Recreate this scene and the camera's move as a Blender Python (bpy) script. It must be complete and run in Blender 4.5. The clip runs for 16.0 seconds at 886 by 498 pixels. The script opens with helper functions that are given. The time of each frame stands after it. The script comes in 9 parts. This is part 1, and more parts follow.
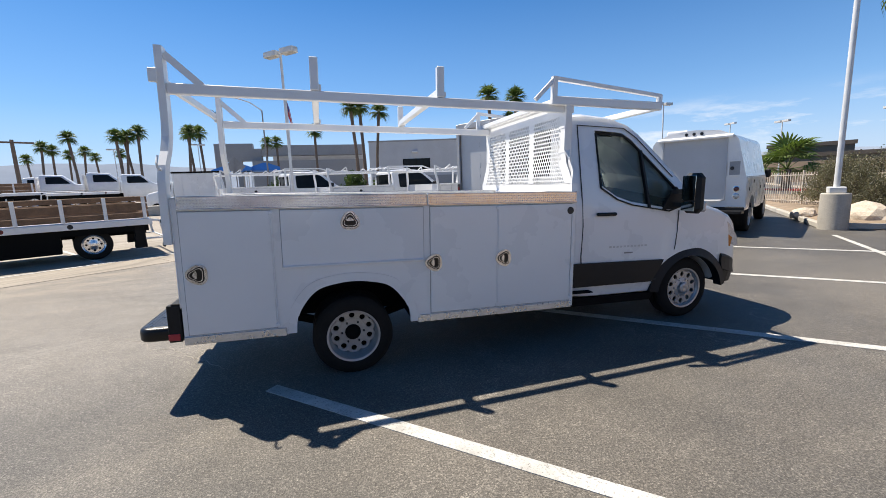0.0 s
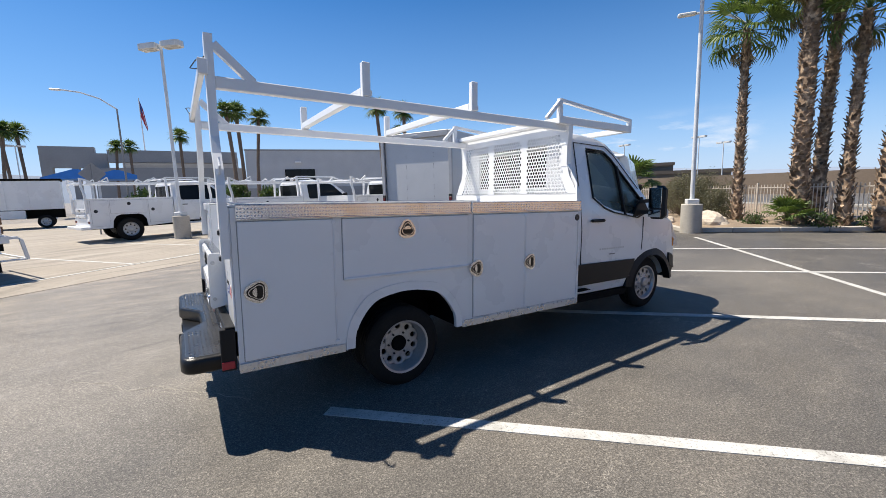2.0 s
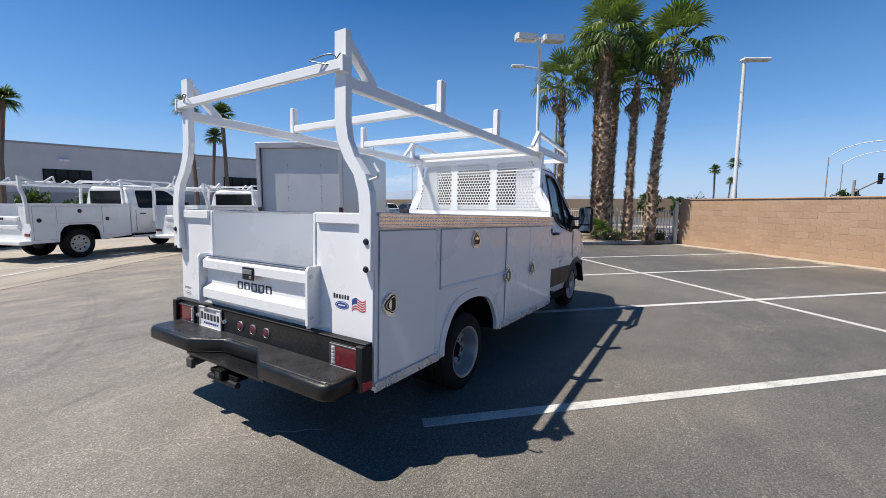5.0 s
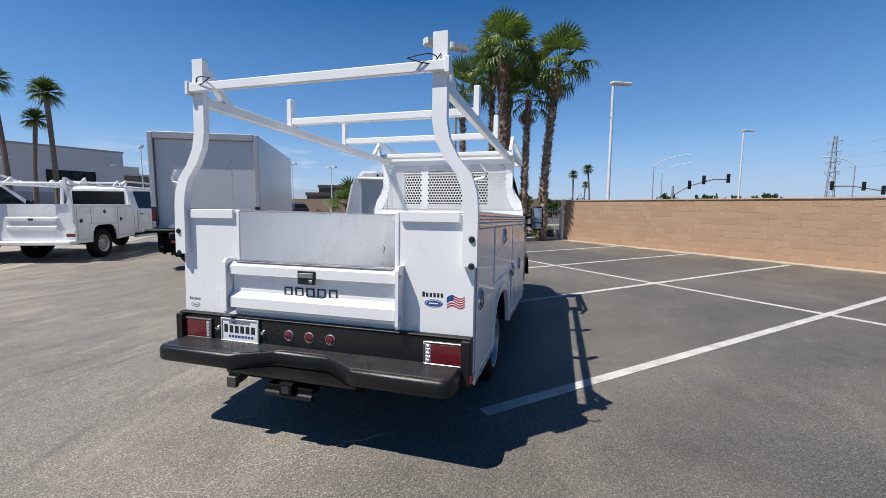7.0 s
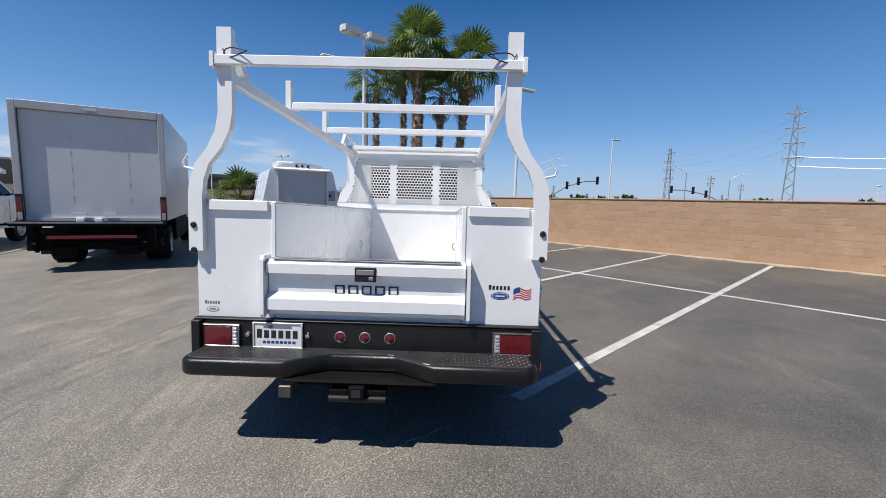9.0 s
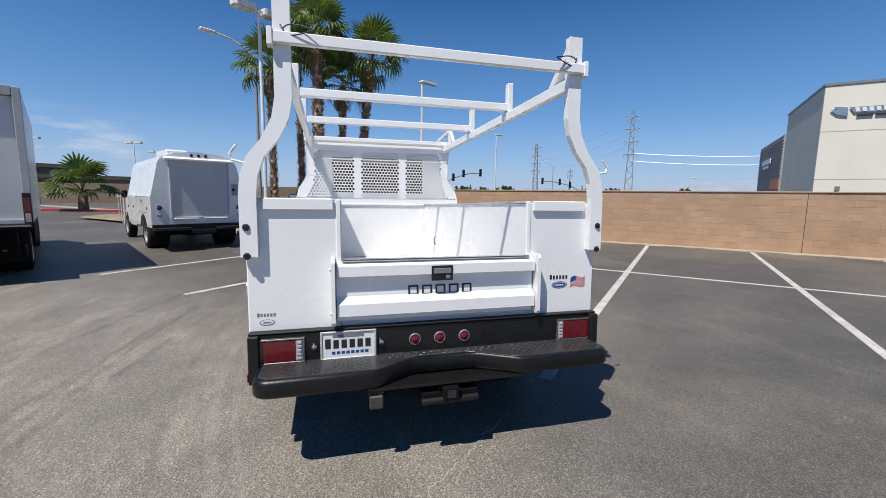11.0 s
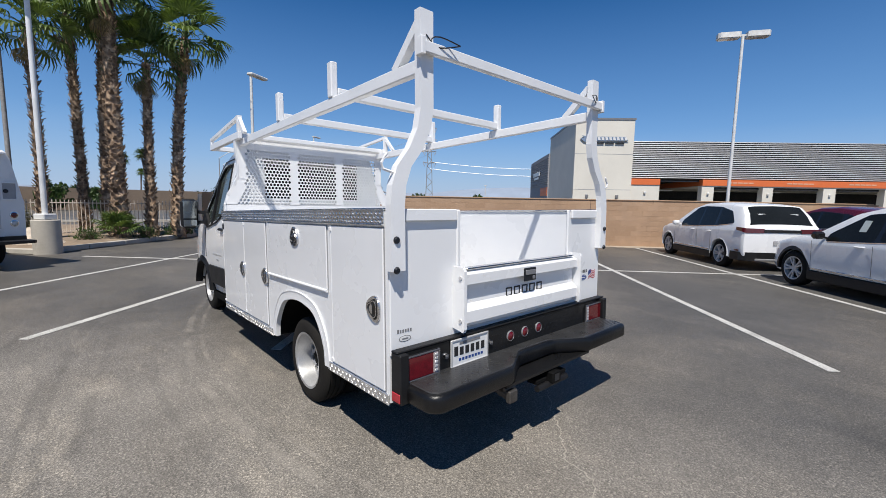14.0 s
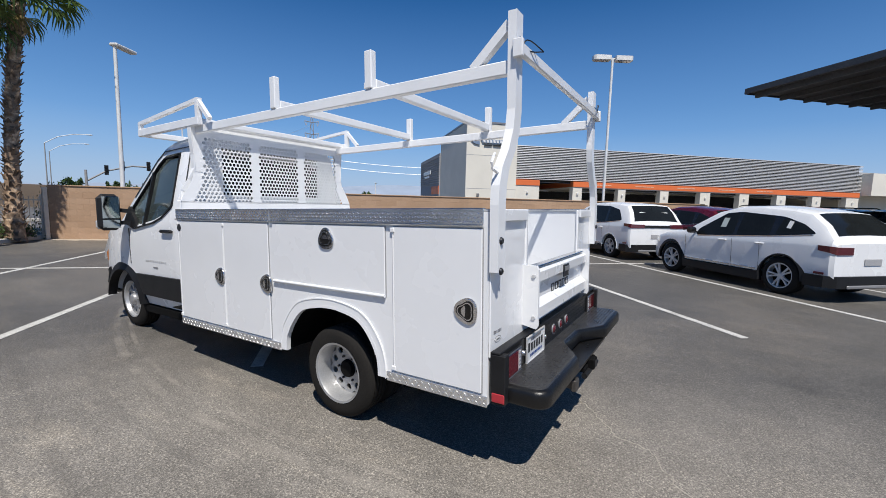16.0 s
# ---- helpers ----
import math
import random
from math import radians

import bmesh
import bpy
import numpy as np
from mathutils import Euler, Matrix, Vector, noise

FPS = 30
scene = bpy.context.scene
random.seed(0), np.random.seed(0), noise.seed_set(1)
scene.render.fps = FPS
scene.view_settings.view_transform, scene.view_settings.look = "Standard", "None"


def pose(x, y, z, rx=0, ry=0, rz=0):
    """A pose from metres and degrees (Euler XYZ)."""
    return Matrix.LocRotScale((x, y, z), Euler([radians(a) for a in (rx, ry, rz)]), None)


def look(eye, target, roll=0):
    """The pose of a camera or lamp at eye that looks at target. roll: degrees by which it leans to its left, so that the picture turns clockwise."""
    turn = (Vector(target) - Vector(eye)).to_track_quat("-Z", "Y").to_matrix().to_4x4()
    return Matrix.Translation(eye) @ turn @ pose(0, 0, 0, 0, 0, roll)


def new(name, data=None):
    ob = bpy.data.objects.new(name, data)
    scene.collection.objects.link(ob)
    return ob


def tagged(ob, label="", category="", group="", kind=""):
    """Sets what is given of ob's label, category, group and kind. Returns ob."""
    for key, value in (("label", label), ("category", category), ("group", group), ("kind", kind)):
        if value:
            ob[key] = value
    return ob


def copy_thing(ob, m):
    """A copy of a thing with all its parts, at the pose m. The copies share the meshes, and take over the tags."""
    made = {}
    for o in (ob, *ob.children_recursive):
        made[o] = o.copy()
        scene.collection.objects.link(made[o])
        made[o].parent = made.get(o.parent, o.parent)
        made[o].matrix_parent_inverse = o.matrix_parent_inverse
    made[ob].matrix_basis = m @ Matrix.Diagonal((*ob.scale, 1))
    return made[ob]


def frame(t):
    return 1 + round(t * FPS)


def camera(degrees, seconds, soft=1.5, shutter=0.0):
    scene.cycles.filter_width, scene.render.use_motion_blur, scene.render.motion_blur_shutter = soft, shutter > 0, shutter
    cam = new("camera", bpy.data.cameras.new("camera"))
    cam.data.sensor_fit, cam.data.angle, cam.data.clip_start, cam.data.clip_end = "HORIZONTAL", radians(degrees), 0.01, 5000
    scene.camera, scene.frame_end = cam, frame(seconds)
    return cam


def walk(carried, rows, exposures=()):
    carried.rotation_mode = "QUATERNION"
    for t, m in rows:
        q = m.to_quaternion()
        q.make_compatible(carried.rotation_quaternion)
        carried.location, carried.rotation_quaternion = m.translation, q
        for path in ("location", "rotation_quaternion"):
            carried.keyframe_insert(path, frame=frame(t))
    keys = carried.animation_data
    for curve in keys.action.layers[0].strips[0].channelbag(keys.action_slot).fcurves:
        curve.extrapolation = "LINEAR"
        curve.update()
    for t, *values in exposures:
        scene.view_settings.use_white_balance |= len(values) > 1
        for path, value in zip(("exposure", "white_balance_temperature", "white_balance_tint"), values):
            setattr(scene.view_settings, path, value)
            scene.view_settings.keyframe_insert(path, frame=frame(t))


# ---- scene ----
cam = camera(94.0, 16.0, soft=0.8)
PATH = [
    (0, (-0.162, -4.443, 1.554), (0.385, -2.545, 1.238), -2.2),
    (0.5, (-0.464, -4.331, 1.558), (0.211, -2.474, 1.247), -2.3),
    (1, (-0.81, -4.262, 1.562), (0.0, -2.459, 1.26), -2.3),
    (1.5, (-1.091, -4.114, 1.558), (-0.154, -2.371, 1.267), -2.1),
    (2, (-1.433, -3.984, 1.571), (-0.371, -2.312, 1.294), -1.8),
    (2.5, (-1.714, -3.825, 1.565), (-0.534, -2.231, 1.303), -1.6),
    (3, (-1.99, -3.64, 1.58), (-0.698, -2.134, 1.332), -1.5),
    (3.5, (-2.285, -3.461, 1.586), (-0.886, -2.052, 1.349), -1.4),
    (4, (-2.517, -3.236, 1.58), (-1.019, -1.931, 1.355), -1.0),
    (4.5, (-2.777, -3.023, 1.581), (-1.187, -1.829, 1.362), -0.4),
    (5, (-2.976, -2.77, 1.577), (-1.304, -1.694, 1.364), 0.2),
    (7.5, (-3.715, -1.361, 1.555), (-1.771, -0.943, 1.34), 0.5),
    (8, (-3.766, -1.09, 1.544), (-1.798, -0.805, 1.325), 0.9),
    (8.5, (-3.802, -0.814, 1.549), (-1.82, -0.661, 1.328), 1.3),
    (9, (-3.829, -0.547, 1.55), (-1.842, -0.512, 1.323), 1.5),
    (11.5, (-3.638, 0.947, 1.551), (-1.768, 0.284, 1.298), 0.7),
    (12, (-3.57, 1.253, 1.561), (-1.756, 0.448, 1.317), 0.7),
    (12.5, (-3.453, 1.529, 1.549), (-1.704, 0.586, 1.32), 0.9),
    (13, (-3.317, 1.824, 1.554), (-1.646, 0.747, 1.335), 1.0),
    (13.5, (-3.191, 2.108, 1.56), (-1.612, 0.9, 1.341), 1.0),
    (14, (-2.991, 2.337, 1.56), (-1.51, 1.011, 1.34), 1.1),
    (14.5, (-2.813, 2.583, 1.561), (-1.439, 1.147, 1.336), 1.2),
    (15, (-2.576, 2.734, 1.556), (-1.309, 1.203, 1.333), 1.3),
    (15.5, (-2.354, 2.903, 1.552), (-1.193, 1.289, 1.33), 1.5),
    (16, (-2.114, 3.058, 1.549), (-1.058, 1.373, 1.33), 1.5),
]
EXPOSURES = [(0.0, 0.64, 6950, 10), (2.5, 0.58, 6750, 10), (5.0, 0.42, 6600, 10), (9.0, 0.19, 6500, 10), (12.5, 0.15, 6550, 10), (16.0, 0.11, 6400, 10)]
walk(cam, [(t, look(eye, target, roll)) for t, eye, target, roll in PATH], EXPOSURES)

# ---- sky and sun ----
SUN_TO = Vector((-0.97, 1.11, 2.57)).normalized()
world = bpy.data.worlds.new("sky")
scene.world = world
world.use_nodes = True
wt = world.node_tree
sky = wt.nodes.new("ShaderNodeTexSky")
sky.sky_type = "NISHITA"
sky.sun_disc = False
sky.sun_elevation = math.asin(SUN_TO.z)
sky.sun_rotation = math.atan2(SUN_TO.x, SUN_TO.y)
sky.altitude = 100
sky.air_density = 1.0
sky.dust_density = 0.0
sky.ozone_density = 4.5
wbg = wt.nodes["Background"]
wbg.inputs["Strength"].default_value = 0.084
sat = wt.nodes.new("ShaderNodeHueSaturation")
sat.inputs["Saturation"].default_value = 1.3
tint = wt.nodes.new("ShaderNodeMix")
tint.data_type, tint.blend_type = "RGBA", "MULTIPLY"
tint.inputs["Factor"].default_value = 1.0
tint.inputs[7].default_value = (1.02, 0.985, 1.03, 1)
wt.links.new(sky.outputs[0], tint.inputs[6])
wt.links.new(tint.outputs[2], sat.inputs["Color"])
# pale blue haze low over the horizon, and a few thin clouds over the far hills
wco = wt.nodes.new("ShaderNodeTexCoord")
wsep = wt.nodes.new("ShaderNodeSeparateXYZ")
wt.links.new(wco.outputs["Generated"], wsep.inputs[0])


def wramp(sock, stops):
    r = wt.nodes.new("ShaderNodeValToRGB")
    while len(r.color_ramp.elements) < len(stops):
        r.color_ramp.elements.new(0.5)
    for e, (p, v) in zip(r.color_ramp.elements, stops):
        e.position, e.color = p, (v, v, v, 1)
    wt.links.new(sock, r.inputs[0])
    return r.outputs[0]


def wmix(fac, a, b, mode="MIX"):
    n = wt.nodes.new("ShaderNodeMix")
    n.data_type, n.blend_type = "RGBA", mode
    for sock, v in ((n.inputs["Factor"], fac), (n.inputs[6], a), (n.inputs[7], b)):
        if isinstance(v, tuple):
            sock.default_value = (*v, 1)
        elif isinstance(v, float):
            sock.default_value = v
        else:
            wt.links.new(v, sock)
    return n.outputs[2]


haze = wramp(wsep.outputs[2], [(0.0, 0.8), (0.08, 0.6), (0.2, 0.3), (0.42, 0.0)])
col = wmix(haze, sat.outputs[0], (2.5, 4.74, 8.75))
col = wmix(wramp(wsep.outputs[2], [(0.0, 0.8), (0.03, 0.55), (0.09, 0.2), (0.16, 0.0)]), col, (4.8, 6.0, 7.5))
# sky above the view is darkened towards the zenith to deepen ground shade
col = wmix(1.0, col, wramp(wsep.outputs[2], [(0.52, 1.0), (0.75, 0.70), (1.0, 0.5)]), "MULTIPLY")
cmap = wt.nodes.new("ShaderNodeMapping")
cmap.inputs["Scale"].default_value = (5, 5, 22)
wt.links.new(wco.outputs["Generated"], cmap.inputs["Vector"])
cn = wt.nodes.new("ShaderNodeTexNoise")
cn.inputs["Scale"].default_value = 1.3
cn.inputs["Detail"].default_value = 7
cn.inputs["Roughness"].default_value = 0.62
wt.links.new(cmap.outputs[0], cn.inputs["Vector"])
band = wramp(wsep.outputs[2], [(0.03, 0.0), (0.07, 1.0), (0.10, 1.0), (0.15, 0.0)])
# the clouds stand over the hills to the north-east only
wdot = wt.nodes.new("ShaderNodeVectorMath")
wdot.operation = "DOT_PRODUCT"
wdot.inputs[1].default_value = (0.79, 0.61, 0.0)
wt.links.new(wco.outputs["Generated"], wdot.inputs[0])
cl = wmix(1.0, wramp(cn.outputs[0], [(0.5, 0.0), (0.68, 0.8)]), band, "MULTIPLY")
cl = wmix(1.0, cl, wramp(wdot.outputs["Value"], [(0.93, 0.0), (0.985, 1.0)]), "MULTIPLY")
col = wmix(cl, col, (7.4, 7.9, 8.6))
wt.links.new(col, wbg.inputs["Color"])
sun_data = bpy.data.lights.new("sun", "SUN")
sun_data.energy = 5.0
sun_data.angle = radians(0.53)
sun_data.color = (1.0, 0.95, 0.87)
sun = new("sun", sun_data)
sun.matrix_world = look(SUN_TO * 50, (0, 0, 0))


# ---- materials ----
def nodes(name):
    m = bpy.data.materials.new(name)
    m.use_nodes = True
    nt = m.node_tree
    return m, nt, nt.nodes["Principled BSDF"]


def tex(nt, scale, detail=4.0, rough=0.6, coord="Object", kind="ShaderNodeTexNoise"):
    c = nt.nodes.new("ShaderNodeTexCoord")
    n = nt.nodes.new(kind)
    n.inputs["Scale"].default_value = scale
    if kind == "ShaderNodeTexNoise":
        n.inputs["Detail"].default_value = detail
        n.inputs["Roughness"].default_value = rough
    nt.links.new(c.outputs[coord], n.inputs["Vector"])
    return n


def ramp(nt, sock, stops):
    r = nt.nodes.new("ShaderNodeValToRGB")
    e = r.color_ramp.elements
    while len(e) < len(stops):
        e.new(0.5)
    for k, (p, c) in enumerate(stops):
        e[k].position = p
        e[k].color = (*c, 1) if len(c) == 3 else c
    nt.links.new(sock, r.inputs[0])
    return r


def mixc(nt, fac, a, b, mode="MIX"):
    n = nt.nodes.new("ShaderNodeMix")
    n.data_type = "RGBA"
    n.blend_type = mode
    for sock, v in ((n.inputs["Factor"], fac), (n.inputs[6], a), (n.inputs[7], b)):
        if isinstance(v, (int, float)):
            sock.default_value = v
        elif isinstance(v, tuple):
            sock.default_value = (*v, 1)
        else:
            nt.links.new(v, sock)
    return n.outputs[2]


def bump(nt, bsdf, sock, strength, dist=0.01):
    b = nt.nodes.new("ShaderNodeBump")
    b.inputs["Strength"].default_value = strength
    b.inputs["Distance"].default_value = dist
    nt.links.new(sock, b.inputs["Height"])
    nt.links.new(b.outputs[0], bsdf.inputs["Normal"])


def mat(name, col, rough=0.5, metal=0.0, var=0.12, scale=6.0, fine=60.0, bmp=0.0, coat=0.0, dist=0.004, spec=0.5):
    """Plain surface with variation of its colour at two scales and a fine relief."""
    m, nt, b = nodes(name)
    n1, n2 = tex(nt, scale), tex(nt, fine, 3)
    d = tuple(c * (1 - var) for c in col)
    l = tuple(min(1, c * (1 + var * 0.6)) for c in col)
    r1 = ramp(nt, n1.outputs[0], [(0.3, d), (0.7, l)])
    r2 = ramp(nt, n2.outputs[0], [(0.3, (0.5 - var * 0.6,) * 3), (0.7, (0.5 + var * 0.6,) * 3)])
    nt.links.new(mixc(nt, 0.6, r1.outputs[0], r2.outputs[0], "OVERLAY"), b.inputs["Base Color"])
    b.inputs["Metallic"].default_value = metal
    rr = ramp(nt, n1.outputs[0], [(0.2, (max(0.02, rough - 0.08),) * 3), (0.8, (min(1, rough + 0.08),) * 3)])
    nt.links.new(rr.outputs[0], b.inputs["Roughness"])
    b.inputs["Coat Weight"].default_value = coat
    b.inputs["Specular IOR Level"].default_value = spec
    b.inputs["Coat Roughness"].default_value = 0.04
    if bmp:
        bump(nt, b, n2.outputs[0], bmp, dist)
    return m


def mat_glass(name, tint, rough=0.02):
    """Tinted vehicle glass over a dim cabin."""
    m, nt, b = nodes(name)
    b.inputs["Base Color"].default_value = (*tint, 1)
    b.inputs["Roughness"].default_value = rough
    b.inputs["Transmission Weight"].default_value = 0.9
    b.inputs["IOR"].default_value = 1.45
    return m


def mat_asphalt():
    m, nt, b = nodes("asphalt")
    c = nt.nodes.new("ShaderNodeTexCoord")
    sep = nt.nodes.new("ShaderNodeSeparateXYZ")
    nt.links.new(c.outputs["Object"], sep.inputs[0])
    big, mid, grit, stone = tex(nt, 0.22, 5, 0.65), tex(nt, 1.6, 6, 0.7), tex(nt, 88, 4, 0.75), tex(nt, 190, 3, 0.7)

    def math2(op, a, b2):
        n = nt.nodes.new("ShaderNodeMath")
        n.operation = op
        for k, v in enumerate((a, b2)):
            if isinstance(v, (int, float)):
                n.inputs[k].default_value = v
            else:
                nt.links.new(v, n.inputs[k])
        return n.outputs[0]

    # how far into the newly sealed stalls: u = (x - y) / 1.414
    u = math2("MULTIPLY", math2("SUBTRACT", sep.outputs[0], sep.outputs[1]), 0.7071)
    v45 = math2("MULTIPLY", math2("ADD", sep.outputs[0], sep.outputs[1]), 0.7071)
    u = math2("ADD", u, math2("MULTIPLY", math2("MAXIMUM", math2("SUBTRACT", -0.5, v45), 0.0), 0.95))
    u = math2("ADD", u, math2("MULTIPLY", math2("SUBTRACT", big.outputs[0], 0.5), 3.0))
    fac = nt.nodes.new("ShaderNodeMapRange")
    fac.inputs["From Min"].default_value = -0.7
    fac.inputs["From Max"].default_value = 1.5
    nt.links.new(u, fac.inputs["Value"])
    old = ramp(nt, mid.outputs[0], [(0.25, (0.165, 0.153, 0.138)), (0.75, (0.255, 0.236, 0.212))])
    newc = ramp(nt, mid.outputs[0], [(0.25, (0.086, 0.081, 0.076)), (0.8, (0.136, 0.129, 0.12))])
    seal = nt.nodes.new("ShaderNodeMapRange")
    seal.inputs["From Min"].default_value, seal.inputs["From Max"].default_value = -3.2, -1.6
    nt.links.new(v45, seal.inputs["Value"])
    late = ramp(nt, mid.outputs[0], [(0.25, (0.08, 0.077, 0.073)), (0.8, (0.128, 0.122, 0.115))])
    col = mixc(nt, fac.outputs[0], old.outputs[0], mixc(nt, seal.outputs[0], late.outputs[0], newc.outputs[0]))
    dust = ramp(nt, big.outputs[0], [(0.46, (0, 0, 0)), (0.68, (0.8, 0.8, 0.8))])
    col = mixc(nt, dust.outputs[0], col, mixc(nt, 0.45, col, (0.30, 0.265, 0.22)))
    # pale scuffed patches drawn out along the lanes of the old asphalt
    mp = nt.nodes.new("ShaderNodeMapping")
    mp.inputs["Rotation"].default_value[2] = radians(-36)
    mp.inputs["Scale"].default_value = (0.75, 2.1, 1)
    nt.links.new(c.outputs["Object"], mp.inputs["Vector"])
    sn = tex(nt, 1.0, 6, 0.72)
    nt.links.new(mp.outputs[0], sn.inputs["Vector"])
    scuff = ramp(nt, sn.outputs[0], [(0.52, (0, 0, 0)), (0.66, (0.34, 0.34, 0.34))])
    lane = nt.nodes.new("ShaderNodeMapRange")
    lane.inputs["From Min"].default_value, lane.inputs["From Max"].default_value = -0.8, 1.8
    lane.inputs["To Min"].default_value = 0.42
    nt.links.new(v45, lane.inputs["Value"])
    inv = math2("MULTIPLY", math2("SUBTRACT", 1.0, fac.outputs[0]), lane.outputs[0])
    col = mixc(nt, math2("MULTIPLY", scuff.outputs[0], math2("MAXIMUM", inv, 0.22)), col, (0.45, 0.40, 0.33))
    stain = ramp(nt, sn.outputs[0], [(0.34, (0.26, 0.26, 0.26)), (0.46, (0, 0, 0))])
    col = mixc(nt, math2("MULTIPLY", stain.outputs[0], math2("MAXIMUM", inv, 0.2)), col, (0.12, 0.108, 0.092))
    speck = ramp(nt, grit.outputs[0], [(0.34, (0.16, 0.16, 0.16)), (0.5, (0.45, 0.45, 0.45)), (0.64, (0.88, 0.87, 0.85))])
    col = mixc(nt, 0.72, col, speck.outputs[0], "OVERLAY")
    speck2 = ramp(nt, stone.outputs[0], [(0.36, (0.25, 0.25, 0.25)), (0.64, (0.75, 0.75, 0.74))])
    col = mixc(nt, 0.6, col, speck2.outputs[0], "OVERLAY")
    # a few wandering hairline cracks filled with pale dust
    v = nt.nodes.new("ShaderNodeTexVoronoi")
    v.inputs["Scale"].default_value = 0.3
    v.feature = "DISTANCE_TO_EDGE"
    w = tex(nt, 1.1, 7, 0.75)
    sc = nt.nodes.new("ShaderNodeVectorMath")
    sc.operation = "MULTIPLY_ADD"
    sc.inputs[1].default_value = (2.6, 2.6, 0)
    nt.links.new(w.outputs["Color"], sc.inputs[0])
    nt.links.new(c.outputs["Object"], sc.inputs[2])
    nt.links.new(sc.outputs[0], v.inputs["Vector"])
    ck = ramp(nt, v.outputs["Distance"], [(0.0, (0.8, 0.8, 0.8)), (0.003, (0, 0, 0))])
    where = ramp(nt, tex(nt, 0.35, 3).outputs[0], [(0.5, (0, 0, 0)), (0.6, (1, 1, 1))])
    col = mixc(nt, mixc(nt, 1.0, ck.outputs[0], where.outputs[0], "MULTIPLY"), col, (0.34, 0.31, 0.27))
    # single stones of the aggregate
    agg = tex(nt, 105, coord="Object", kind="ShaderNodeTexVoronoi")
    hue = nt.nodes.new("ShaderNodeSeparateColor")
    nt.links.new(agg.outputs["Color"], hue.inputs[0])
    sto = ramp(nt, hue.outputs[0], [(0.0, (0.22, 0.22, 0.22)), (0.55, (0.45, 0.45, 0.45)), (0.85, (0.62, 0.62, 0.61)), (1.0, (1.0, 0.99, 0.96))])
    col = mixc(nt, 0.52, col, sto.outputs[0], "OVERLAY")
    # scattered pale stones
    peb = ramp(nt, tex(nt, 26, 4, 0.8).outputs[0], [(0.69, (0, 0, 0)), (0.73, (0.75, 0.75, 0.75))])
    col = mixc(nt, peb.outputs[0], col, (0.46, 0.43, 0.38))
    # tyre tracks that sweep past the van, and loose dirt along the foot of the wall
    x, y = sep.outputs[0], sep.outputs[1]

    def band(d, half):
        n = nt.nodes.new("ShaderNodeMapRange")
        n.interpolation_type = "SMOOTHSTEP"
        n.inputs["From Min"].default_value, n.inputs["From Max"].default_value = half, half * 0.35
        nt.links.new(math2("ABSOLUTE", d, 0), n.inputs["Value"])
        return n.outputs[0]

    dx = math2("SUBTRACT", x, 0.8)
    arc = math2("ADD", y, math2("MULTIPLY", math2("MULTIPLY", dx, dx), 0.065))
    patchy = ramp(nt, tex(nt, 2.3, 5, 0.7).outputs[0], [(0.4, (0, 0, 0)), (0.66, (0.42, 0.42, 0.42))])
    near = nt.nodes.new("ShaderNodeMapRange")
    near.inputs["From Min"].default_value, near.inputs["From Max"].default_value = 5.5, 3.0
    nt.links.new(math2("ABSOLUTE", dx, 0), near.inputs["Value"])
    for off, half, shade in ((1.6, 0.055, (0.36, 0.33, 0.285)), (1.46, 0.03, (0.33, 0.30, 0.26)), (1.9, 0.05, (0.09, 0.085, 0.08))):
        k = math2("MULTIPLY", math2("MULTIPLY", band(math2("SUBTRACT", arc, off), half), near.outputs[0]), patchy.outputs[0])
        col = mixc(nt, k, col, shade)
    d4 = math2("SUBTRACT", x, 0.4)
    arc2 = math2("ADD", y, math2("MULTIPLY", math2("MULTIPLY", d4, d4), 0.05))
    d5 = math2("ADD", x, 2.45)
    arc3 = math2("SUBTRACT", y, math2("MULTIPLY", math2("MULTIPLY", d5, d5), 0.9))
    worn = ramp(nt, tex(nt, 1.2, 4, 0.6).outputs[0], [(0.35, (0.05, 0.05, 0.05)), (0.62, (0.3, 0.3, 0.3))])
    for curve, off, half in ((arc2, 2.7, 0.035), (arc2, 2.59, 0.035), (arc3, 2.1, 0.1), (arc3, 2.4, 0.1)):
        k = math2("MULTIPLY", math2("MULTIPLY", band(math2("SUBTRACT", curve, off), half), near.outputs[0]), worn.outputs[0])
        col = mixc(nt, k, col, (0.085, 0.08, 0.073))
    for off, slope in ((2.78, 0.14), (3.55, 0.2), (2.45, 0.13)):
        line = math2("SUBTRACT", math2("ADD", y, math2("MULTIPLY", x, slope)), off)
        k = math2("MULTIPLY", math2("MULTIPLY", band(line, 0.06), near.outputs[0]), patchy.outputs[0])
        col = mixc(nt, k, col, (0.075, 0.07, 0.064))
    foot = nt.nodes.new("ShaderNodeMapRange")
    foot.inputs["From Min"].default_value, foot.inputs["From Max"].default_value = 11.9, 13.0
    nt.links.new(math2("MULTIPLY", math2("SUBTRACT", x, y), 0.7071), foot.inputs["Value"])
    past = nt.nodes.new("ShaderNodeMapRange")
    past.inputs["From Min"].default_value, past.inputs["From Max"].default_value = 14.2, 13.4
    nt.links.new(math2("MULTIPLY", math2("SUBTRACT", x, y), 0.7071), past.inputs["Value"])
    dirt = ramp(nt, math2("ADD", math2("MULTIPLY", math2("MULTIPLY", foot.outputs[0], past.outputs[0]), 0.45), math2("MULTIPLY", mid.outputs[0], 0.6)), [(0.5, (0, 0, 0)), (0.6, (0.9, 0.9, 0.9))])
    col = mixc(nt, dirt.outputs[0], col, (0.46, 0.39, 0.31))
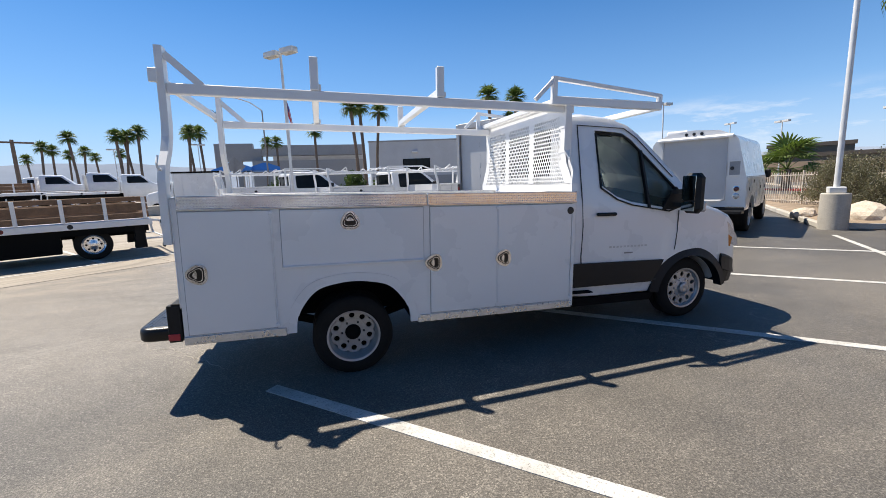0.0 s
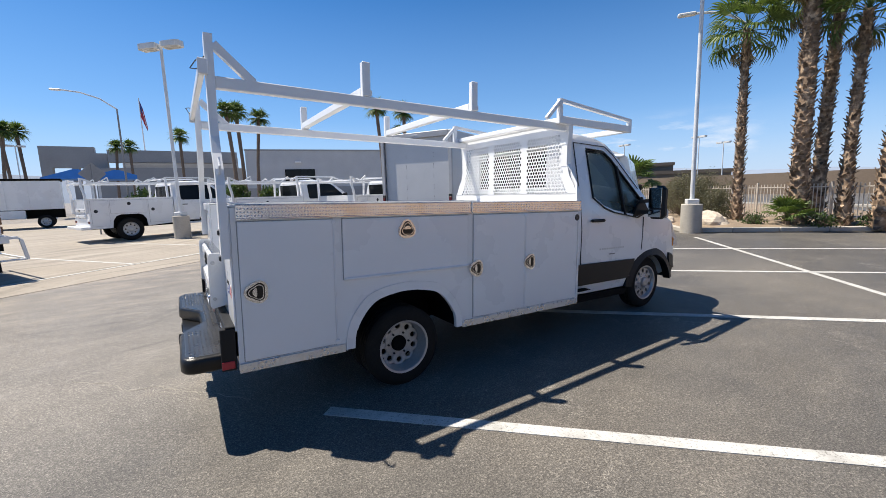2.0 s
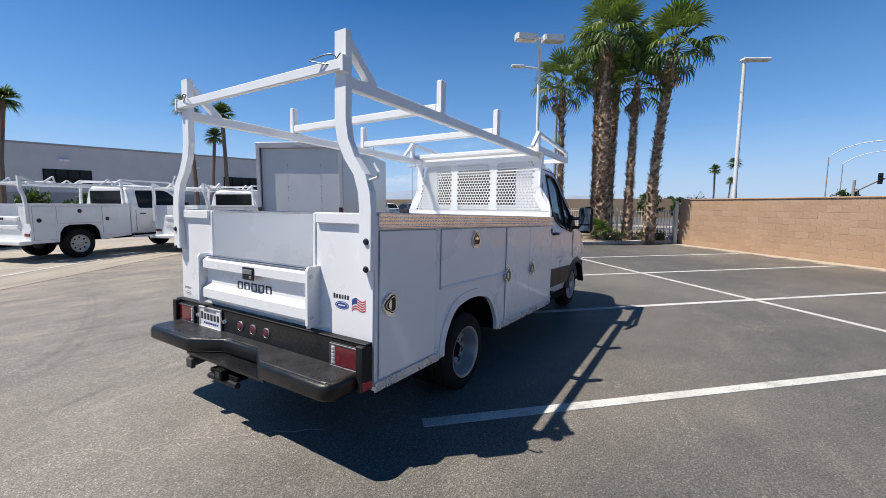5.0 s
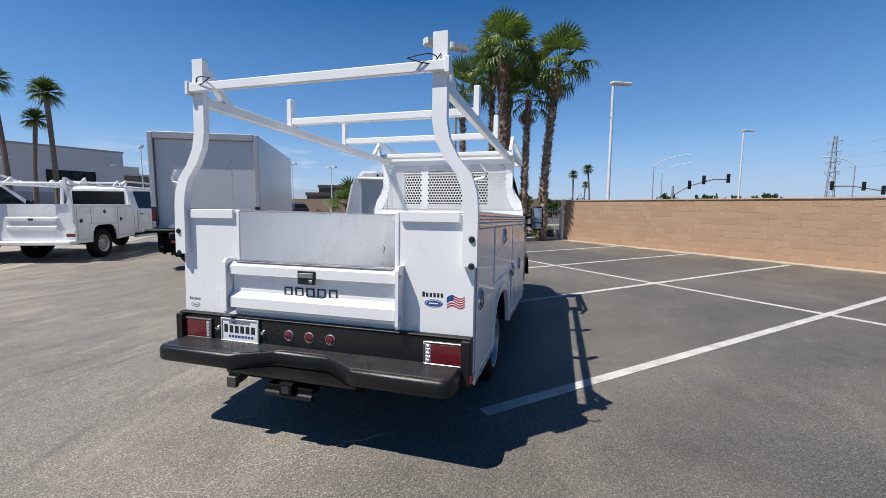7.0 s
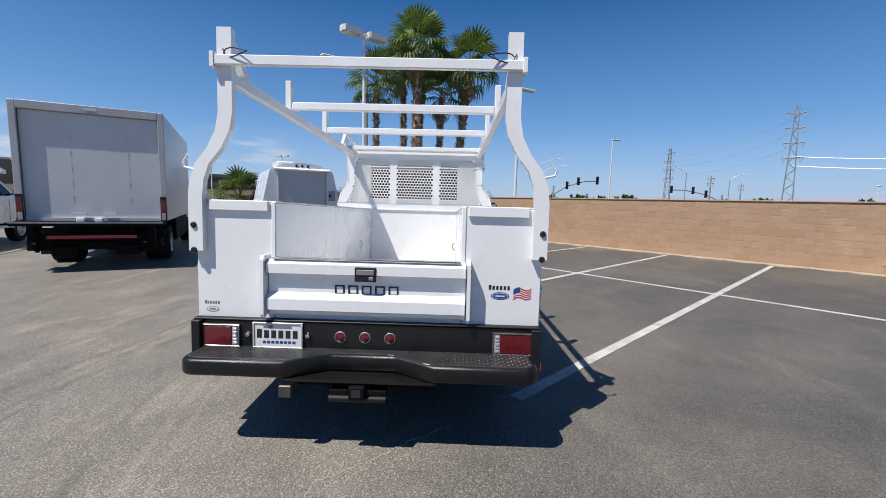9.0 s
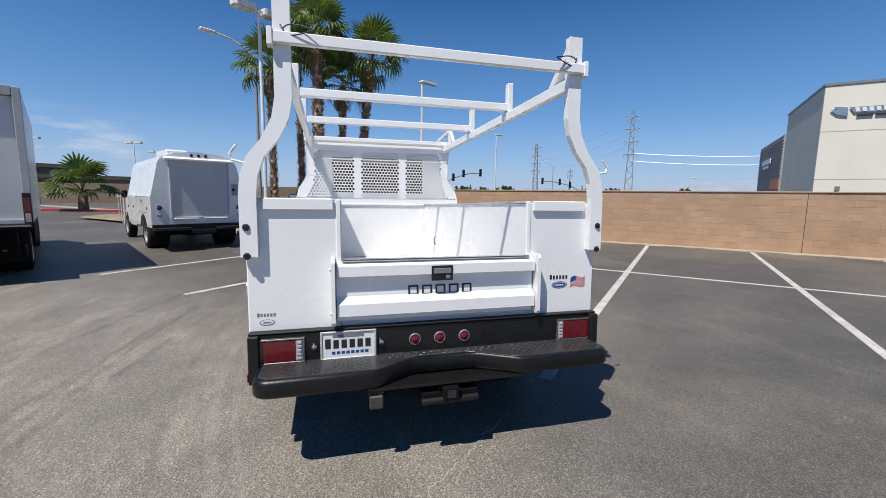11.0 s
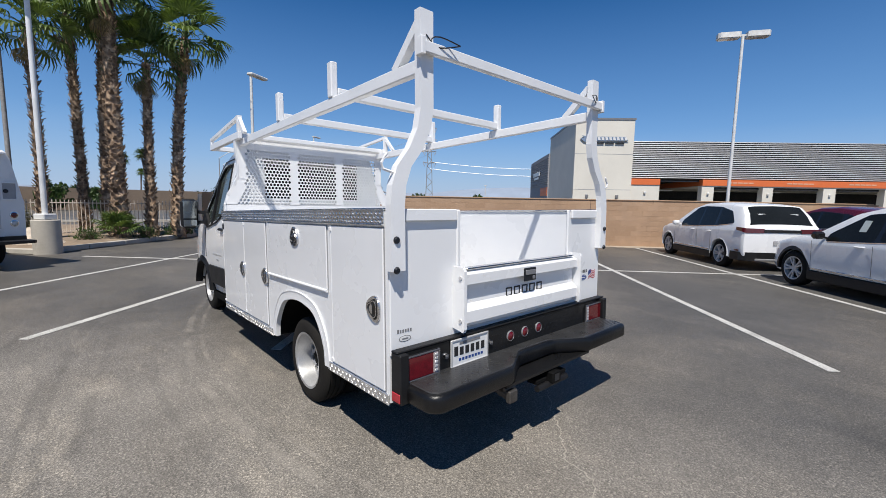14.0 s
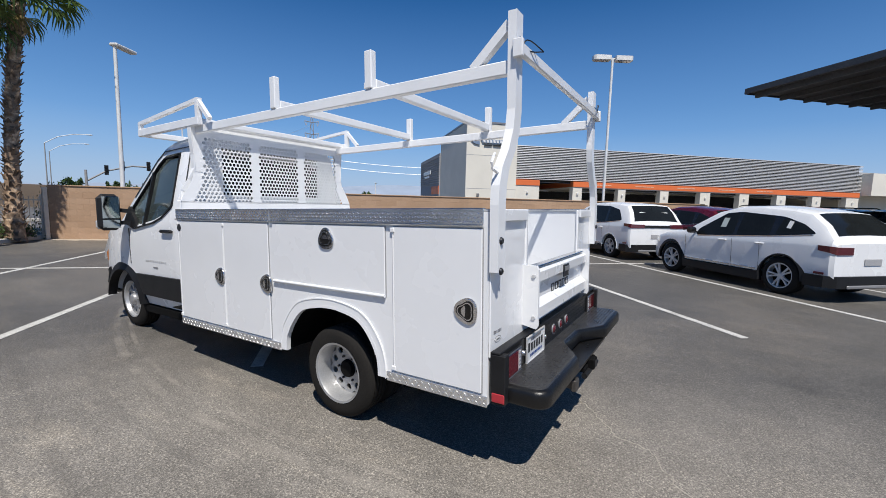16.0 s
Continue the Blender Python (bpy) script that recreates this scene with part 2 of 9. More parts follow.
    # tan silt washed out over the asphalt along the gutter of the apron
    yl = math2("ADD", math2("MULTIPLY", math2("ADD", x, 5.14), -0.588), math2("MULTIPLY", math2("SUBTRACT", y, 5.09), 0.809))
    silt = nt.nodes.new("ShaderNodeMapRange")
    silt.inputs["From Min"].default_value, silt.inputs["From Max"].default_value = -3.6, -0.3
    silt.inputs["To Max"].default_value = 0.62
    nt.links.new(yl, silt.inputs["Value"])
    smear = ramp(nt, sn.outputs[0], [(0.44, (0.1, 0.1, 0.1)), (0.6, (1, 1, 1))])
    col = mixc(nt, math2("MULTIPLY", silt.outputs[0], smear.outputs[0]), col, (0.34, 0.29, 0.235))
    nt.links.new(col, b.inputs["Base Color"])
    b.inputs["Roughness"].default_value = 0.52
    b.inputs["Specular IOR Level"].default_value = 0.2
    bump(nt, b, agg.outputs["Distance"], 0.4, 0.004)
    return m


def mat_apron():
    """Sun-bleached dusty paving with long sweeping tyre streaks and darker oil stains."""
    m, nt, b = nodes("sunlit_concrete")
    c = nt.nodes.new("ShaderNodeTexCoord")
    warp = tex(nt, 0.12, 2, 0.5)
    bend = nt.nodes.new("ShaderNodeVectorMath")
    bend.operation = "MULTIPLY_ADD"
    bend.inputs[1].default_value = (5.0, 5.0, 0)
    nt.links.new(warp.outputs["Color"], bend.inputs[0])
    nt.links.new(c.outputs["Object"], bend.inputs[2])
    big, fine = tex(nt, 0.4, 5, 0.65), tex(nt, 42, 3, 0.7)
    base = ramp(nt, big.outputs[0], [(0.3, (0.27, 0.237, 0.196)), (0.7, (0.36, 0.317, 0.264))])
    col = base.outputs[0]
    for turn, scale, lo, hi, shade, amount in ((14, (0.16, 2.6, 1), 0.5, 0.66, (0.17, 0.15, 0.125), 0.6), (-22, (0.2, 3.4, 1), 0.54, 0.68, (0.44, 0.4, 0.34), 0.55)):
        mp = nt.nodes.new("ShaderNodeMapping")
        mp.inputs["Rotation"].default_value[2] = radians(turn)
        mp.inputs["Scale"].default_value = scale
        nt.links.new(bend.outputs[0], mp.inputs["Vector"])
        sn = tex(nt, 1.0, 5, 0.62)
        nt.links.new(mp.outputs[0], sn.inputs["Vector"])
        streak = ramp(nt, sn.outputs[0], [(lo, (0, 0, 0)), (hi, (amount, amount, amount))])
        col = mixc(nt, streak.outputs[0], col, shade)
    grit = ramp(nt, fine.outputs[0], [(0.35, (0.36, 0.36, 0.36)), (0.65, (0.62, 0.62, 0.62))])
    nt.links.new(mixc(nt, 0.6, col, grit.outputs[0], "OVERLAY"), b.inputs["Base Color"])
    b.inputs["Roughness"].default_value = 0.9
    bump(nt, b, fine.outputs[0], 0.3, 0.004)
    return m


def mat_stripe():
    m, nt, b = nodes("stripe_paint")
    n1, n2 = tex(nt, 3.0, 6, 0.75), tex(nt, 70, 4, 0.7)
    r1 = ramp(nt, n1.outputs[0], [(0.3, (0.36, 0.35, 0.325)), (0.6, (0.57, 0.56, 0.53))])
    r2 = ramp(nt, n2.outputs[0], [(0.34, (0.22, 0.21, 0.19)), (0.46, (1, 1, 1))])
    nt.links.new(mixc(nt, 0.7, r1.outputs[0], r2.outputs[0], "MULTIPLY"), b.inputs["Base Color"])
    b.inputs["Roughness"].default_value = 0.8
    bump(nt, b, n2.outputs[0], 0.4, 0.006)
    return m


def mat_block():
    m, nt, b = nodes("tan_block")
    info = nt.nodes.new("ShaderNodeObjectInfo")
    geo = nt.nodes.new("ShaderNodeNewGeometry")
    add = nt.nodes.new("ShaderNodeMath")
    add.operation = "ADD"
    nt.links.new(info.outputs["Random"], add.inputs[0])
    nt.links.new(geo.outputs["Random Per Island"], add.inputs[1])
    fr = nt.nodes.new("ShaderNodeMath")
    fr.operation = "FRACT"
    nt.links.new(add.outputs[0], fr.inputs[0])
    r = ramp(nt, fr.outputs[0], [(0.0, (0.372, 0.243, 0.154)), (0.5, (0.40, 0.265, 0.17)), (1.0, (0.418, 0.28, 0.184))])
    n, g = tex(nt, 1.1, 5), tex(nt, 40, 4, 0.7)
    st = ramp(nt, n.outputs[0], [(0.35, (0.42, 0.42, 0.42)), (0.7, (0.58, 0.57, 0.56))])
    gr = ramp(nt, g.outputs[0], [(0.3, (0.4, 0.4, 0.4)), (0.7, (0.6, 0.6, 0.6))])
    c1 = mixc(nt, 0.7, r.outputs[0], st.outputs[0], "OVERLAY")
    nt.links.new(mixc(nt, 0.6, c1, gr.outputs[0], "OVERLAY"), b.inputs["Base Color"])
    b.inputs["Roughness"].default_value = 0.92
    rgh = tex(nt, 9, 6, 0.7)
    bump(nt, b, rgh.outputs[0], 0.6, 0.025)
    return m


def mat_leaf(name, a, c2, scale=3.0):
    m, nt, b = nodes(name)
    geo = nt.nodes.new("ShaderNodeNewGeometry")
    info = nt.nodes.new("ShaderNodeObjectInfo")
    n = tex(nt, scale, 4)
    r = ramp(nt, n.outputs[0], [(0.3, a), (0.7, c2)])
    r2 = ramp(nt, geo.outputs["Random Per Island"], [(0, (0.36, 0.36, 0.33)), (1, (0.62, 0.62, 0.55))])
    r3 = ramp(nt, info.outputs["Random"], [(0, (0.40, 0.42, 0.40)), (1, (0.58, 0.58, 0.5))])
    c = mixc(nt, 0.8, r.outputs[0], r2.outputs[0], "OVERLAY")
    c = mixc(nt, 0.8, c, r3.outputs[0], "OVERLAY")
    nt.links.new(c, b.inputs["Base Color"])
    b.inputs["Roughness"].default_value = 0.5
    # sunlight shines through the thin blades
    glow = nt.nodes.new("ShaderNodeBsdfTranslucent")
    nt.links.new(mixc(nt, 1.0, c, (1.0, 1.0, 0.6), "MULTIPLY"), glow.inputs["Color"])
    both = nt.nodes.new("ShaderNodeMixShader")
    both.inputs[0].default_value = 0.32
    nt.links.new(b.outputs[0], both.inputs[1])
    nt.links.new(glow.outputs[0], both.inputs[2])
    out = next(n2 for n2 in nt.nodes if n2.type == "OUTPUT_MATERIAL")
    nt.links.new(both.outputs[0], out.inputs["Surface"])
    return m


def mat_bark():
    m, nt, b = nodes("palm_bark")
    geo = nt.nodes.new("ShaderNodeNewGeometry")
    n, g = tex(nt, 5, 5), tex(nt, 45, 4)
    r = ramp(nt, n.outputs[0], [(0.3, (0.075, 0.052, 0.036)), (0.52, (0.19, 0.135, 0.095)), (0.75, (0.58, 0.45, 0.33))])
    r2 = ramp(nt, geo.outputs["Random Per Island"], [(0, (0.25, 0.24, 0.22)), (0.6, (0.52, 0.5, 0.47)), (1, (0.92, 0.88, 0.8))])
    nt.links.new(mixc(nt, 0.9, r.outputs[0], r2.outputs[0], "OVERLAY"), b.inputs["Base Color"])
    b.inputs["Roughness"].default_value = 0.9
    bump(nt, b, g.outputs[0], 0.6, 0.01)
    return m


M_WHITE = mat("white_paint", (0.78, 0.785, 0.79), 0.28, 0, 0.03, 1.5, 240, 0.02, 0.5, 0.0006)
M_RACK = mat("white_enamel", (0.78, 0.785, 0.79), 0.35, 0, 0.05, 3, 120, 0.05, 0.2, 0.001)
M_BLACKPL = mat("black_plastic", (0.011, 0.011, 0.012), 0.5, 0, 0.25, 5, 300, 0.35, 0, 0.0015, 0.3)
M_BLACKGL = mat("black_gloss", (0.012, 0.012, 0.013), 0.22, 0, 0.2, 5, 90)
M_RUBBER = mat("rubber", (0.017, 0.0155, 0.014), 0.85, 0, 0.25, 6, 90, 0.3, 0, 0.004, 0.2)
M_GAP = mat("door_gap", (0.34, 0.34, 0.35), 0.7, 0, 0.1)
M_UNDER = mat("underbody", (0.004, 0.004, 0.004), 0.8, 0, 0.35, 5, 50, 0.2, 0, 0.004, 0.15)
M_STEEL = mat("wheel_steel", (0.46, 0.46, 0.46), 0.42, 0.6, 0.12, 8, 90, 0.05)
M_CHROME = mat("chrome", (0.74, 0.74, 0.75), 0.22, 1.0, 0.08, 8, 60)
M_LAMPRIM = mat("lamp_rim", (0.2, 0.2, 0.21), 0.3, 0.7, 0.15, 20, 90)
M_REVERSE = mat("reverse_lens", (0.42, 0.36, 0.36), 0.2, 0, 0.3, 60, 200, 0.3, 0.4)
M_WELL = mat("latch_recess", (0.014, 0.013, 0.012), 0.3, 0.3, 0.2, 20, 60)
M_LID = mat("tread_lid", (0.62, 0.62, 0.62), 0.42, 0.7, 0.15, 6, 90, 0.2)
M_ALU = mat("aluminium", (0.56, 0.56, 0.56), 0.42, 0.3, 0.12, 8, 80)
M_TREAD = mat("aluminium_tread", (0.8, 0.8, 0.8), 0.2, 1.0, 0.1, 9, 120)
M_POLISH = mat("polished_metal", (0.5, 0.49, 0.48), 0.16, 1.0, 0.12, 6, 90)
M_MIRROR = mat("mirror_glass", (0.42, 0.45, 0.44), 0.03, 1.0, 0.03)
M_LINE = mat("shut_line", (0.05, 0.05, 0.055), 0.7, 0, 0.1)
M_LINER = mat("textured_black", (0.007, 0.007, 0.0075), 0.34, 0, 0.3, 7, 190, 0.5, 0, 0.002, 0.4)
M_TREADSILL = mat("dull_tread", (0.7, 0.7, 0.7), 0.28, 0.75, 0.14, 9, 120)
# lighter copy of black_tread: sun sheen on the step is painted into the colour
M_TREADTOP = mat("sunlit_black_tread", (0.034, 0.034, 0.035), 0.3, 0.0, 0.3, 8, 140, 0.1)
M_TREADBLK = mat("black_tread", (0.009, 0.009, 0.0095), 0.32, 0.0, 0.25, 8, 140, 0.1)
M_RED = mat("red_lens", (0.125, 0.005, 0.009), 0.14, 0, 0.3, 30, 150, 0.2, 0.6, 0.002)
M_CARLENS = mat("car_lens", (0.085, 0.006, 0.013), 0.1, 0, 0.25, 20, 90, 0, 0.6)
M_CLEAR = mat("clear_lens", (0.6, 0.6, 0.6), 0.14, 0.3, 0.3, 40, 140, 0.2, 0.6)
M_AMBER = mat("amber_lens", (0.5, 0.16, 0.02), 0.2, 0, 0.2, 30, 120, 0.2)
M_GLASS = mat_glass("cab_glass", (0.34, 0.42, 0.39))
M_DARKGL = mat("privacy_glass", (0.012, 0.014, 0.015), 0.05, 0, 0.2, 2, 30, 0, 0, 0.004, 0.16)
M_SEAT = mat("seat_cloth", (0.05, 0.05, 0.052), 0.85, 0, 0.25, 10, 200, 0.3)
M_BOLT = mat("dark_bolt", (0.02, 0.022, 0.028), 0.35, 0.4, 0.2, 20, 60)
M_PLATE = mat("plate_white", (0.72, 0.72, 0.71), 0.35, 0, 0.06, 20, 90)
M_INK = mat("dark_ink", (0.02, 0.02, 0.022), 0.5, 0, 0.1)
M_SOCKET = mat("dull_socket", (0.085, 0.078, 0.072), 0.5, 0.4, 0.35, 12, 70)
M_SHEET = mat("price_sheet", (0.42, 0.47, 0.46), 0.5, 0, 0.1)
M_GREYINK = mat("grey_ink", (0.22, 0.22, 0.23), 0.4, 0.2, 0.1)
M_BLUE = mat("blue_ink", (0.02, 0.06, 0.24), 0.35, 0, 0.1)
M_REDINK = mat("red_ink", (0.42, 0.03, 0.04), 0.4, 0, 0.1)
M_ASPHALT = mat_asphalt()
M_STRIPE = mat_stripe()
M_CONC = mat("concrete", (0.45, 0.42, 0.37), 0.9, 0, 0.22, 1.3, 45, 0.4)
M_CONCLOT = mat_apron()
M_CRACK = mat("crack_dust", (0.36, 0.33, 0.285), 0.95, 0, 0.3, 3, 60)
M_DARKSTEEL = mat("dark_steel", (0.07, 0.07, 0.072), 0.6, 0.2, 0.2, 1, 10)
M_POLE = mat("painted_pole", (0.68, 0.69, 0.69), 0.5, 0.0, 0.15, 2, 50, 0.05)
M_LAMPHEAD = mat("lamp_housing", (0.70, 0.69, 0.66), 0.5, 0.1, 0.15, 4, 40)
M_BLOCK = mat_block()
M_MORTAR = mat("mortar", (0.365, 0.245, 0.158), 0.95, 0, 0.2, 2, 60, 0.3)
M_BARK = mat_bark()
M_FROND = mat_leaf("palm_leaf", (0.056, 0.1, 0.024), (0.145, 0.205, 0.06))
M_DRY = mat_leaf("dry_leaf", (0.19, 0.14, 0.08), (0.30, 0.23, 0.13))
M_SCRUB = mat_leaf("grey_scrub", (0.12, 0.115, 0.08), (0.25, 0.225, 0.165), 2)
M_GREEN = mat_leaf("green_leaf", (0.035, 0.075, 0.02), (0.08, 0.12, 0.035), 2)
M_EARTH = mat("dry_earth", (0.27, 0.205, 0.145), 0.95, 0, 0.3, 1.2, 25, 0.6, 0, 0.02)
M_ROCK = mat("pale_rock", (0.56, 0.48, 0.39), 0.9, 0, 0.25, 3, 25, 0.6, 0, 0.02)
M_FENCE = mat("cream_iron", (0.62, 0.54, 0.45), 0.5, 0.1, 0.15, 6, 60)
M_BLDG = mat("grey_stucco", (0.53, 0.535, 0.55), 0.9, 0, 0.08, 0.4, 6, 0.2)
M_BLDG2 = mat("dark_stucco", (0.33, 0.33, 0.335), 0.9, 0, 0.08, 0.4, 6, 0.2)
M_CREAM = mat("cream_stucco", (0.70, 0.665, 0.585), 0.9, 0, 0.06, 0.5, 20, 0.2)
M_TAN = mat("tan_stucco", (0.235, 0.175, 0.125), 0.9, 0, 0.12, 0.4, 12, 0.2)
M_LOUVRE = mat("louvre_metal", (0.60, 0.60, 0.60), 0.45, 0.3, 0.1, 2, 20)
M_PEACH = mat("peach_paint", (0.72, 0.42, 0.28), 0.5, 0, 0.1)
M_ORANGE = mat("orange_band", (0.72, 0.17, 0.05), 0.5, 0, 0.06, 1, 20)
M_SIGN = mat("sign_slate", (0.2, 0.26, 0.36), 0.4, 0.1, 0.12, 2, 20)
# near-black: the shade inside bays and louvre gaps is in the colour
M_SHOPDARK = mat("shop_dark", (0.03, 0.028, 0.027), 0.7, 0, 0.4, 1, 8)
M_BLUECAN = mat("blue_canvas", (0.03, 0.20, 0.62), 0.7, 0, 0.1, 1, 20)
M_WOOD = mat("stake_wood", (0.20, 0.115, 0.065), 0.7, 0, 0.3, 6, 50, 0.3)
M_REDCAR = mat("red_paint", (0.10, 0.006, 0.012), 0.25, 0.1, 0.1, 2, 90, 0, 0.6)
M_DARKCAR = mat("dark_paint", (0.05, 0.052, 0.056), 0.25, 0.2, 0.1, 2, 90, 0, 0.6)
# haze of the distance is mixed into this pale blue base colour
M_MOUNT = mat("hazed_mountain", (0.25, 0.30, 0.38), 1.0, 0, 0.1, 0.002, 0.01)
M_PYLON = mat("weathered_steel", (0.30, 0.29, 0.28), 0.7, 0.2, 0.2, 1, 10)
M_WIRE = mat("wire", (0.62, 0.62, 0.62), 0.4, 0.6, 0.1)
M_TRUNKFAR = mat("far_trunk", (0.17, 0.125, 0.095), 0.9, 0, 0.2, 2, 10)
M_BOXFRAME = mat("box_frame", (0.4, 0.4, 0.41), 0.45, 0.3, 0.12, 2, 60)
M_BOXPANEL = mat("box_panel", (0.52, 0.53, 0.55), 0.4, 0, 0.06, 1.2, 60, 0.05, 0.2)


# ---- mesh helpers ----
class Geo:
    """Vertices and faces of one part."""

    def __init__(self):
        self.v, self.f, self.smooth = [], [], set()

    def add(self, vs, fs, smooth=False, m=None):
        o = len(self.v)
        self.v += [tuple(m @ Vector(p)) if m else tuple(p) for p in vs]
        for f in fs:
            if smooth:
                self.smooth.add(len(self.f))
            self.f.append([o + i for i in f])
        return self

    def box(self, x0, x1, y0, y1, z0, z1, b=0.0, m=None):
        """A box; b: the width of the chamfer on all its edges."""
        lo, hi = (min(x0, x1), min(y0, y1), min(z0, z1)), (max(x0, x1), max(y0, y1), max(z0, z1))
        if b <= 0:
            vs = [(x, y, z) for x in (lo[0], hi[0]) for y in (lo[1], hi[1]) for z in (lo[2], hi[2])]
            return self.add(vs, [(0, 1, 3, 2), (4, 6, 7, 5), (0, 4, 5, 1), (2, 3, 7, 6), (0, 2, 6, 4), (1, 5, 7, 3)], m=m)
        b = min(b, *(0.45 * (hi[k] - lo[k]) for k in range(3)))
        vs, idx = [], {}
        for sx in (0, 1):
            for sy in (0, 1):
                for sz in (0, 1):
                    s = (sx, sy, sz)
                    for ax in range(3):
                        p = []
                        for k in range(3):
                            e = (lo, hi)[s[k]][k]
                            p.append(e if k == ax else e + (b if s[k] == 0 else -b))
                        idx[s, ax] = len(vs)
                        vs.append(p)
        fs = []
        for ax in range(3):
            o1, o2 = [k for k in range(3) if k != ax]
            for side in (0, 1):
                q = []
                for a, c in ((0, 0), (1, 0), (1, 1), (0, 1)):
                    s = [0, 0, 0]
                    s[ax], s[o1], s[o2] = side, a, c
                    q.append(idx[tuple(s), ax])
                fs.append(q if (side == 1) == (ax != 1) else q[::-1])
        for ax in range(3):
            o1, o2 = [k for k in range(3) if k != ax]
            for a in (0, 1):
                for c in (0, 1):
                    s0, s1 = [0, 0, 0], [0, 0, 0]
                    s0[ax], s1[ax] = 0, 1
                    s0[o1] = s1[o1] = a
                    s0[o2] = s1[o2] = c
                    fs.append([idx[tuple(s0), o1], idx[tuple(s1), o1], idx[tuple(s1), o2], idx[tuple(s0), o2]])
        for sx in (0, 1):
            for sy in (0, 1):
                for sz in (0, 1):
                    fs.append([idx[(sx, sy, sz), k] for k in range(3)])
        return self.add(vs, fs, m=m)

    def prism(self, poly, a, b, axis="y", m=None):
        """A polygon of (p, q) pulled from a to b along an axis: y: (x, z); x: (y, z); z: (x, y)."""
        put = {"y": lambda p, q, t: (p, t, q), "x": lambda p, q, t: (t, p, q), "z": lambda p, q, t: (p, q, t)}[axis]
        n = len(poly)
        vs = [put(p, q, a) for p, q in poly] + [put(p, q, b) for p, q in poly]
        fs = [list(range(n))[::-1], list(range(n, 2 * n))] + [[i, (i + 1) % n, n + (i + 1) % n, n + i] for i in range(n)]
        return self.add(vs, fs, m=m)

    def lathe(self, prof, n=24, m=None, smooth=True, closed=False):
        """A profile of (radius, y) turned about the y axis."""
        vs, fs = [], []
        for k in range(n):
            a = 2 * math.pi * k / n
            vs += [(r * math.cos(a), y, r * math.sin(a)) for r, y in prof]
        p = len(prof)
        for k in range(n):
            for j in range(p if closed else p - 1):
                a, b = k * p + j, k * p + (j + 1) % p
                c, d = ((k + 1) % n) * p + (j + 1) % p, ((k + 1) % n) * p + j
                fs.append([a, b, c, d])
        return self.add(vs, fs, smooth, m)

    def cyl(self, p0, p1, r0, r1=None, n=12, smooth=True):
        """A tapered rod between two points."""
        r1 = r0 if r1 is None else r1
        p0, p1 = Vector(p0), Vector(p1)
        q = (p1 - p0).to_track_quat("Z", "Y").to_matrix()
        vs = []
        for p, r in ((p0, r0), (p1, r1)):
            vs += [p + q @ Vector((r * math.cos(2 * math.pi * k / n), r * math.sin(2 * math.pi * k / n), 0)) for k in range(n)]
        self.add(vs, [[k, (k + 1) % n, n + (k + 1) % n, n + k] for k in range(n)], smooth)
        self.f += [[len(self.v) - 2 * n + k for k in range(n)][::-1], [len(self.v) - n + k for k in range(n)]]
        return self

    def tube(self, pts, r, n=8, flat=None):
        """A pipe (or, with flat=(a, b), a rectangular bar) along a line of points."""
        pts = [Vector(p) for p in pts]
        rings = []
        for i, p in enumerate(pts):
            d = (pts[min(i + 1, len(pts) - 1)] - pts[max(i - 1, 0)]).normalized()
            up = Vector((0, 0, 1)) if abs(d.z) < 0.95 else Vector((1, 0, 0))
            s = d.cross(up).normalized()
            u = s.cross(d).normalized()
            if flat:
                a, b = flat
                rings.append([p + s * i2 * a + u * j2 * b for i2, j2 in ((-1, -1), (1, -1), (1, 1), (-1, 1))])
            else:
                rr = r[i] if isinstance(r, (list, tuple)) else r
                rings.append([p + s * rr * math.cos(2 * math.pi * k / n) + u * rr * math.sin(2 * math.pi * k / n) for k in range(n)])
        n = len(rings[0])
        vs = [v for g in rings for v in g]
        fs = [[i * n + k, i * n + (k + 1) % n, (i + 1) * n + (k + 1) % n, (i + 1) * n + k] for i in range(len(rings) - 1) for k in range(n)]
        o = len(self.v)
        self.add(vs, fs, smooth=flat is None)
        self.f += [[o + k for k in range(n)][::-1], [o + (len(rings) - 1) * n + k for k in range(n)]]
        return self

    def bar(self, p0, p1, w, h, m=None):
        """A square bar from p0 to p1, w wide and h high."""
        return self.tube([p0, p1], 0, flat=(w / 2, h / 2))

    def lozenges(self, origin, eu, ev, lu, lv, pitch=0.026, length=0.024, width=0.0085, rise=0.0022):
        """Raised bars of tread plate, turned this way and that, over a rectangle spanned by the unit vectors eu and ev."""
        o, eu, ev = Vector(origin), Vector(eu), Vector(ev)
        n = eu.cross(ev)
        nu, nv = int(lu / pitch), max(1, int(lv / pitch))
        for i in range(nu):
            for j in range(nv):
                c = o + eu * (i + 0.5) * lu / nu + ev * (j + 0.5) * lv / nv
                d = (eu + ev if (i + j) % 2 else eu - ev).normalized()
                s = n.cross(d)
                a, b = d * length / 2, s * width / 2
                t = n * rise
                self.add([c - a, c - b, c + a, c + b, c - a * 0.55 + t, c + a * 0.55 + t], [(0, 1, 5, 4), (1, 2, 5), (2, 3, 4, 5), (3, 0, 4)])
        return self

    def mesh(self, name, weld=False):
        me = bpy.data.meshes.new(name)
        me.from_pydata(self.v, [], self.f)
        bm = bmesh.new()
        bm.from_mesh(me)
        if weld:
            bmesh.ops.remove_doubles(bm, verts=bm.verts, dist=0.0006)
        bmesh.ops.recalc_face_normals(bm, faces=bm.faces)
        for f in bm.faces:
            f.smooth = f.index in self.smooth
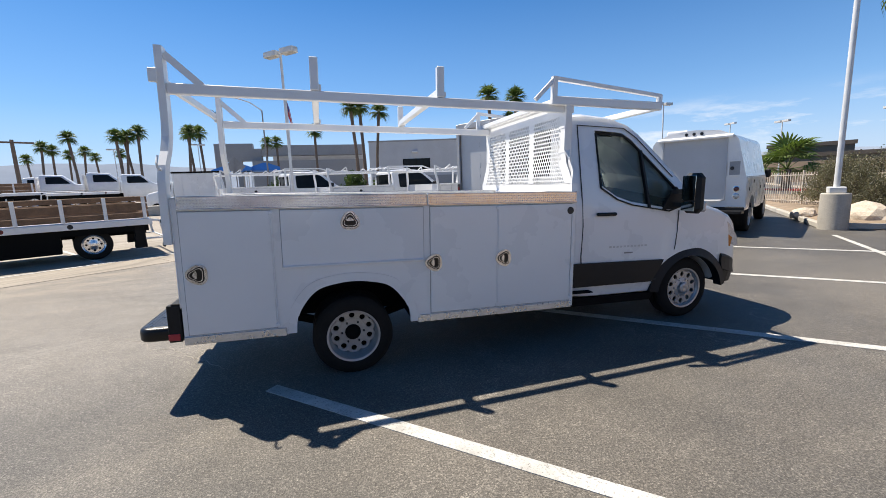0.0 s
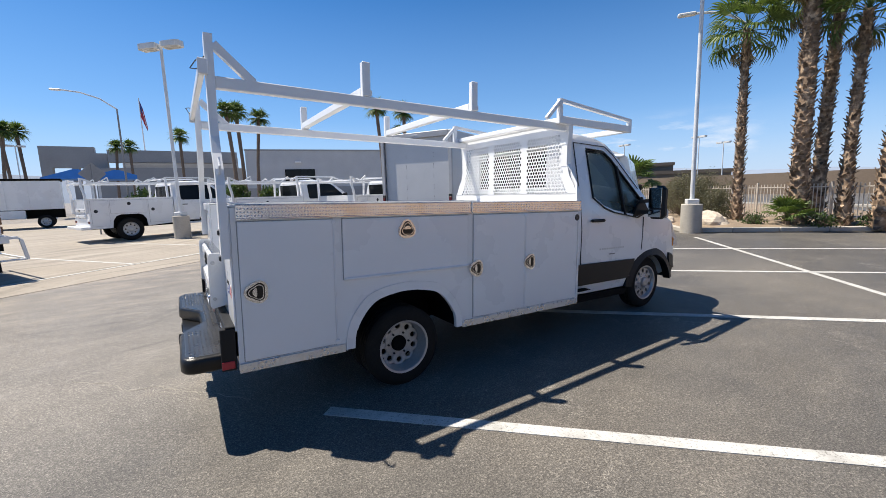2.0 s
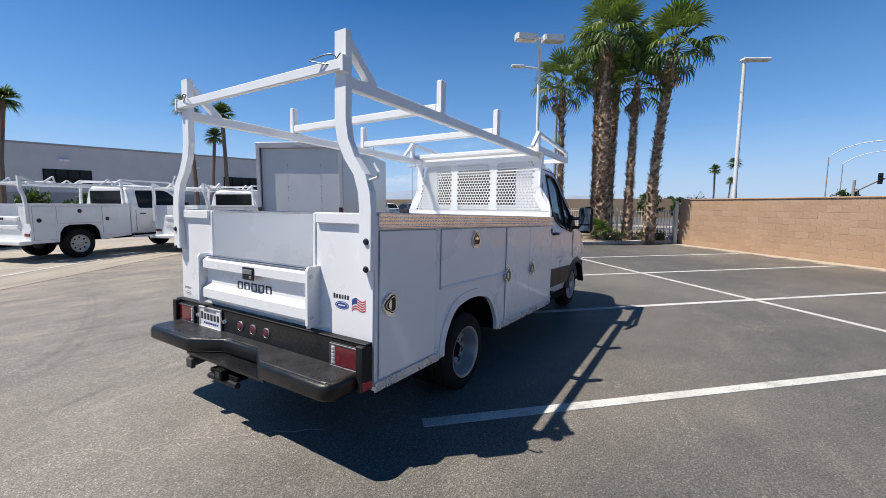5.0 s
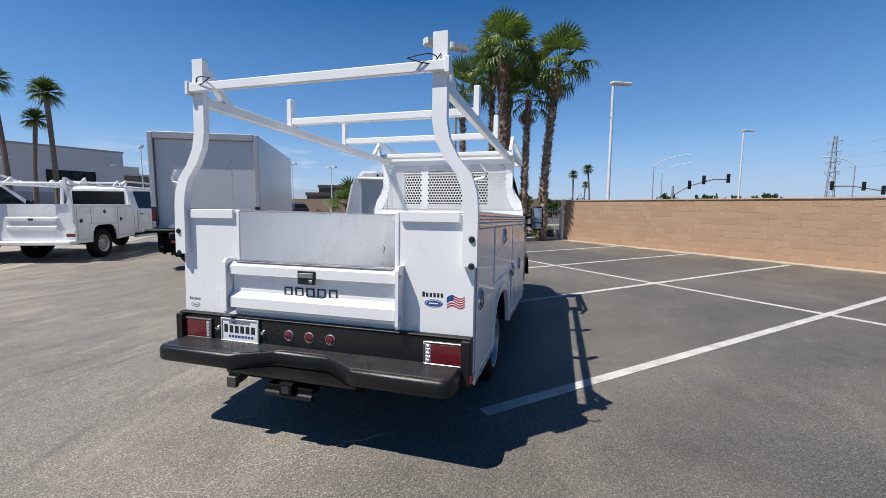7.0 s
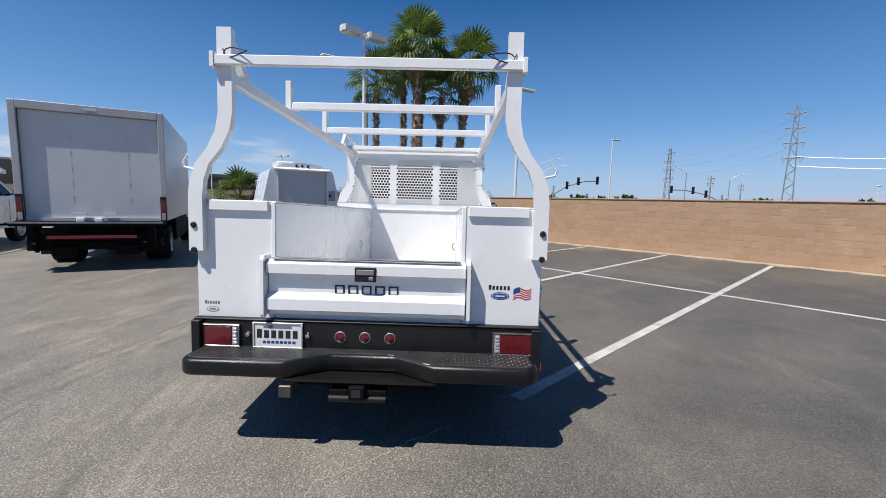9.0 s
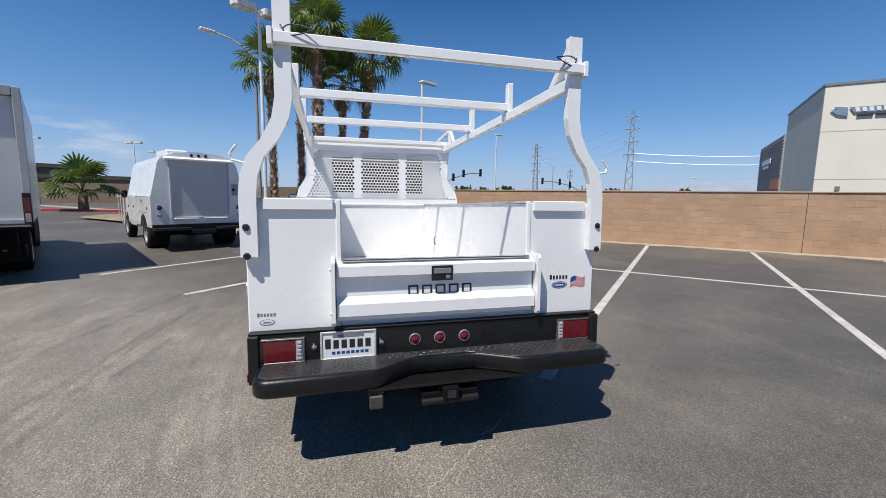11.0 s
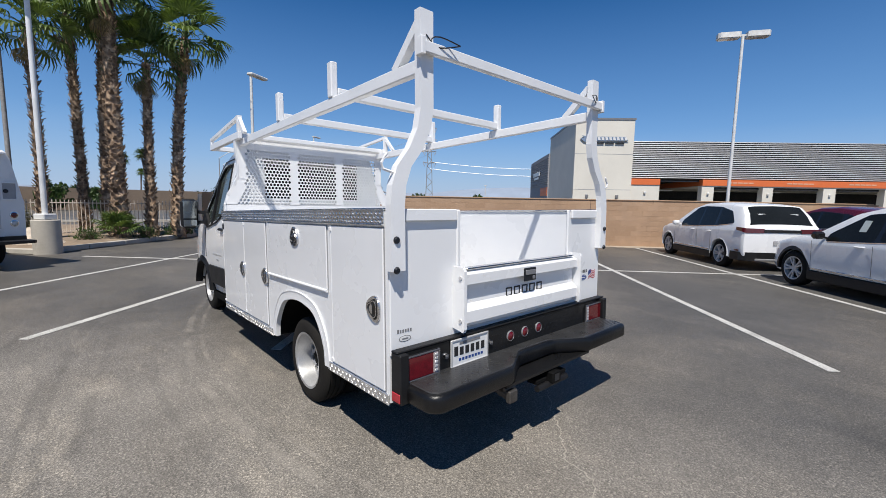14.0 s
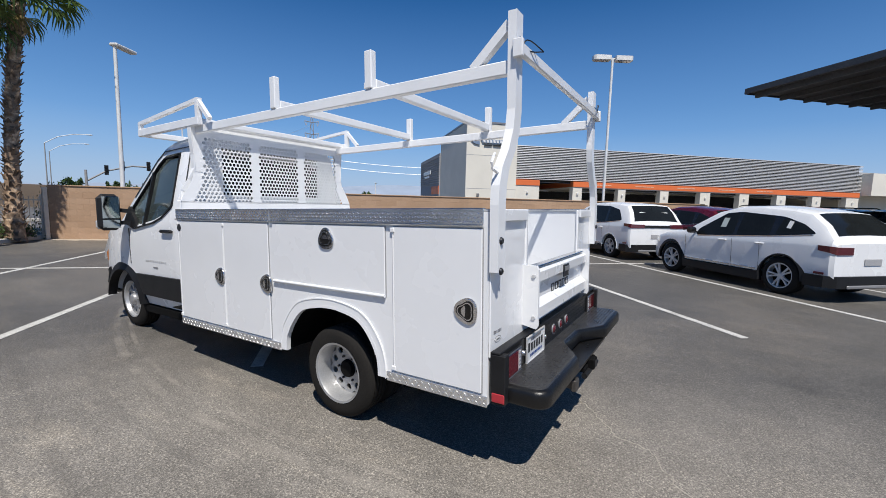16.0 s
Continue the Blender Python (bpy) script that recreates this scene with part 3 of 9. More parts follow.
        if self.smooth:   # round faces part from flat ones and at sharp corners
            crease(bm, 38)
        bm.to_mesh(me)
        bm.free()
        return me


def thing(name, label, category, m=None, group="", kind=""):
    ob = tagged(new(name), label, category, group, kind)
    ob.empty_display_size = 0.2
    if m:
        ob.matrix_world = m
    return ob


def part(name, geo, material, parent=None, label="", xf=None):
    """Links the geometry as one mesh object under a thing or part."""
    me = geo if isinstance(geo, bpy.types.Mesh) else geo.mesh(name)
    if xf:
        me.transform(xf)
    if material and not me.materials:
        me.materials.append(material)
    ob = new(name, me)
    if parent:
        ob.parent = parent
    if label:
        ob["label"] = label
    return ob


def solo(name, geo, material, label, category, group="", kind="", m=None):
    """A thing of a single mesh."""
    ob = part(name, geo, material)
    if m:
        ob.matrix_world = m
    return tagged(ob, label, category, group, kind)


def cut(ob, geo):
    """Takes a shape out of a mesh for good."""
    c = new("cutter", geo.mesh("cutter"))
    md = ob.modifiers.new("cut", "BOOLEAN")
    md.operation, md.object, md.solver = "DIFFERENCE", c, "EXACT"
    dg = bpy.context.evaluated_depsgraph_get()
    me = bpy.data.meshes.new_from_object(ob.evaluated_get(dg))
    ob.modifiers.clear()
    old = ob.data
    ob.data = me
    bpy.data.meshes.remove(old)
    bpy.data.objects.remove(c)


def crease(bm, deg):
    """Marks the sharp edges, so that each side of them keeps its own shading."""
    for e in bm.edges:
        if len(e.link_faces) == 2:
            a, b = e.link_faces
            e.smooth = a.smooth and b.smooth and e.calc_face_angle(0) < radians(deg)
    for f in bm.faces:
        f.smooth = True


def auto_smooth(me, deg=32):
    bm = bmesh.new()
    bm.from_mesh(me)
    for f in bm.faces:
        f.smooth = True
    crease(bm, deg)
    bm.to_mesh(me)
    bm.free()


# ---- vehicle helpers ----
def lerp_table(table, x):
    """Row of a table (first column x) at x, linear between its rows."""
    if x <= table[0][0]:
        return list(table[0])
    for a, b in zip(table, table[1:]):
        if x <= b[0]:
            t = (x - a[0]) / (b[0] - a[0])
            return [p + (q - p) * t for p, q in zip(a, b)]
    return list(table[-1])


def section(row, lean):
    """Half cross-section of a car body at one station: x, bottom, belt, top, half width. lean: inward lean of the glass per metre."""
    x, zb, zs, zt, w = row
    zs = min(zs, zt - 0.06)
    wt = w - lean * max(0.0, zt - 0.09 - zs)
    r = min(0.09, (zt - zs) * 0.5)
    zm = zb + (zs - zb) * 0.55
    return [(0, zt + 0.03), (wt * 0.55, zt + 0.022), (wt - r * 1.3, zt), (wt - r * 0.4, zt - r * 0.35), (wt, zt - r), (w - 0.004, zs + 0.01), (w, zs - 0.04),
            (w + 0.012, zm), (w - 0.004, zb + 0.14), (w - 0.03, zb + 0.03), (w - 0.09, zb), (0, zb)]


def loft_body(table, lean, step=0.09):
    xs = sorted({round(t[0], 4) for t in table} | {round(table[0][0] + k * step, 4) for k in range(int((table[-1][0] - table[0][0]) / step))})
    g = Geo()
    rings = []
    for x in xs:
        h = section(lerp_table(table, x), lean)
        rings.append([(x, y, z) for y, z in h] + [(x, -y, z) for y, z in h[-2:0:-1]])
    n = len(rings[0])
    vs = [p for r in rings for p in r]
    fs = [[i * n + k, i * n + (k + 1) % n, (i + 1) * n + (k + 1) % n, (i + 1) * n + k] for i in range(len(rings) - 1) for k in range(n)]
    fs += [list(range(n)), [(len(rings) - 1) * n + k for k in range(n)][::-1]]
    return g.add(vs, fs)


def side_panel(table, lean, poly, side, off=0.006, round_r=0.06):
    """A panel of (x, z) corners laid on the leaning side glass of a body."""
    def y(x, z):
        x0, zb, zs, zt, w = lerp_table(table, x)
        return (w - lean * max(0.0, z - zs)) + off
    # corners are rounded by cutting each one twice
    pts = []
    n = len(poly)
    for k in range(n):
        a, b, c = Vector(poly[k - 1]), Vector(poly[k]), Vector(poly[(k + 1) % n])
        ra, rc = min(round_r, (a - b).length * 0.3), min(round_r, (c - b).length * 0.3)
        p, q = b + (a - b).normalized() * ra, b + (c - b).normalized() * rc
        pts += [p, (p + q) / 4 + b / 2, q]
    dense = []
    for a, b in zip(pts, pts[1:] + pts[:1]):
        m = max(1, int((b - a).length / 0.12))
        dense += [a + (b - a) * k / m for k in range(m)]
    g = Geo()
    g.add([(p.x, side * y(p.x, p.y), p.y) for p in dense] + [(p.x, side * (y(p.x, p.y) - 0.02), p.y) for p in dense],
          [list(range(len(dense)))] + [[k, (k + 1) % len(dense), len(dense) + (k + 1) % len(dense), len(dense) + k] for k in range(len(dense))])
    return g


def top_panel(table, lean, x0, x1, f0, f1, off=0.008, n=8):
    """A pane on the upper surface between two stations (a windscreen or rear glass); f0, f1: half width as a share of the roof's."""
    g = Geo()
    vs, fs = [], []
    for i in range(n + 1):
        t = i / n
        x = x0 + (x1 - x0) * t
        h = section(lerp_table(table, x), lean)[:4]
        f = f0 + (f1 - f0) * t
        ys = [-1, -0.75, -0.4, 0, 0.4, 0.75, 1]
        wt = h[2][0] + 0.03
        for k in ys:
            y = k * f * wt
            a = abs(y)
            z = None
            for (ya, za), (yb, zb) in zip(h, h[1:]):
                if ya <= a <= yb + 1e-6:
                    z = za + (zb - za) * (a - ya) / max(1e-6, yb - ya)
                    break
            vs.append((x, y, (h[-1][1] if z is None else z) + off))
    for i in range(n):
        for k in range(6):
            fs.append([i * 7 + k, i * 7 + k + 1, (i + 1) * 7 + k + 1, (i + 1) * 7 + k])
    return g.add(vs, fs, smooth=True)


def arch_ring(x, z, r0, r1, y0, y1, a0=-8, a1=188, n=22):
    """Flare round a wheel opening."""
    g = Geo()
    vs, fs = [], []
    for k in range(n + 1):
        a = radians(a0 + (a1 - a0) * k / n)
        for r, y in ((r0, y0), (r0, y1), (r1, y1 - (y1 - y0) * 0.3), (r1, y0)):
            vs.append((x + r * math.cos(a), y, z + r * math.sin(a)))
    for k in range(n):
        for j in range(4):
            fs.append([k * 4 + j, k * 4 + (j + 1) % 4, (k + 1) * 4 + (j + 1) % 4, (k + 1) * 4 + j])
    fs += [[0, 1, 2, 3], [n * 4 + j for j in (3, 2, 1, 0)]]
    return g.add(vs, fs)


def holed_disc(r_in, r_hole, r_out, n, hole, y, thick=0.006, aspect=1.0, k=10):
    """A ring with n holes of radius hole at r_hole, in the plane y."""
    g = Geo()
    for i in range(n):
        a0, a1 = 2 * math.pi * i / n, 2 * math.pi * (i + 1) / n
        am = (a0 + a1) / 2
        cx, cz = r_hole * math.cos(am), r_hole * math.sin(am)
        outer = []
        ang = []
        for j in range(k):
            t = 2 * math.pi * j / k + am
            hx, hz = hole * aspect * math.cos(t - am), hole * math.sin(t - am)
            px, pz = cx + hx * math.cos(am) - hz * math.sin(am), cz + hx * math.sin(am) + hz * math.cos(am)
            ang.append((px, pz))
            # where the ray from the hole's middle leaves the sector
            dx, dz = math.cos(t - am), math.sin(t - am)
            lo, hi = 0.0, r_out
            for _ in range(22):
                md = (lo + hi) / 2
                qx, qz = r_hole + dx * md, dz * md
                rr, aa = math.hypot(qx, qz), math.atan2(qz, qx)
                if r_in <= rr <= r_out and abs(aa) <= (a1 - a0) / 2:
                    lo = md
                else:
                    hi = md
            qx, qz = r_hole + dx * lo, dz * lo
            outer.append((qx * math.cos(am) - qz * math.sin(am), qx * math.sin(am) + qz * math.cos(am)))
        vs = [(p, y, q) for p, q in outer] + [(p, y, q) for p, q in ang] + [(p, y - thick * 3, q) for p, q in ang]
        g.add(vs, [[j, (j + 1) % k, k + (j + 1) % k, k + j] for j in range(k)] + [[k + j, k + (j + 1) % k, 2 * k + (j + 1) % k, 2 * k + j] for j in range(k)])
    return g


def tyre_geo(r, w, rim):
    """A tyre with rounded shoulders and grooves round its tread, its outer face at y = 0, inwards to y = -w."""
    b = 0.03
    prof = [(rim, -0.012), (rim + 0.012, 0.0), (rim + (r - rim) * 0.5, 0.006), (r - b, -0.006), (r - 0.008, -0.02), (r, -0.035)]
    grooves = [w * k / 5 for k in (1, 2, 3, 4)]
    for gq in grooves:
        prof += [(r, -gq + 0.006), (r - 0.008, -gq + 0.004), (r - 0.008, -gq - 0.004), (r, -gq - 0.006)]
    prof += [(r, -w + 0.035), (r - 0.008, -w + 0.02), (r - b, -w + 0.006), (rim + (r - rim) * 0.5, -w - 0.004), (rim, -w + 0.012)]
    return Geo().lathe(prof, 40, closed=True)


def car_wheel(parent, x, y, z, r, w, rim, side, spokes=5):
    """An alloy wheel with spokes; y: its outer face; side: 1 left, -1 right."""
    wh = part("wheel", Geo().lathe([(0.001, -0.1), (rim - 0.03, -0.1), (rim - 0.03, -0.14), (0.001, -0.14)], 20), M_UNDER, parent)
    wh.matrix_local = pose(x, y, z, 0, 0, 0 if side > 0 else 180)
    part("tyre", tyre_geo(r, w, rim), M_RUBBER, wh, "black rubber tyre")
    g = Geo().lathe([(rim + 0.008, 0.0), (rim - 0.012, -0.004), (rim - 0.02, -0.05), (rim - 0.03, -w * 0.9)], 32)
    g.lathe([(0.001, -0.022), (0.05, -0.022), (0.065, -0.035), (0.065, -0.07)], 16)
    for k in range(spokes):
        for d in (-0.18, 0.18):
            a = 2 * math.pi * k / spokes + d
            c, s = math.cos(a + d * 0.05), math.sin(a + d * 0.05)
            g.bar((0.05 * c, -0.035, 0.05 * s), ((rim - 0.012) * c, -0.02, (rim - 0.012) * s), 0.03, 0.03)
    part("rim", g, M_ALU, wh, "silver alloy rim")
    return wh



# ---- ground and setting ----
LOT = Matrix.Rotation(radians(-45), 4, "Z")

g = Geo()
R = 2600
N = 24
ring = [(R * math.cos(2 * math.pi * k / N), R * math.sin(2 * math.pi * k / N), 0) for k in range(N)]
g.add([(0, 0, 0)] + ring, [(0, 1 + k, 1 + (k + 1) % N) for k in range(N)])
solo("ground", g, M_ASPHALT, "worn grey asphalt car park with fine cracks and pale dust", "ground", kind="structure")

# pale concrete apron under the row of white trucks, with its gutter strip
APRON = pose(-5.14, 5.09, 0, 0, 0, 36)
g = Geo().box(-1.2, 60, 1.34, 36, -0.02, 0.004)
solo("concrete_apron", g, M_CONCLOT, "pale sunlit concrete apron under parked trucks", "pavement", kind="structure", m=APRON)
g = Geo()
for k in range(28):
    g.box(-30 + k * 3.2, -30 + k * 3.2 + 3.19, 0, 1.3, -0.02, 0.008, 0.004)
solo("gutter_strip", g, M_CONCLOT, "dusty concrete gutter strip cast in long bays", "gutter", kind="structure", m=APRON)


def stripe(u0, u1, v0, v1):
    g = Geo().box(u0, u1, v0, v1, -0.01, 0.005)
    return solo("parking_stripe", g, M_STRIPE, "worn white painted parking stripe on asphalt", "parking stripe", "stall stripes", "structure", LOT)


STALLS = (-15.5, -12.66, -9.8, -6.95, -4.08, -1.25, 1.5, 4.31, 7.15)
for v in STALLS:
    stripe(0.32, 12.3, v - 0.055, v + 0.055)
for a, b in zip((-18.3, *STALLS), (*STALLS, 9.6)):
    stripe(6.38, 6.48, a + 0.057, b - 0.057)
g = Geo().box(-6, 12, 1.36, 1.46, 0.004, 0.0085)
solo("parking_stripe", g, M_STRIPE, "long worn white line along the gutter", "parking stripe", "stall stripes", "structure", APRON)
for k in range(4):
    g = Geo().box(-0.05, 0.05, 1.55, 7.5, 0.004, 0.0085)
    solo("parking_stripe", g, M_STRIPE, "worn white painted parking stripe on concrete", "parking stripe", "stall stripes", "structure", APRON @ pose(1.05 + 3.3 * k, 0, 0))

# one long crack wandering out from under the van, filled with pale dust
rnd = random.Random(4)
ends = [Vector((-1.1, -0.58, 0)), Vector((-1.35, -0.28, 0)), Vector((-1.58, -0.03, 0)), Vector((-1.73, 0.15, 0)), Vector((-1.94, 0.2, 0)), Vector((-2.1, 0.49, 0)), Vector((-2.4, 0.75, 0))]
g = Geo()
line = []
for a, b in zip(ends, ends[1:]):
    for k in range(8):
        line.append(a.lerp(b, k / 8) + Vector((rnd.gauss(0, 0.012), rnd.gauss(0, 0.012), 0)))
for k, (p, q) in enumerate(zip(line, line[1:])):
    w = Vector((-(q - p).y, (q - p).x, 0)).normalized() * rnd.uniform(0.002, 0.0055)
    g.add([p - w, q - w * 0.8, q + w * 0.8, p + w, (p - w) + Vector((0, 0, 0.0025)), (q - w * 0.8) + Vector((0, 0, 0.0025)), (q + w * 0.8) + Vector((0, 0, 0.0025)), (p + w) + Vector((0, 0, 0.0025))],
          [(0, 3, 2, 1), (4, 5, 6, 7), (0, 1, 5, 4), (1, 2, 6, 5), (2, 3, 7, 6), (3, 0, 4, 7)])
solo("asphalt_crack", g, M_CRACK, "wandering asphalt crack filled with pale dust", "crack", kind="structure")

# planter in the corner: kerb, earth
KERB_V = 10.75
g = Geo()
for k in range(5):
    g.box(6.6 + k * 1.3, 6.6 + k * 1.3 + 1.29, KERB_V, KERB_V + 0.15, 0, 0.15, 0.02)
for k in range(8):
    g.box(6.45, 6.6, KERB_V + k * 1.3, KERB_V + k * 1.3 + 1.29, 0, 0.15, 0.02)
solo("kerb", g, M_CONC, "pale concrete kerb round the planter", "kerb", kind="structure", m=LOT)
g = Geo()
nu, nv = 26, 44
vs = []
for i in range(nu + 1):
    for j in range(nv + 1):
        u, v = 6.6 + 9.4 * i / nu, KERB_V + 0.15 + 16 * j / nv
        edge = min(i, nu - i, j, nv - j) > 0
        vs.append((u, v, 0.13 + (0.10 * noise.noise((u * 0.7, v * 0.7, 0)) + 0.04 * noise.noise((u * 3, v * 3, 2)) + 0.05 if edge else -0.03)))
g.add(vs, [[i * (nv + 1) + j, (i + 1) * (nv + 1) + j, (i + 1) * (nv + 1) + j + 1, i * (nv + 1) + j + 1] for i in range(nu) for j in range(nv)], smooth=True)
solo("planter_earth", g, M_EARTH, "dry brown earth of the planter under the palms", "earth", kind="structure", m=LOT)

# street beyond the fence
g = Geo().box(-90, 10, 0, 0.3, 0, 0.16, 0.02).box(17, 120, 0, 0.3, 0, 0.16, 0.02)
solo("street_kerb", g, M_CONC, "pale concrete street kerb beyond the iron fence", "kerb", kind="structure", m=pose(31, 6, 0, 0, 0, 78))
g = Geo().box(10.001, 16.999, 0, 0.3, 0, 0.16, 0.02)
solo("red_kerb", g, M_REDINK, "red painted stretch of street kerb", "kerb", kind="structure", m=pose(31, 6, 0, 0, 0, 78))

# core of the block wall; its blocks are laid at the end of the file
WALL_U, WALL_V0, WALL_V1, WALL_H = 13.05, -16.0, 10.6, 1.84
g = Geo().box(WALL_U + 0.0045, WALL_U + 0.19, WALL_V0, WALL_V1, 0, WALL_H - 0.1)
wall_south = solo("wall_south", g, M_MORTAR, "long tan concrete block wall with a flat cap course", "wall", kind="structure", m=LOT)


# ---- the white service body van ----
van = thing("service_van", "white van with utility service body, ladder rack and black step bumper", "van", pose(0, -0.018, -0.03))
RAKE = Matrix.Translation((0, 0, 0.45)) @ Matrix.Rotation(radians(1.8), 4, "Y") @ Matrix.Translation((0, 0, -0.45))


def vp(name, geo, material, label="", parent=None):
    return part(name, geo, material, parent or van, label, RAKE)


BW, BZ0, BZ1, BX0, BX1 = 1.118, 0.455, 1.505, -1.2, 2.045   # service body: half width, bottom, top, rear, front
BED = 0.61                                                     # half width of the open bed
ARCH_KEYS = [(-0.445, BZ0), (-0.435, 0.56), (-0.40, 0.66), (-0.31, 0.775), (-0.2, 0.83), (0.0, 0.855), (0.2, 0.838), (0.34, 0.79), (0.45, 0.665), (0.495, 0.56), (0.505, BZ0)]


def rounded(keys, n=4):
    """A smooth line through the key points."""
    out = []
    for i in range(len(keys) - 1):
        p = [Vector(keys[max(0, min(len(keys) - 1, i + k))]) for k in (-1, 0, 1, 2)]
        for j in range(n):
            t = j / n
            out.append(tuple(0.5 * (2 * p[1] + (p[2] - p[0]) * t + (2 * p[0] - 5 * p[1] + 4 * p[2] - p[3]) * t * t + (3 * p[1] - p[0] - 3 * p[2] + p[3]) * t ** 3)))
    return out + [tuple(keys[-1])]


ARCH = rounded(ARCH_KEYS)

for s in (1, -1):
    # side box: its outer skin follows the wheel opening
    prof = [(BX0, BZ0)] + ARCH + [(BX1, BZ0), (BX1, BZ1), (BX0, BZ1)]
    g = Geo().prism(prof, s * BW, s * (BW - 0.03))
    g.box(BX0 + 0.002, BX1 - 0.002, s * BED, s * (BED + 0.02), 0.8, BZ1 - 0.001)
    g.box(BX0 + 0.001, BX0 + 0.03, s * (BED + 0.02), s * (BW - 0.03), BZ0 + 0.05, BZ1 - 0.001)
    g.box(BX1 - 0.03, BX1 - 0.001, s * (BED + 0.02), s * (BW - 0.03), BZ0 + 0.05, BZ1 - 0.001)
    side = vp("side_box", g, M_WHITE)
    vp("box_lid", Geo().box(BX0 - 0.01, BX1, s * (BED - 0.012), s * (BW - 0.004), BZ1 + 0.001, BZ1 + 0.012, 0.004).lozenges((BX0, min(s * (BED - 0.01), s * (BW - 0.02)), BZ1 + 0.012), (1, 0, 0), (0, 1, 0), BX1 - BX0, BW - BED - 0.02, 0.036, 0.034, 0.012, 0.003), M_LID, "bright tread plate lid")
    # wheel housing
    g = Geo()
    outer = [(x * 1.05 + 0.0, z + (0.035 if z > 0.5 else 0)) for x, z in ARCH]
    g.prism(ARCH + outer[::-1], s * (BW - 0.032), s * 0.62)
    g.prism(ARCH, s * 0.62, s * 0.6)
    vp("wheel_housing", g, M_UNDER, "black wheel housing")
    g = Geo()
    rim = [(x, z) for x, z in ARCH]
    inner = [(x * 1.0 + (0.02 if x < -0.1 else -0.02 if x > 0.15 else 0), z - (0.018 if z > 0.6 else 0)) for x, z in ARCH]
    g.prism(rim + inner[::-1], s * (BW + 0.008), s * (BW - 0.028))
    vp("arch_lip", g, M_RACK)
    mid_x = 0.03
    wide = []
    for x, z in ARCH:
        d = Vector((x - mid_x, (z - BZ0) * 1.15)).normalized()
        wide.append((x + 0.05 * d.x, z + 0.05 * d.y))
    g = Geo().prism(ARCH + wide[::-1], s * (BW + 0.0005), s * (BW + 0.007))
    g.prism([wide[i] for i in range(len(wide))] + [(x - 0.008 * (1 if x > mid_x else -1), z - 0.006) for x, z in wide[::-1]], s * (BW + 0.007), s * (BW + 0.0105))
    vp("arch_flange", g, M_WHITE)
    # tread plate trim along the top and along the sill
    for a, b in ((BX0 + 0.03, 0.635), (0.645, BX1)):
        g = Geo().box(a, b, s * (BW + 0.001), s * (BW + 0.009), 1.438, BZ1 + 0.012, 0.002)
        g.box(a, b, s * (BW - 0.02), s * (BW + 0.012), BZ1 + 0.009, BZ1 + 0.02, 0.004)
        g.box(a, b, s * (BW + 0.001), s * (BW + 0.02), 1.428, 1.438, 0.002)
        g.lozenges((a if s < 0 else b, s * (BW + 0.009), 1.441), (-s, 0, 0), (0, 0, 1), b - a, 0.066, 0.0205, 0.021, 0.0085, 0.0034)
        vp("top_trim", g, M_TREAD, "bright tread plate trim")
    for a, b in ((BX0, -0.5), (0.545, BX1 - 0.02)):
        vp("sill_trim", Geo().box(a, b, s * (BW + 0.001), s * (BW + 0.012), BZ0 - 0.012, BZ0 + 0.05, 0.003).lozenges((a if s < 0 else b, s * (BW + 0.012), BZ0 - 0.008), (-s, 0, 0), (0, 0, 1), b - a, 0.055, 0.024, 0.025, 0.009, 0.003), M_TREADSILL, "bright tread plate sill")
    # doors
    doors = [(-1.165, -0.565, 0.515, 1.415, None), (-0.495, 0.603, 0.98, 1.415, None), (0.662, 1.26, 0.515, 1.415, None), (1.272, 2.0, 0.515, 1.415, None)]
    latches = [(-1.075, 1.0 - 0.035), (0.015, 1.32), (0.69, 0.95), (1.325, 0.955)]
    for k, ((a, b, z0, z1, _), (lx, lz)) in enumerate(zip(doors, latches)):
        vp("door_seal", Geo().box(a - 0.005, b + 0.005, s * (BW + 0.0005), s * (BW + 0.002), z0 - 0.005, z1 + 0.005), M_GAP)
        d = vp("door", Geo().box(a, b, s * (BW + 0.002), s * (BW + 0.012), z0, z1, 0.004), M_WHITE)
        if k == 1:   # rolled lower edge of the drop door, with its end stops
            g = Geo().cyl((a, s * (BW + 0.012), z0 + 0.002), (b, s * (BW + 0.012), z0 + 0.002), 0.011, n=10)
            vp("hinge", g, M_RACK, "", d)
        else:
            hx = b + 0.006 if k != 3 else b + 0.01
            g = Geo().cyl((hx, s * (BW + 0.006), z0), (hx, s * (BW + 0.006), z1), 0.006, n=10)
            for zz in (z0 + 0.02, z1 - 0.02):
                g.box(hx - 0.016, hx + 0.016, s * (BW + 0.002), s * (BW + 0.018), zz - 0.014, zz + 0.014, 0.004)
            vp("hinge", g, M_RACK, "", d)
        # paddle latch: a chrome rosette with three lobes, a dark well and a D-shaped handle
        yy = BW + 0.014
        turn = Matrix.Translation((lx, s * yy, lz)) @ Matrix.Rotation(radians(180 if k == 1 else (90 if s < 0 else -90)), 4, "Y")
        rose = []
        for j in range(36):
            a2 = 2 * math.pi * j / 36
            rr = 0.068 * (1 + 0.16 * math.cos(3 * (a2 + math.pi / 2)))
            rose.append((rr * math.cos(a2), rr * math.sin(a2)))
        plate = [(p * 0.5 + 0.536 * 0.072 * math.cos(2 * math.pi * j / 36), q * 0.5 + 0.536 * 0.072 * math.sin(2 * math.pi * j / 36)) for j, (p, q) in enumerate(rose)]
        g = Geo().prism(plate, 0.0, s * 0.006, m=turn)
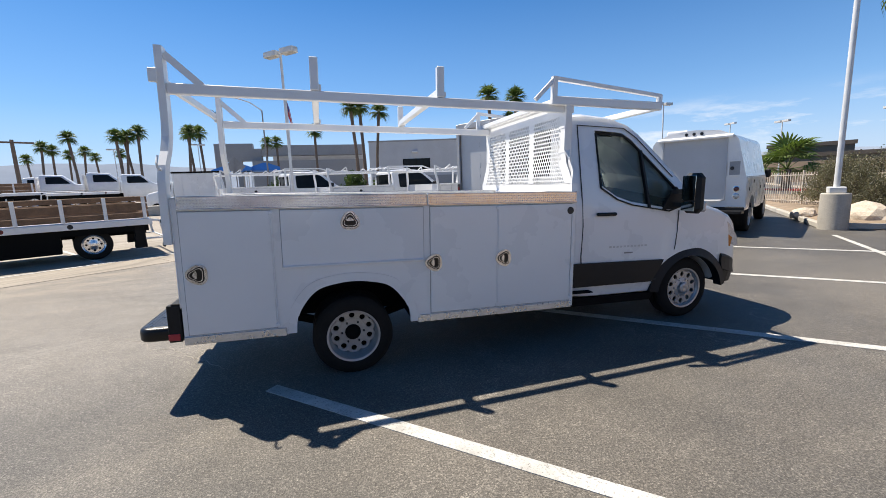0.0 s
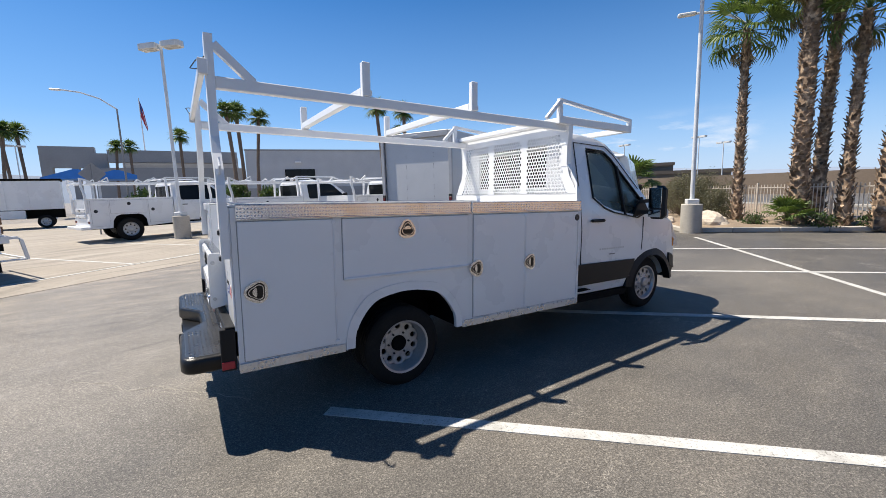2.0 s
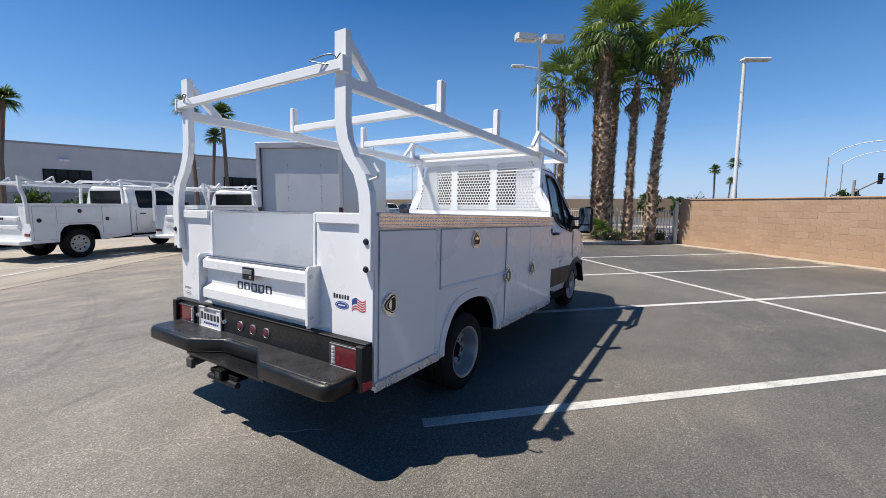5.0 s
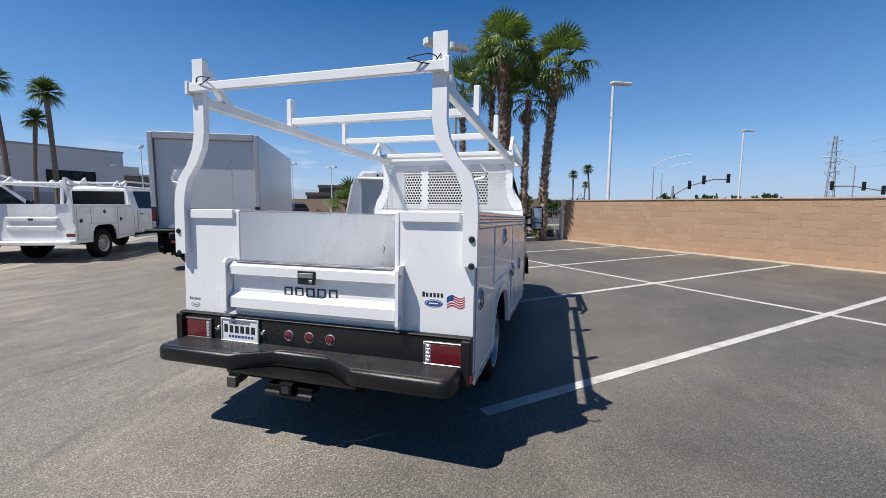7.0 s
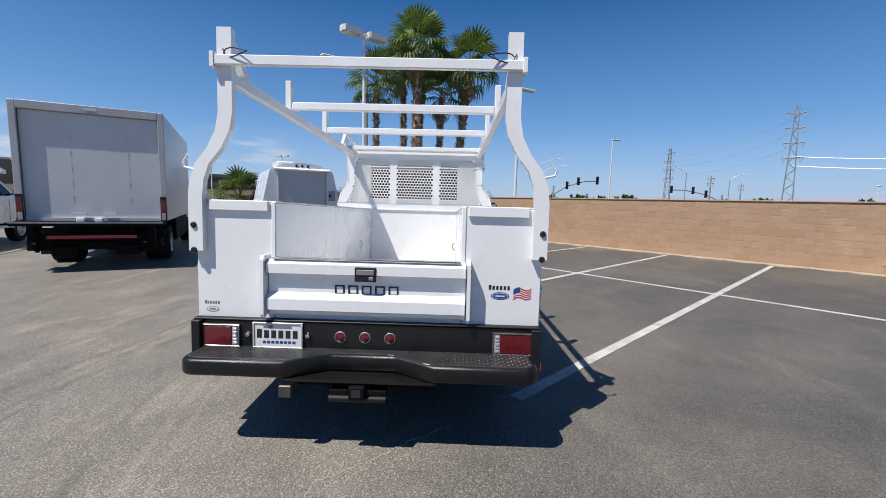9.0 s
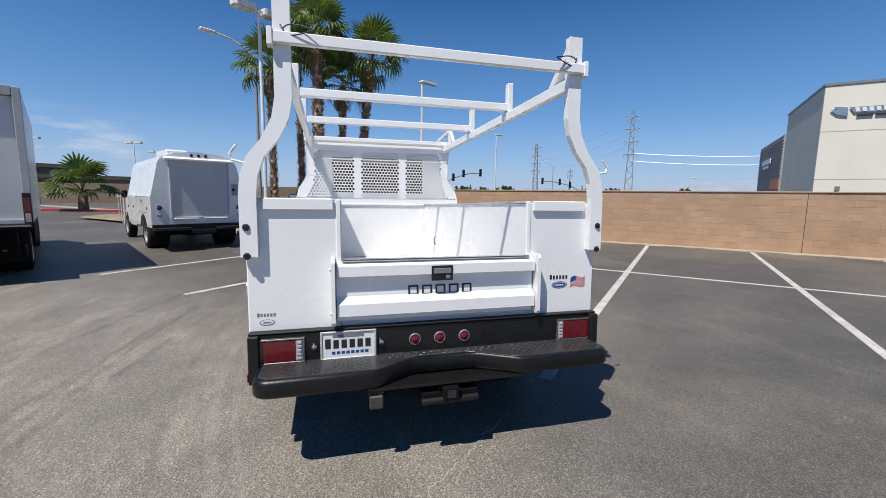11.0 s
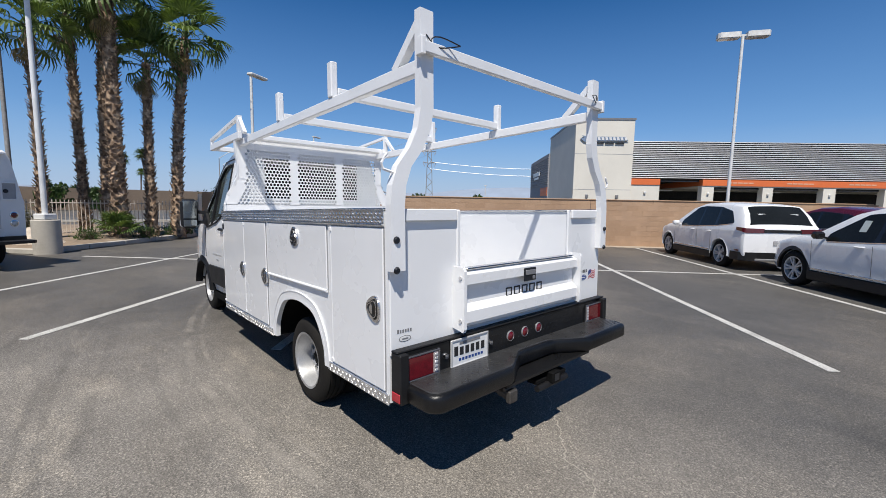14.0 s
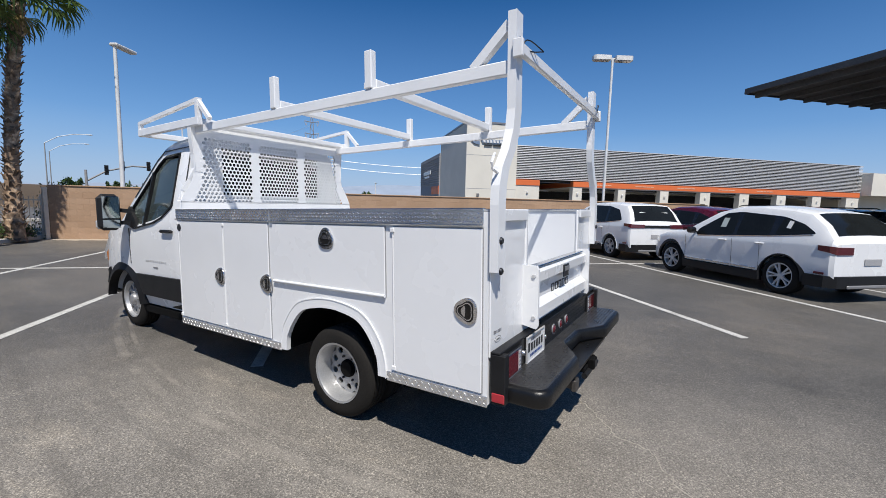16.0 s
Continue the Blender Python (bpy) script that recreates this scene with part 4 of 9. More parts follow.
        g.prism([(p * 0.92, q * 0.92) for p, q in plate], s * 0.006, s * 0.010, m=turn)
        lat = vp("latch", g, M_CHROME, "polished three-lobed latch rosette", d)
        g = Geo().prism([(p * 0.8, q * 0.8) for p, q in rose], s * 0.010, s * 0.0115, m=turn)
        vp("latch_well", g, M_WELL, "dark latch well", d)
        g = Geo()
        ro = [(p * 0.68, q * 0.68) for p, q in rose]
        ri = [(p * 0.6, q * 0.6) for p, q in rose]
        for j in range(36):
            i2 = (j + 1) % 36
            g.prism([ro[j], ro[i2], ri[i2], ri[j]], s * 0.0116, s * 0.0165, m=turn)
        g.prism([(p * 0.42, q * 0.2 - 0.012) for p, q in rose], s * 0.0116, s * 0.0155, m=turn)
        vp("latch_handle", g, M_CHROME, "polished D-shaped handle", d)
    # round filler badge on the front door
    g = Geo().lathe([(0.001, 0.004), (0.03, 0.004), (0.034, 0.0)], 20, Matrix.Translation((1.985, s * (BW + 0.012), 1.355)) @ (Matrix.Rotation(math.pi, 4, "Z") if s < 0 else Matrix.Identity(4)))
    vp("badge", g, M_INK, "small dark round badge")
    # rear face of the box
    g = Geo().box(BX0 - 0.012, BX0 - 0.001, s * (BED + 0.0), s * BW, 0.72, BZ1, 0.004)
    g.box(BX0 - 0.035, BX0 - 0.013, s * (BED + 0.03), s * (BW - 0.09), BZ1 - 0.055, BZ1 + 0.014, 0.006)
    g.box(BX0 - 0.02, BX0, s * (BED - 0.012), s * (BED + 0.02), 0.8, BZ1 + 0.01, 0.006)
    vp("rear_panel", g, M_WHITE)
    # post of the rack at the rear corner, cranked outwards to the box
    yt, yb = 0.895, 1.095
    line = [(2.57, yt), (2.06, yt), (1.95, yt + 0.02), (1.84, yt + 0.075), (1.74, yb - 0.045), (1.64, yb - 0.01), (1.54, yb), (1.19, yb)]
    outl = [(y + 0.045, z) for z, y in line] + [(y - 0.045, z) for z, y in line[::-1]]
    g = Geo().prism([(s * y, z) for y, z in outl], BX0 - 0.062, BX0 - 0.013, "x")
    post = vp("rack_post", g, M_RACK)
    g = Geo()
    for zz in (1.195, 1.355):
        g.lathe([(0.001, 0.012), (0.014, 0.012), (0.02, 0.004), (0.02, 0.0)], 12, Matrix.Translation((BX0 - 0.062, s * (yb + 0.012), zz)) @ Matrix.Rotation(radians(90), 4, "Z"))
        vp("bolt", g, M_BOLT, "dark hex bolt", post)
        g = Geo()
    # little welded hook for tie ropes on the post
    g = Geo().tube([(BX0 - 0.04, s * (yb - 0.01), 1.70), (BX0 - 0.04, s * (yb + 0.075), 1.72), (BX0 - 0.04, s * (yb + 0.085), 1.75), (BX0 - 0.04, s * (yb + 0.05), 1.80)], 0.008, 6)
    vp("tie_hook", g, M_RACK)
    # long rail, brace and front basket
    ry = 0.895
    vp("rack_rail", Geo().box(BX0 - 0.012, 2.12, s * (ry - 0.026), s * (ry + 0.026), 2.25, 2.326, 0.006), M_RACK)
    vp("rack_brace", Geo().bar((BX0 - 0.01, s * ry, 2.52), (-0.985, s * ry, 2.315), 0.05, 0.05), M_RACK)
    vp("rack_leg", Geo().bar((2.065, s * 0.93, 1.52), (2.065, s * 0.91, 2.25), 0.05, 0.05), M_RACK)
    vp("basket_rail", Geo().box(1.86, 3.08, s * (ry + 0.03), s * (ry + 0.078), 2.308, 2.385, 0.006), M_RACK)
    g = Geo().bar((1.885, s * (ry + 0.054), 2.36), (1.885, s * (ry + 0.054), 2.555), 0.045, 0.045)
    g.bar((1.87, s * (ry + 0.054), 2.54), (3.07, s * (ry + 0.054), 2.445), 0.042, 0.032)
    g.bar((3.06, s * (ry + 0.054), 2.36), (3.06, s * (ry + 0.054), 2.455), 0.0395, 0.04)
    g.bar((1.7, s * (ry + 0.054), 2.345), (1.885, s * (ry + 0.054), 2.535), 0.037, 0.035)
    vp("basket_frame", g, M_RACK)
    for px in (-0.2, 0.82):
        g = Geo().box(px - 0.032, px + 0.032, s * (ry - 0.018), s * (ry + 0.034), 2.327, 2.575, 0.006)
        g.box(px + 0.033, px + 0.05, s * (ry - 0.06), s * (ry + 0.02), 2.335, 2.375, 0.003)
        vp("stop_post", g, M_RACK)

for px in (-0.2, 0.82):
    g = Geo().box(px - 0.03, px + 0.03, -0.875, 0.875, 2.335, 2.398, 0.006)
    cb = vp("cross_bar", g, M_RACK)
vp("front_bar", Geo().box(3.03, 3.085, -0.92, 0.92, 2.312, 2.37, 0.006), M_RACK)
vp("front_bar", Geo().box(1.93, 1.98, -0.92, 0.92, 2.335, 2.385, 0.006), M_RACK)
g = Geo().box(BX0 - 0.1, BX0 - 0.063, -0.955, 0.955, 2.334, 2.396, 0.006)
bar = vp("rear_bar", g, M_RACK, "removable white rear bar")
for s in (1, -1):
    ring = []
    for k in range(15):
        a = -0.6 + k * 0.44
        ring.append((BX0 - 0.085 - 0.05 * (1 - math.cos(a)) * 0.5, s * (0.80 + 0.085 * math.cos(a)), 2.405 + 0.042 * math.sin(a) * (0.55 + 0.45 * math.cos(a))))
    g = Geo().tube([(BX0 - 0.064, s * 0.9, 2.44)] + ring + [(BX0 - 0.07, s * 0.9, 2.38)], 0.0036, 6)
    vp("cable_loop", g, M_BOLT, "thin dark safety cable loop", bar)
    vp("bar_bracket", Geo().box(BX0 - 0.106, BX0 - 0.05, s * 0.935, s * 0.965, 2.318, 2.412, 0.004), M_RACK, "", bar)

# bed: floor, front wall, rear sill
vp("bed_floor", Geo().box(BX0 + 0.01, BX1 - 0.03, -BED + 0.001, BED - 0.001, 0.77, 0.80), M_WHITE)
g = Geo().box(BX1 - 0.03, BX1 - 0.002, -BED + 0.001, BED - 0.001, 0.80, BZ1, 0.003)
g.box(BX1 - 0.05, BX1, -BED + 0.002, BED - 0.002, BZ1, BZ1 + 0.02, 0.005)
vp("bed_front", g, M_WHITE)
for s in (1, -1):
    g = Geo().tube([(1.2, s * 0.58, 1.02), (1.2, s * 0.56, 1.05), (1.2, s * 0.56, 1.1), (1.2, s * 0.58, 1.12)], 0.006, 6)
    vp("tie_ring", g, M_BOLT)
vp("rear_sill", Geo().box(BX0 - 0.012, BX0 + 0.02, -BED + 0.002, BED - 0.002, 0.7, 0.80, 0.004), M_WHITE)

# tailgate: cheeks, top rail, two folded ribs and a recessed middle
tg = vp("tailgate", Geo().box(BX0 - 0.05, BX0 - 0.014, -0.635, 0.635, 0.79, 1.15, 0.005), M_WHITE)
g = Geo().prism([(BX0 - 0.05, 1.055), (BX0 - 0.092, 1.065), (BX0 - 0.092, 1.125), (BX0 - 0.05, 1.15)], -0.63, 0.63)
vp("upper_rib", g, M_WHITE, "", tg)
g = Geo().prism([(BX0 - 0.05, 0.815), (BX0 - 0.095, 0.83), (BX0 - 0.095, 0.9), (BX0 - 0.05, 0.94)], -0.63, 0.63)
vp("lower_rib", g, M_WHITE, "", tg)
vp("top_rail", Geo().box(BX0 - 0.075, BX0 - 0.012, -0.6, 0.6, 1.151, 1.163, 0.004), M_POLISH, "polished metal top rail", tg)
for s in (1, -1):
    g = Geo().prism([(BX0 - 0.004, 0.8), (BX0 - 0.105, 0.78), (BX0 - 0.115, 0.80), (BX0 - 0.115, 1.15), (BX0 - 0.1, 1.175), (BX0 - 0.004, 1.175)], s * 0.64, s * 0.662)
    ck = vp("cheek", g, M_WHITE, "", tg)
    for zz in (0.85, 1.11):
        g = Geo().lathe([(0.001, 0.008), (0.012, 0.008), (0.014, 0.0)], 10, Matrix.Translation((BX0 - 0.085, s * 0.662, zz)) @ (Matrix.Rotation(math.pi, 4, "Z") if s < 0 else Matrix.Identity(4)))
        vp("cheek_bolt", g, M_ALU, "", tg)
tl = vp("tailgate_latch", Geo().box(BX0 - 0.1, BX0 - 0.092, -0.068, 0.068, 1.024, 1.117, 0.006), M_BOLT, "black recessed paddle latch", tg)
g = Geo().box(BX0 - 0.106, BX0 - 0.1, -0.056, 0.056, 1.068, 1.102, 0.004).box(BX0 - 0.106, BX0 - 0.1, -0.05, -0.022, 1.036, 1.058, 0.004)
vp("latch_paddle", g, M_GREYINK, "grey paddle", tg)
# maker's name as five plain hollow marks
for k in range(5):
    y, zc = 0.205 - k * 0.0865, 0.962
    g = Geo()
    for z0, z1, ya, yb in ((zc + 0.021, zc + 0.031, y, y - 0.064), (zc - 0.031, zc - 0.021, y, y - 0.064), (zc - 0.021, zc + 0.021, y, y - 0.011), (zc - 0.021, zc + 0.021, y - 0.053, y - 0.064)):
        g.box(BX0 - 0.0535, BX0 - 0.0505, ya, yb, z0, z1)
    vp("maker_mark", g, M_INK, "black hollow mark of maker's name", tg)

# black rear panel with lamps, plate and reflectors
rp = vp("lamp_panel", Geo().box(BX0 - 0.06, BX0 - 0.013, -1.115, 1.115, 0.535, 0.745, 0.006).lozenges((BX0 - 0.06, 0.36, 0.55), (0, -1, 0), (0, 0, 1), 1.14, 0.185, 0.03, 0.024, 0.008, 0.0015), M_TREADBLK, "black tread plate lamp panel")
vp("panel_lip", Geo().box(BX0 - 0.07, BX0 - 0.013, -1.118, 1.118, 0.7455, 0.757, 0.004), M_BLACKPL)
XL = BX0 - 0.06
for s in (1, -1):
    vp("lamp_bezel", Geo().box(XL - 0.008, XL, s * 0.812, s * 1.08, 0.566, 0.722, 0.006), M_BLACKPL, "black lamp bezel")
    for ya, yb, z0, z1 in ((0.816, 1.076, 0.57, 0.581), (0.816, 1.076, 0.707, 0.718), (0.816, 0.827, 0.5812, 0.7068), (1.065, 1.076, 0.5812, 0.7068)):
        vp("lamp_rim", Geo().box(XL - 0.017, XL - 0.0081, s * ya, s * yb, z0, z1, 0.003), M_LAMPRIM, "grey lamp rim")
    tlp = vp("tail_lamp", Geo().box(XL - 0.015, XL - 0.0081, s * 0.866, s * 1.064, 0.582, 0.706, 0.004), M_RED, "dark red tail lamp")
    rv = vp("reverse_lamp", Geo().box(XL - 0.0145, XL - 0.0081, s * 0.8275, s * 0.8655, 0.582, 0.706, 0.004), M_REVERSE, "clear reversing lamp")
    for k in range(5):
        z = 0.591 + k * 0.023
        vp("lens_cell", Geo().box(XL - 0.019, XL - 0.0146, s * 0.834, s * 0.858, z, z + 0.015, 0.003), M_CLEAR, "bright reflector cell", rv)
for y in (0.165, 0.005, -0.157):
    mt = Matrix.Translation((XL, y, 0.655)) @ Matrix.Rotation(radians(90), 4, "Z")
    vp("marker_rim", Geo().lathe([(0.031, 0.0), (0.038, 0.0), (0.037, 0.006), (0.033, 0.009), (0.031, 0.006)], 24, mt), M_GREYINK, "grey marker rim")
    vp("marker_lamp", Geo().lathe([(0.001, 0.016), (0.018, 0.014), (0.031, 0.006)], 24, mt), M_RED, "round red marker lamp")
g = Geo()
pl = vp("plate", Geo().box(XL - 0.012, XL - 0.006, 0.41, 0.725, 0.575, 0.735, 0.004), M_PLATE, "white dealer plate in a bright frame")
for a, b, c, d in ((0.405, 0.73, 0.57, 0.58), (0.405, 0.73, 0.73, 0.74), (0.405, 0.417, 0.58, 0.73), (0.718, 0.73, 0.58, 0.73)):
    vp("plate_frame", Geo().box(XL - 0.018, XL - 0.005, a, b, c, d, 0.002), M_ALU, "", pl)
for k in range(6):   # the dealer's name as six dark bars
    y = 0.703 - k * 0.0465
    vp("plate_bar", Geo().box(XL - 0.0135, XL - 0.0121, y, y - 0.031, 0.638, 0.688 if k else 0.696), M_INK, "dark bar of plate writing", pl)
vp("plate_bar", Geo().box(XL - 0.0135, XL - 0.0121, 0.478, 0.66, 0.703, 0.72), M_GREYINK, "grey bar of plate writing", pl)
for k in range(8):
    y = 0.665 - k * 0.0275
    vp("plate_bar", Geo().box(XL - 0.0135, XL - 0.0121, y, y - 0.019, 0.603, 0.619), M_BLUE, "blue bar of plate writing", pl)
for y in (0.375, 0.765):
    mt = Matrix.Translation((XL, y, 0.655)) @ Matrix.Rotation(radians(90), 4, "Z")
    vp("plate_lamp", Geo().lathe([(0.001, 0.02), (0.014, 0.018), (0.02, 0.0)], 14, mt), M_CHROME, "bright screw lamp")
# decals: dealer name as plain bars, oval badge, waving flag
def decal_words(y0, z0, w, h, n, m_):
    dc = vp("decal", Geo().box(BX0 - 0.0132, BX0 - 0.0122, y0, y0 - w * 0.7 / n, z0, z0 + h * 1.2), m_, "dark bars of dealer name")
    for k in range(1, n):
        y = y0 - w * k / n
        vp("decal_bar", Geo().box(BX0 - 0.0132, BX0 - 0.0122, y, y - w * 0.62 / n, z0, z0 + h), m_, "", dc)


decal_words(-0.785, 0.985, 0.145, 0.026, 6, M_INK)
decal_words(1.075, 0.838, 0.105, 0.018, 6, M_GREYINK)
for yc, zc, ry2, rz, m_ in ((-0.86, 0.945, 0.06, 0.025, M_BLUE), (1.022, 0.803, 0.042, 0.018, M_GREYINK)):
    el = [(yc + ry2 * math.cos(2 * math.pi * k / 28), zc + rz * math.sin(2 * math.pi * k / 28)) for k in range(28)]
    e2 = [(yc + 0.86 * (p - yc), zc + 0.82 * (q - zc)) for p, q in el]
    e3 = [(yc + 0.8 * (p - yc), zc + 0.72 * (q - zc)) for p, q in el]
    o = vp("oval_badge", Geo().prism(el, BX0 - 0.0122, BX0 - 0.013, "x"), m_, "small oval maker's badge")
    vp("badge_ring", Geo().prism(e2, BX0 - 0.0131, BX0 - 0.0136, "x"), M_PLATE, "", o)
    vp("badge_field", Geo().prism(e3, BX0 - 0.0137, BX0 - 0.0142, "x"), m_ if m_ is M_BLUE else M_PLATE, "", o)
    vp("badge_stroke", Geo().box(BX0 - 0.0148, BX0 - 0.0143, yc + ry2 * 0.5, yc - ry2 * 0.5, zc - 0.004, zc + 0.004), M_PLATE if m_ is M_BLUE else M_GREYINK, "", o)


def waved(y0, y1, z0, z1, x0, x1):
    """A strip of the flag that waves gently and rises towards the fly."""
    n = 8
    up = lambda y: 0.012 * math.sin((y + 0.945) * -52) - 0.16 * (y + 0.945)
    ys = [y0 + (y1 - y0) * k / n for k in range(n + 1)]
    return Geo().prism([(y, z0 + up(y)) for y in ys] + [(y, z1 + up(y)) for y in ys[::-1]], x0, x1, "x")


fl = vp("flag_decal", waved(-0.945, -1.06, 0.918, 0.99, BX0 - 0.0122, BX0 - 0.013), M_PLATE, "small waving striped flag sticker")
for k in range(5):
    z = 0.92 + k * 0.0146
    vp("flag_stripe", waved(-0.945 if k < 2 else -0.99, -1.06, z, z + 0.008, BX0 - 0.0131, BX0 - 0.0136), M_REDINK, "", fl)
vp("flag_field", waved(-0.945, -0.989, 0.952, 0.989, BX0 - 0.0131, BX0 - 0.0136), M_BLUE, "", fl)

# step bumper: side wings with a chamfered notch over the hitch
def bumper(e, x_in):
    """Outline of the step bumper in plan, e metres inside its edge."""
    pts = [(x_in, 1.075 - e)]
    for k in range(7):   # round outer corner
        a = radians(90 * k / 6)
        pts.append((-1.43 - (0.09 - e) * math.sin(a), 0.985 + (0.09 - e) * math.cos(a)))
    pts += [(-1.52 + e, 0.46 - e), (-1.505 + e, 0.42 - e), (-1.385 + e, 0.23 - e), (-1.37 + e, 0.19 - e)]
    return pts + [(x, -y) for x, y in pts[::-1]]


def layered(levels):
    """Stacked outlines of the bumper: (inset, height) from below upwards, closed above and below."""
    g = Geo()
    rings = [[(x, y, z) for x, y in bumper(e, BX0 - 0.02)] for e, z in levels]
    n = len(rings[0])
    g.add([p for r in rings for p in r], [[i * n + k, i * n + (k + 1) % n, (i + 1) * n + (k + 1) % n, (i + 1) * n + k] for i in range(len(rings) - 1) for k in range(n)])
    g.f += [list(range(n)), [(len(rings) - 1) * n + k for k in range(n)]]
    return g


bp = vp("step_bumper", layered([(0.03, 0.468), (0.01, 0.474), (0.0, 0.488), (0.0, 0.543), (0.004, 0.557), (0.014, 0.568), (0.03, 0.573)]), M_LINER, "textured black step bumper")
auto_smooth(bp.data, 40)
g = layered([(0.03, 0.5731), (0.036, 0.577)])
for y0, y1, xa in ((0.44, 1.03, -1.475), (-1.03, -0.44, -1.475), (-0.42, 0.42, -1.345)):
    g.lozenges((xa, y0, 0.577), (1, 0, 0), (0, 1, 0), BX0 - 0.075 - xa, y1 - y0, 0.024, 0.022, 0.007, 0.0016)
vp("bumper_tread", g, M_TREADTOP, "black tread plate step", bp)
g = Geo().prism([(-1.25, 0.3), (-1.37, 0.3), (-1.47, 0.47), (-1.5, 0.47), (-1.5, -0.47), (-1.47, -0.47), (-1.37, -0.3), (-1.25, -0.3)], 0.45, 0.4675, "z")
vp("hitch_step", g, M_TREADBLK, "", bp)
g = Geo().box(-1.5, -0.6, -0.035, 0.035, 0.375, 0.435, 0.006)
g.box(-1.53, -1.47, -0.048, 0.048, 0.362, 0.438, 0.006).box(-1.36, -1.3, -0.45, 0.45, 0.37, 0.43, 0.006)
g.box(-1.49, -1.41, -0.17, -0.06, 0.375, 0.405, 0.004).box(-1.49, -1.41, 0.06, 0.17, 0.375, 0.405, 0.004)
vp("hitch_bar", Geo().cyl((-1.49, -0.17, 0.352), (-1.49, 0.17, 0.352), 0.021, n=14), M_BLACKPL, "dark cross bar under the receiver")
hb = vp("tow_hitch", g, M_UNDER, "black square tow receiver")
vp("receiver_mouth", Geo().box(-1.532, -1.5302, -0.026, 0.026, 0.376, 0.424), M_INK, "dark receiver mouth")
g = Geo().box(-1.42, -1.36, 0.405, 0.455, 0.38, 0.46, 0.006).cyl((-1.4, 0.43, 0.4), (-1.5, 0.43, 0.385), 0.036, n=14)
g.box(-1.51, -1.475, 0.392, 0.468, 0.35, 0.425, 0.006).cyl((-1.47, 0.385, 0.43), (-1.47, 0.475, 0.43), 0.012)
vp("trailer_socket", g, M_SOCKET, "dull metal trailer wiring socket")
for s in (1, -1):
    vp("side_reflector", Geo().box(-1.3, -1.225, s * (1.119), s * (1.126), 0.485, 0.535, 0.004), M_REDINK, "red side reflector")
    vp("bumper_end", Geo().box(-1.3, BX0 - 0.013, s * 1.06, s * 1.118, 0.47, 0.745, 0.005), M_BLACKPL)

# perforated cab guard
def guard_half(z):
    pts = [(1.525, 1.095), (1.60, 1.09), (1.70, 1.04), (1.80, 0.975), (1.92, 0.945), (2.05, 0.945), (2.2, 0.96), (2.335, 0.965)]
    for (a, ya), (b, yb) in zip(pts, pts[1:]):
        if z <= b:
            return ya + (yb - ya) * (z - a) / (b - a)
    return pts[-1][1]


GX = 2.02
g = Geo()
pitch, rowh = 0.0403, 0.0374
z = 1.59
rows = 0
while z + rowh < 2.245:
    z0, z1 = z, z + rowh
    lim = min(guard_half(z0), guard_half(z1)) - 0.075
    runs = []
    for c in (0.61, 0.0, -0.61):
        a, b = c - 0.268, c + 0.268
        if c != 0.0:
            if c > 0:
                b = min(lim, 0.88 + 0.1)
            else:
                a = max(-lim, -0.98)
        off = pitch / 2 if rows % 2 else 0
        k0 = math.ceil((a - off) / pitch)
        k1 = math.floor((b - off) / pitch)
        if k1 > k0:
            runs.append((k0 * pitch + off, k1 * pitch + off, k1 - k0))
    runs.sort()
    at0, at1 = -guard_half(z0), -guard_half(z1)
    for a, b, nn in runs:
        g.add([(GX, at0, z0), (GX, a, z0), (GX, a, z1), (GX, at1, z1)], [(0, 1, 2, 3)])
        for k in range(nn):
            ya, yb = a + k * pitch, a + (k + 1) * pitch
            ym, zm = (ya + yb) / 2, (z0 + z1) / 2
            hr = 0.0166
            ho = [(ym + hr * math.cos(math.pi * j / 4 + math.pi / 8), zm + hr * math.sin(math.pi * j / 4 + math.pi / 8)) for j in range(8)]
            sq = [(yb, ym), (ym, yb)]
            oc = [(yb, zm + 0.009), (ym + 0.009, z1), (ym - 0.009, z1), (ya, zm + 0.009), (ya, zm - 0.009), (ym - 0.009, z0), (ym + 0.009, z0), (yb, zm - 0.009)]
            g.add([(GX, p, q) for p, q in oc] + [(GX, p, q) for p, q in ho] + [(GX, yb, z1), (GX, ya, z1), (GX, ya, z0), (GX, yb, z0)],
                  [[j, (j + 1) % 8, 8 + (j + 1) % 8, 8 + j] for j in range(8)] + [(0, 16, 1), (2, 17, 3), (4, 18, 5), (6, 19, 7)])
        at0 = at1 = b
    g.add([(GX, at0, z0), (GX, guard_half(z0), z0), (GX, guard_half(z1), z1), (GX, at1, z1)], [(0, 1, 2, 3)])
    z, rows = z1, rows + 1
g.add([(GX, -guard_half(z), z), (GX, guard_half(z), z), (GX, guard_half(2.335), 2.335), (GX, -guard_half(2.335), 2.335)], [(0, 1, 2, 3)])
g.add([(GX, -1.095, 1.525), (GX, 1.095, 1.525), (GX, guard_half(1.6), 1.6), (GX, -guard_half(1.6), 1.6)], [(0, 1, 2, 3)])
guard = vp("cab_guard", g, M_RACK, "white perforated cab guard panel")
sd = guard.modifiers.new("thickness", "SOLIDIFY")
sd.thickness = 0.004
g = Geo().box(GX - 0.012, GX + 0.05, -0.965, 0.965, 2.336, 2.37, 0.005)
for s in (1, -1):
    zs = [1.525, 1.60, 1.70, 1.80, 1.92, 2.05, 2.2, 2.335]
    g.tube([(GX + 0.02, s * guard_half(q), q) for q in zs], 0, flat=(0.004, 0.03))
vp("guard_flange", g, M_RACK, "", guard)

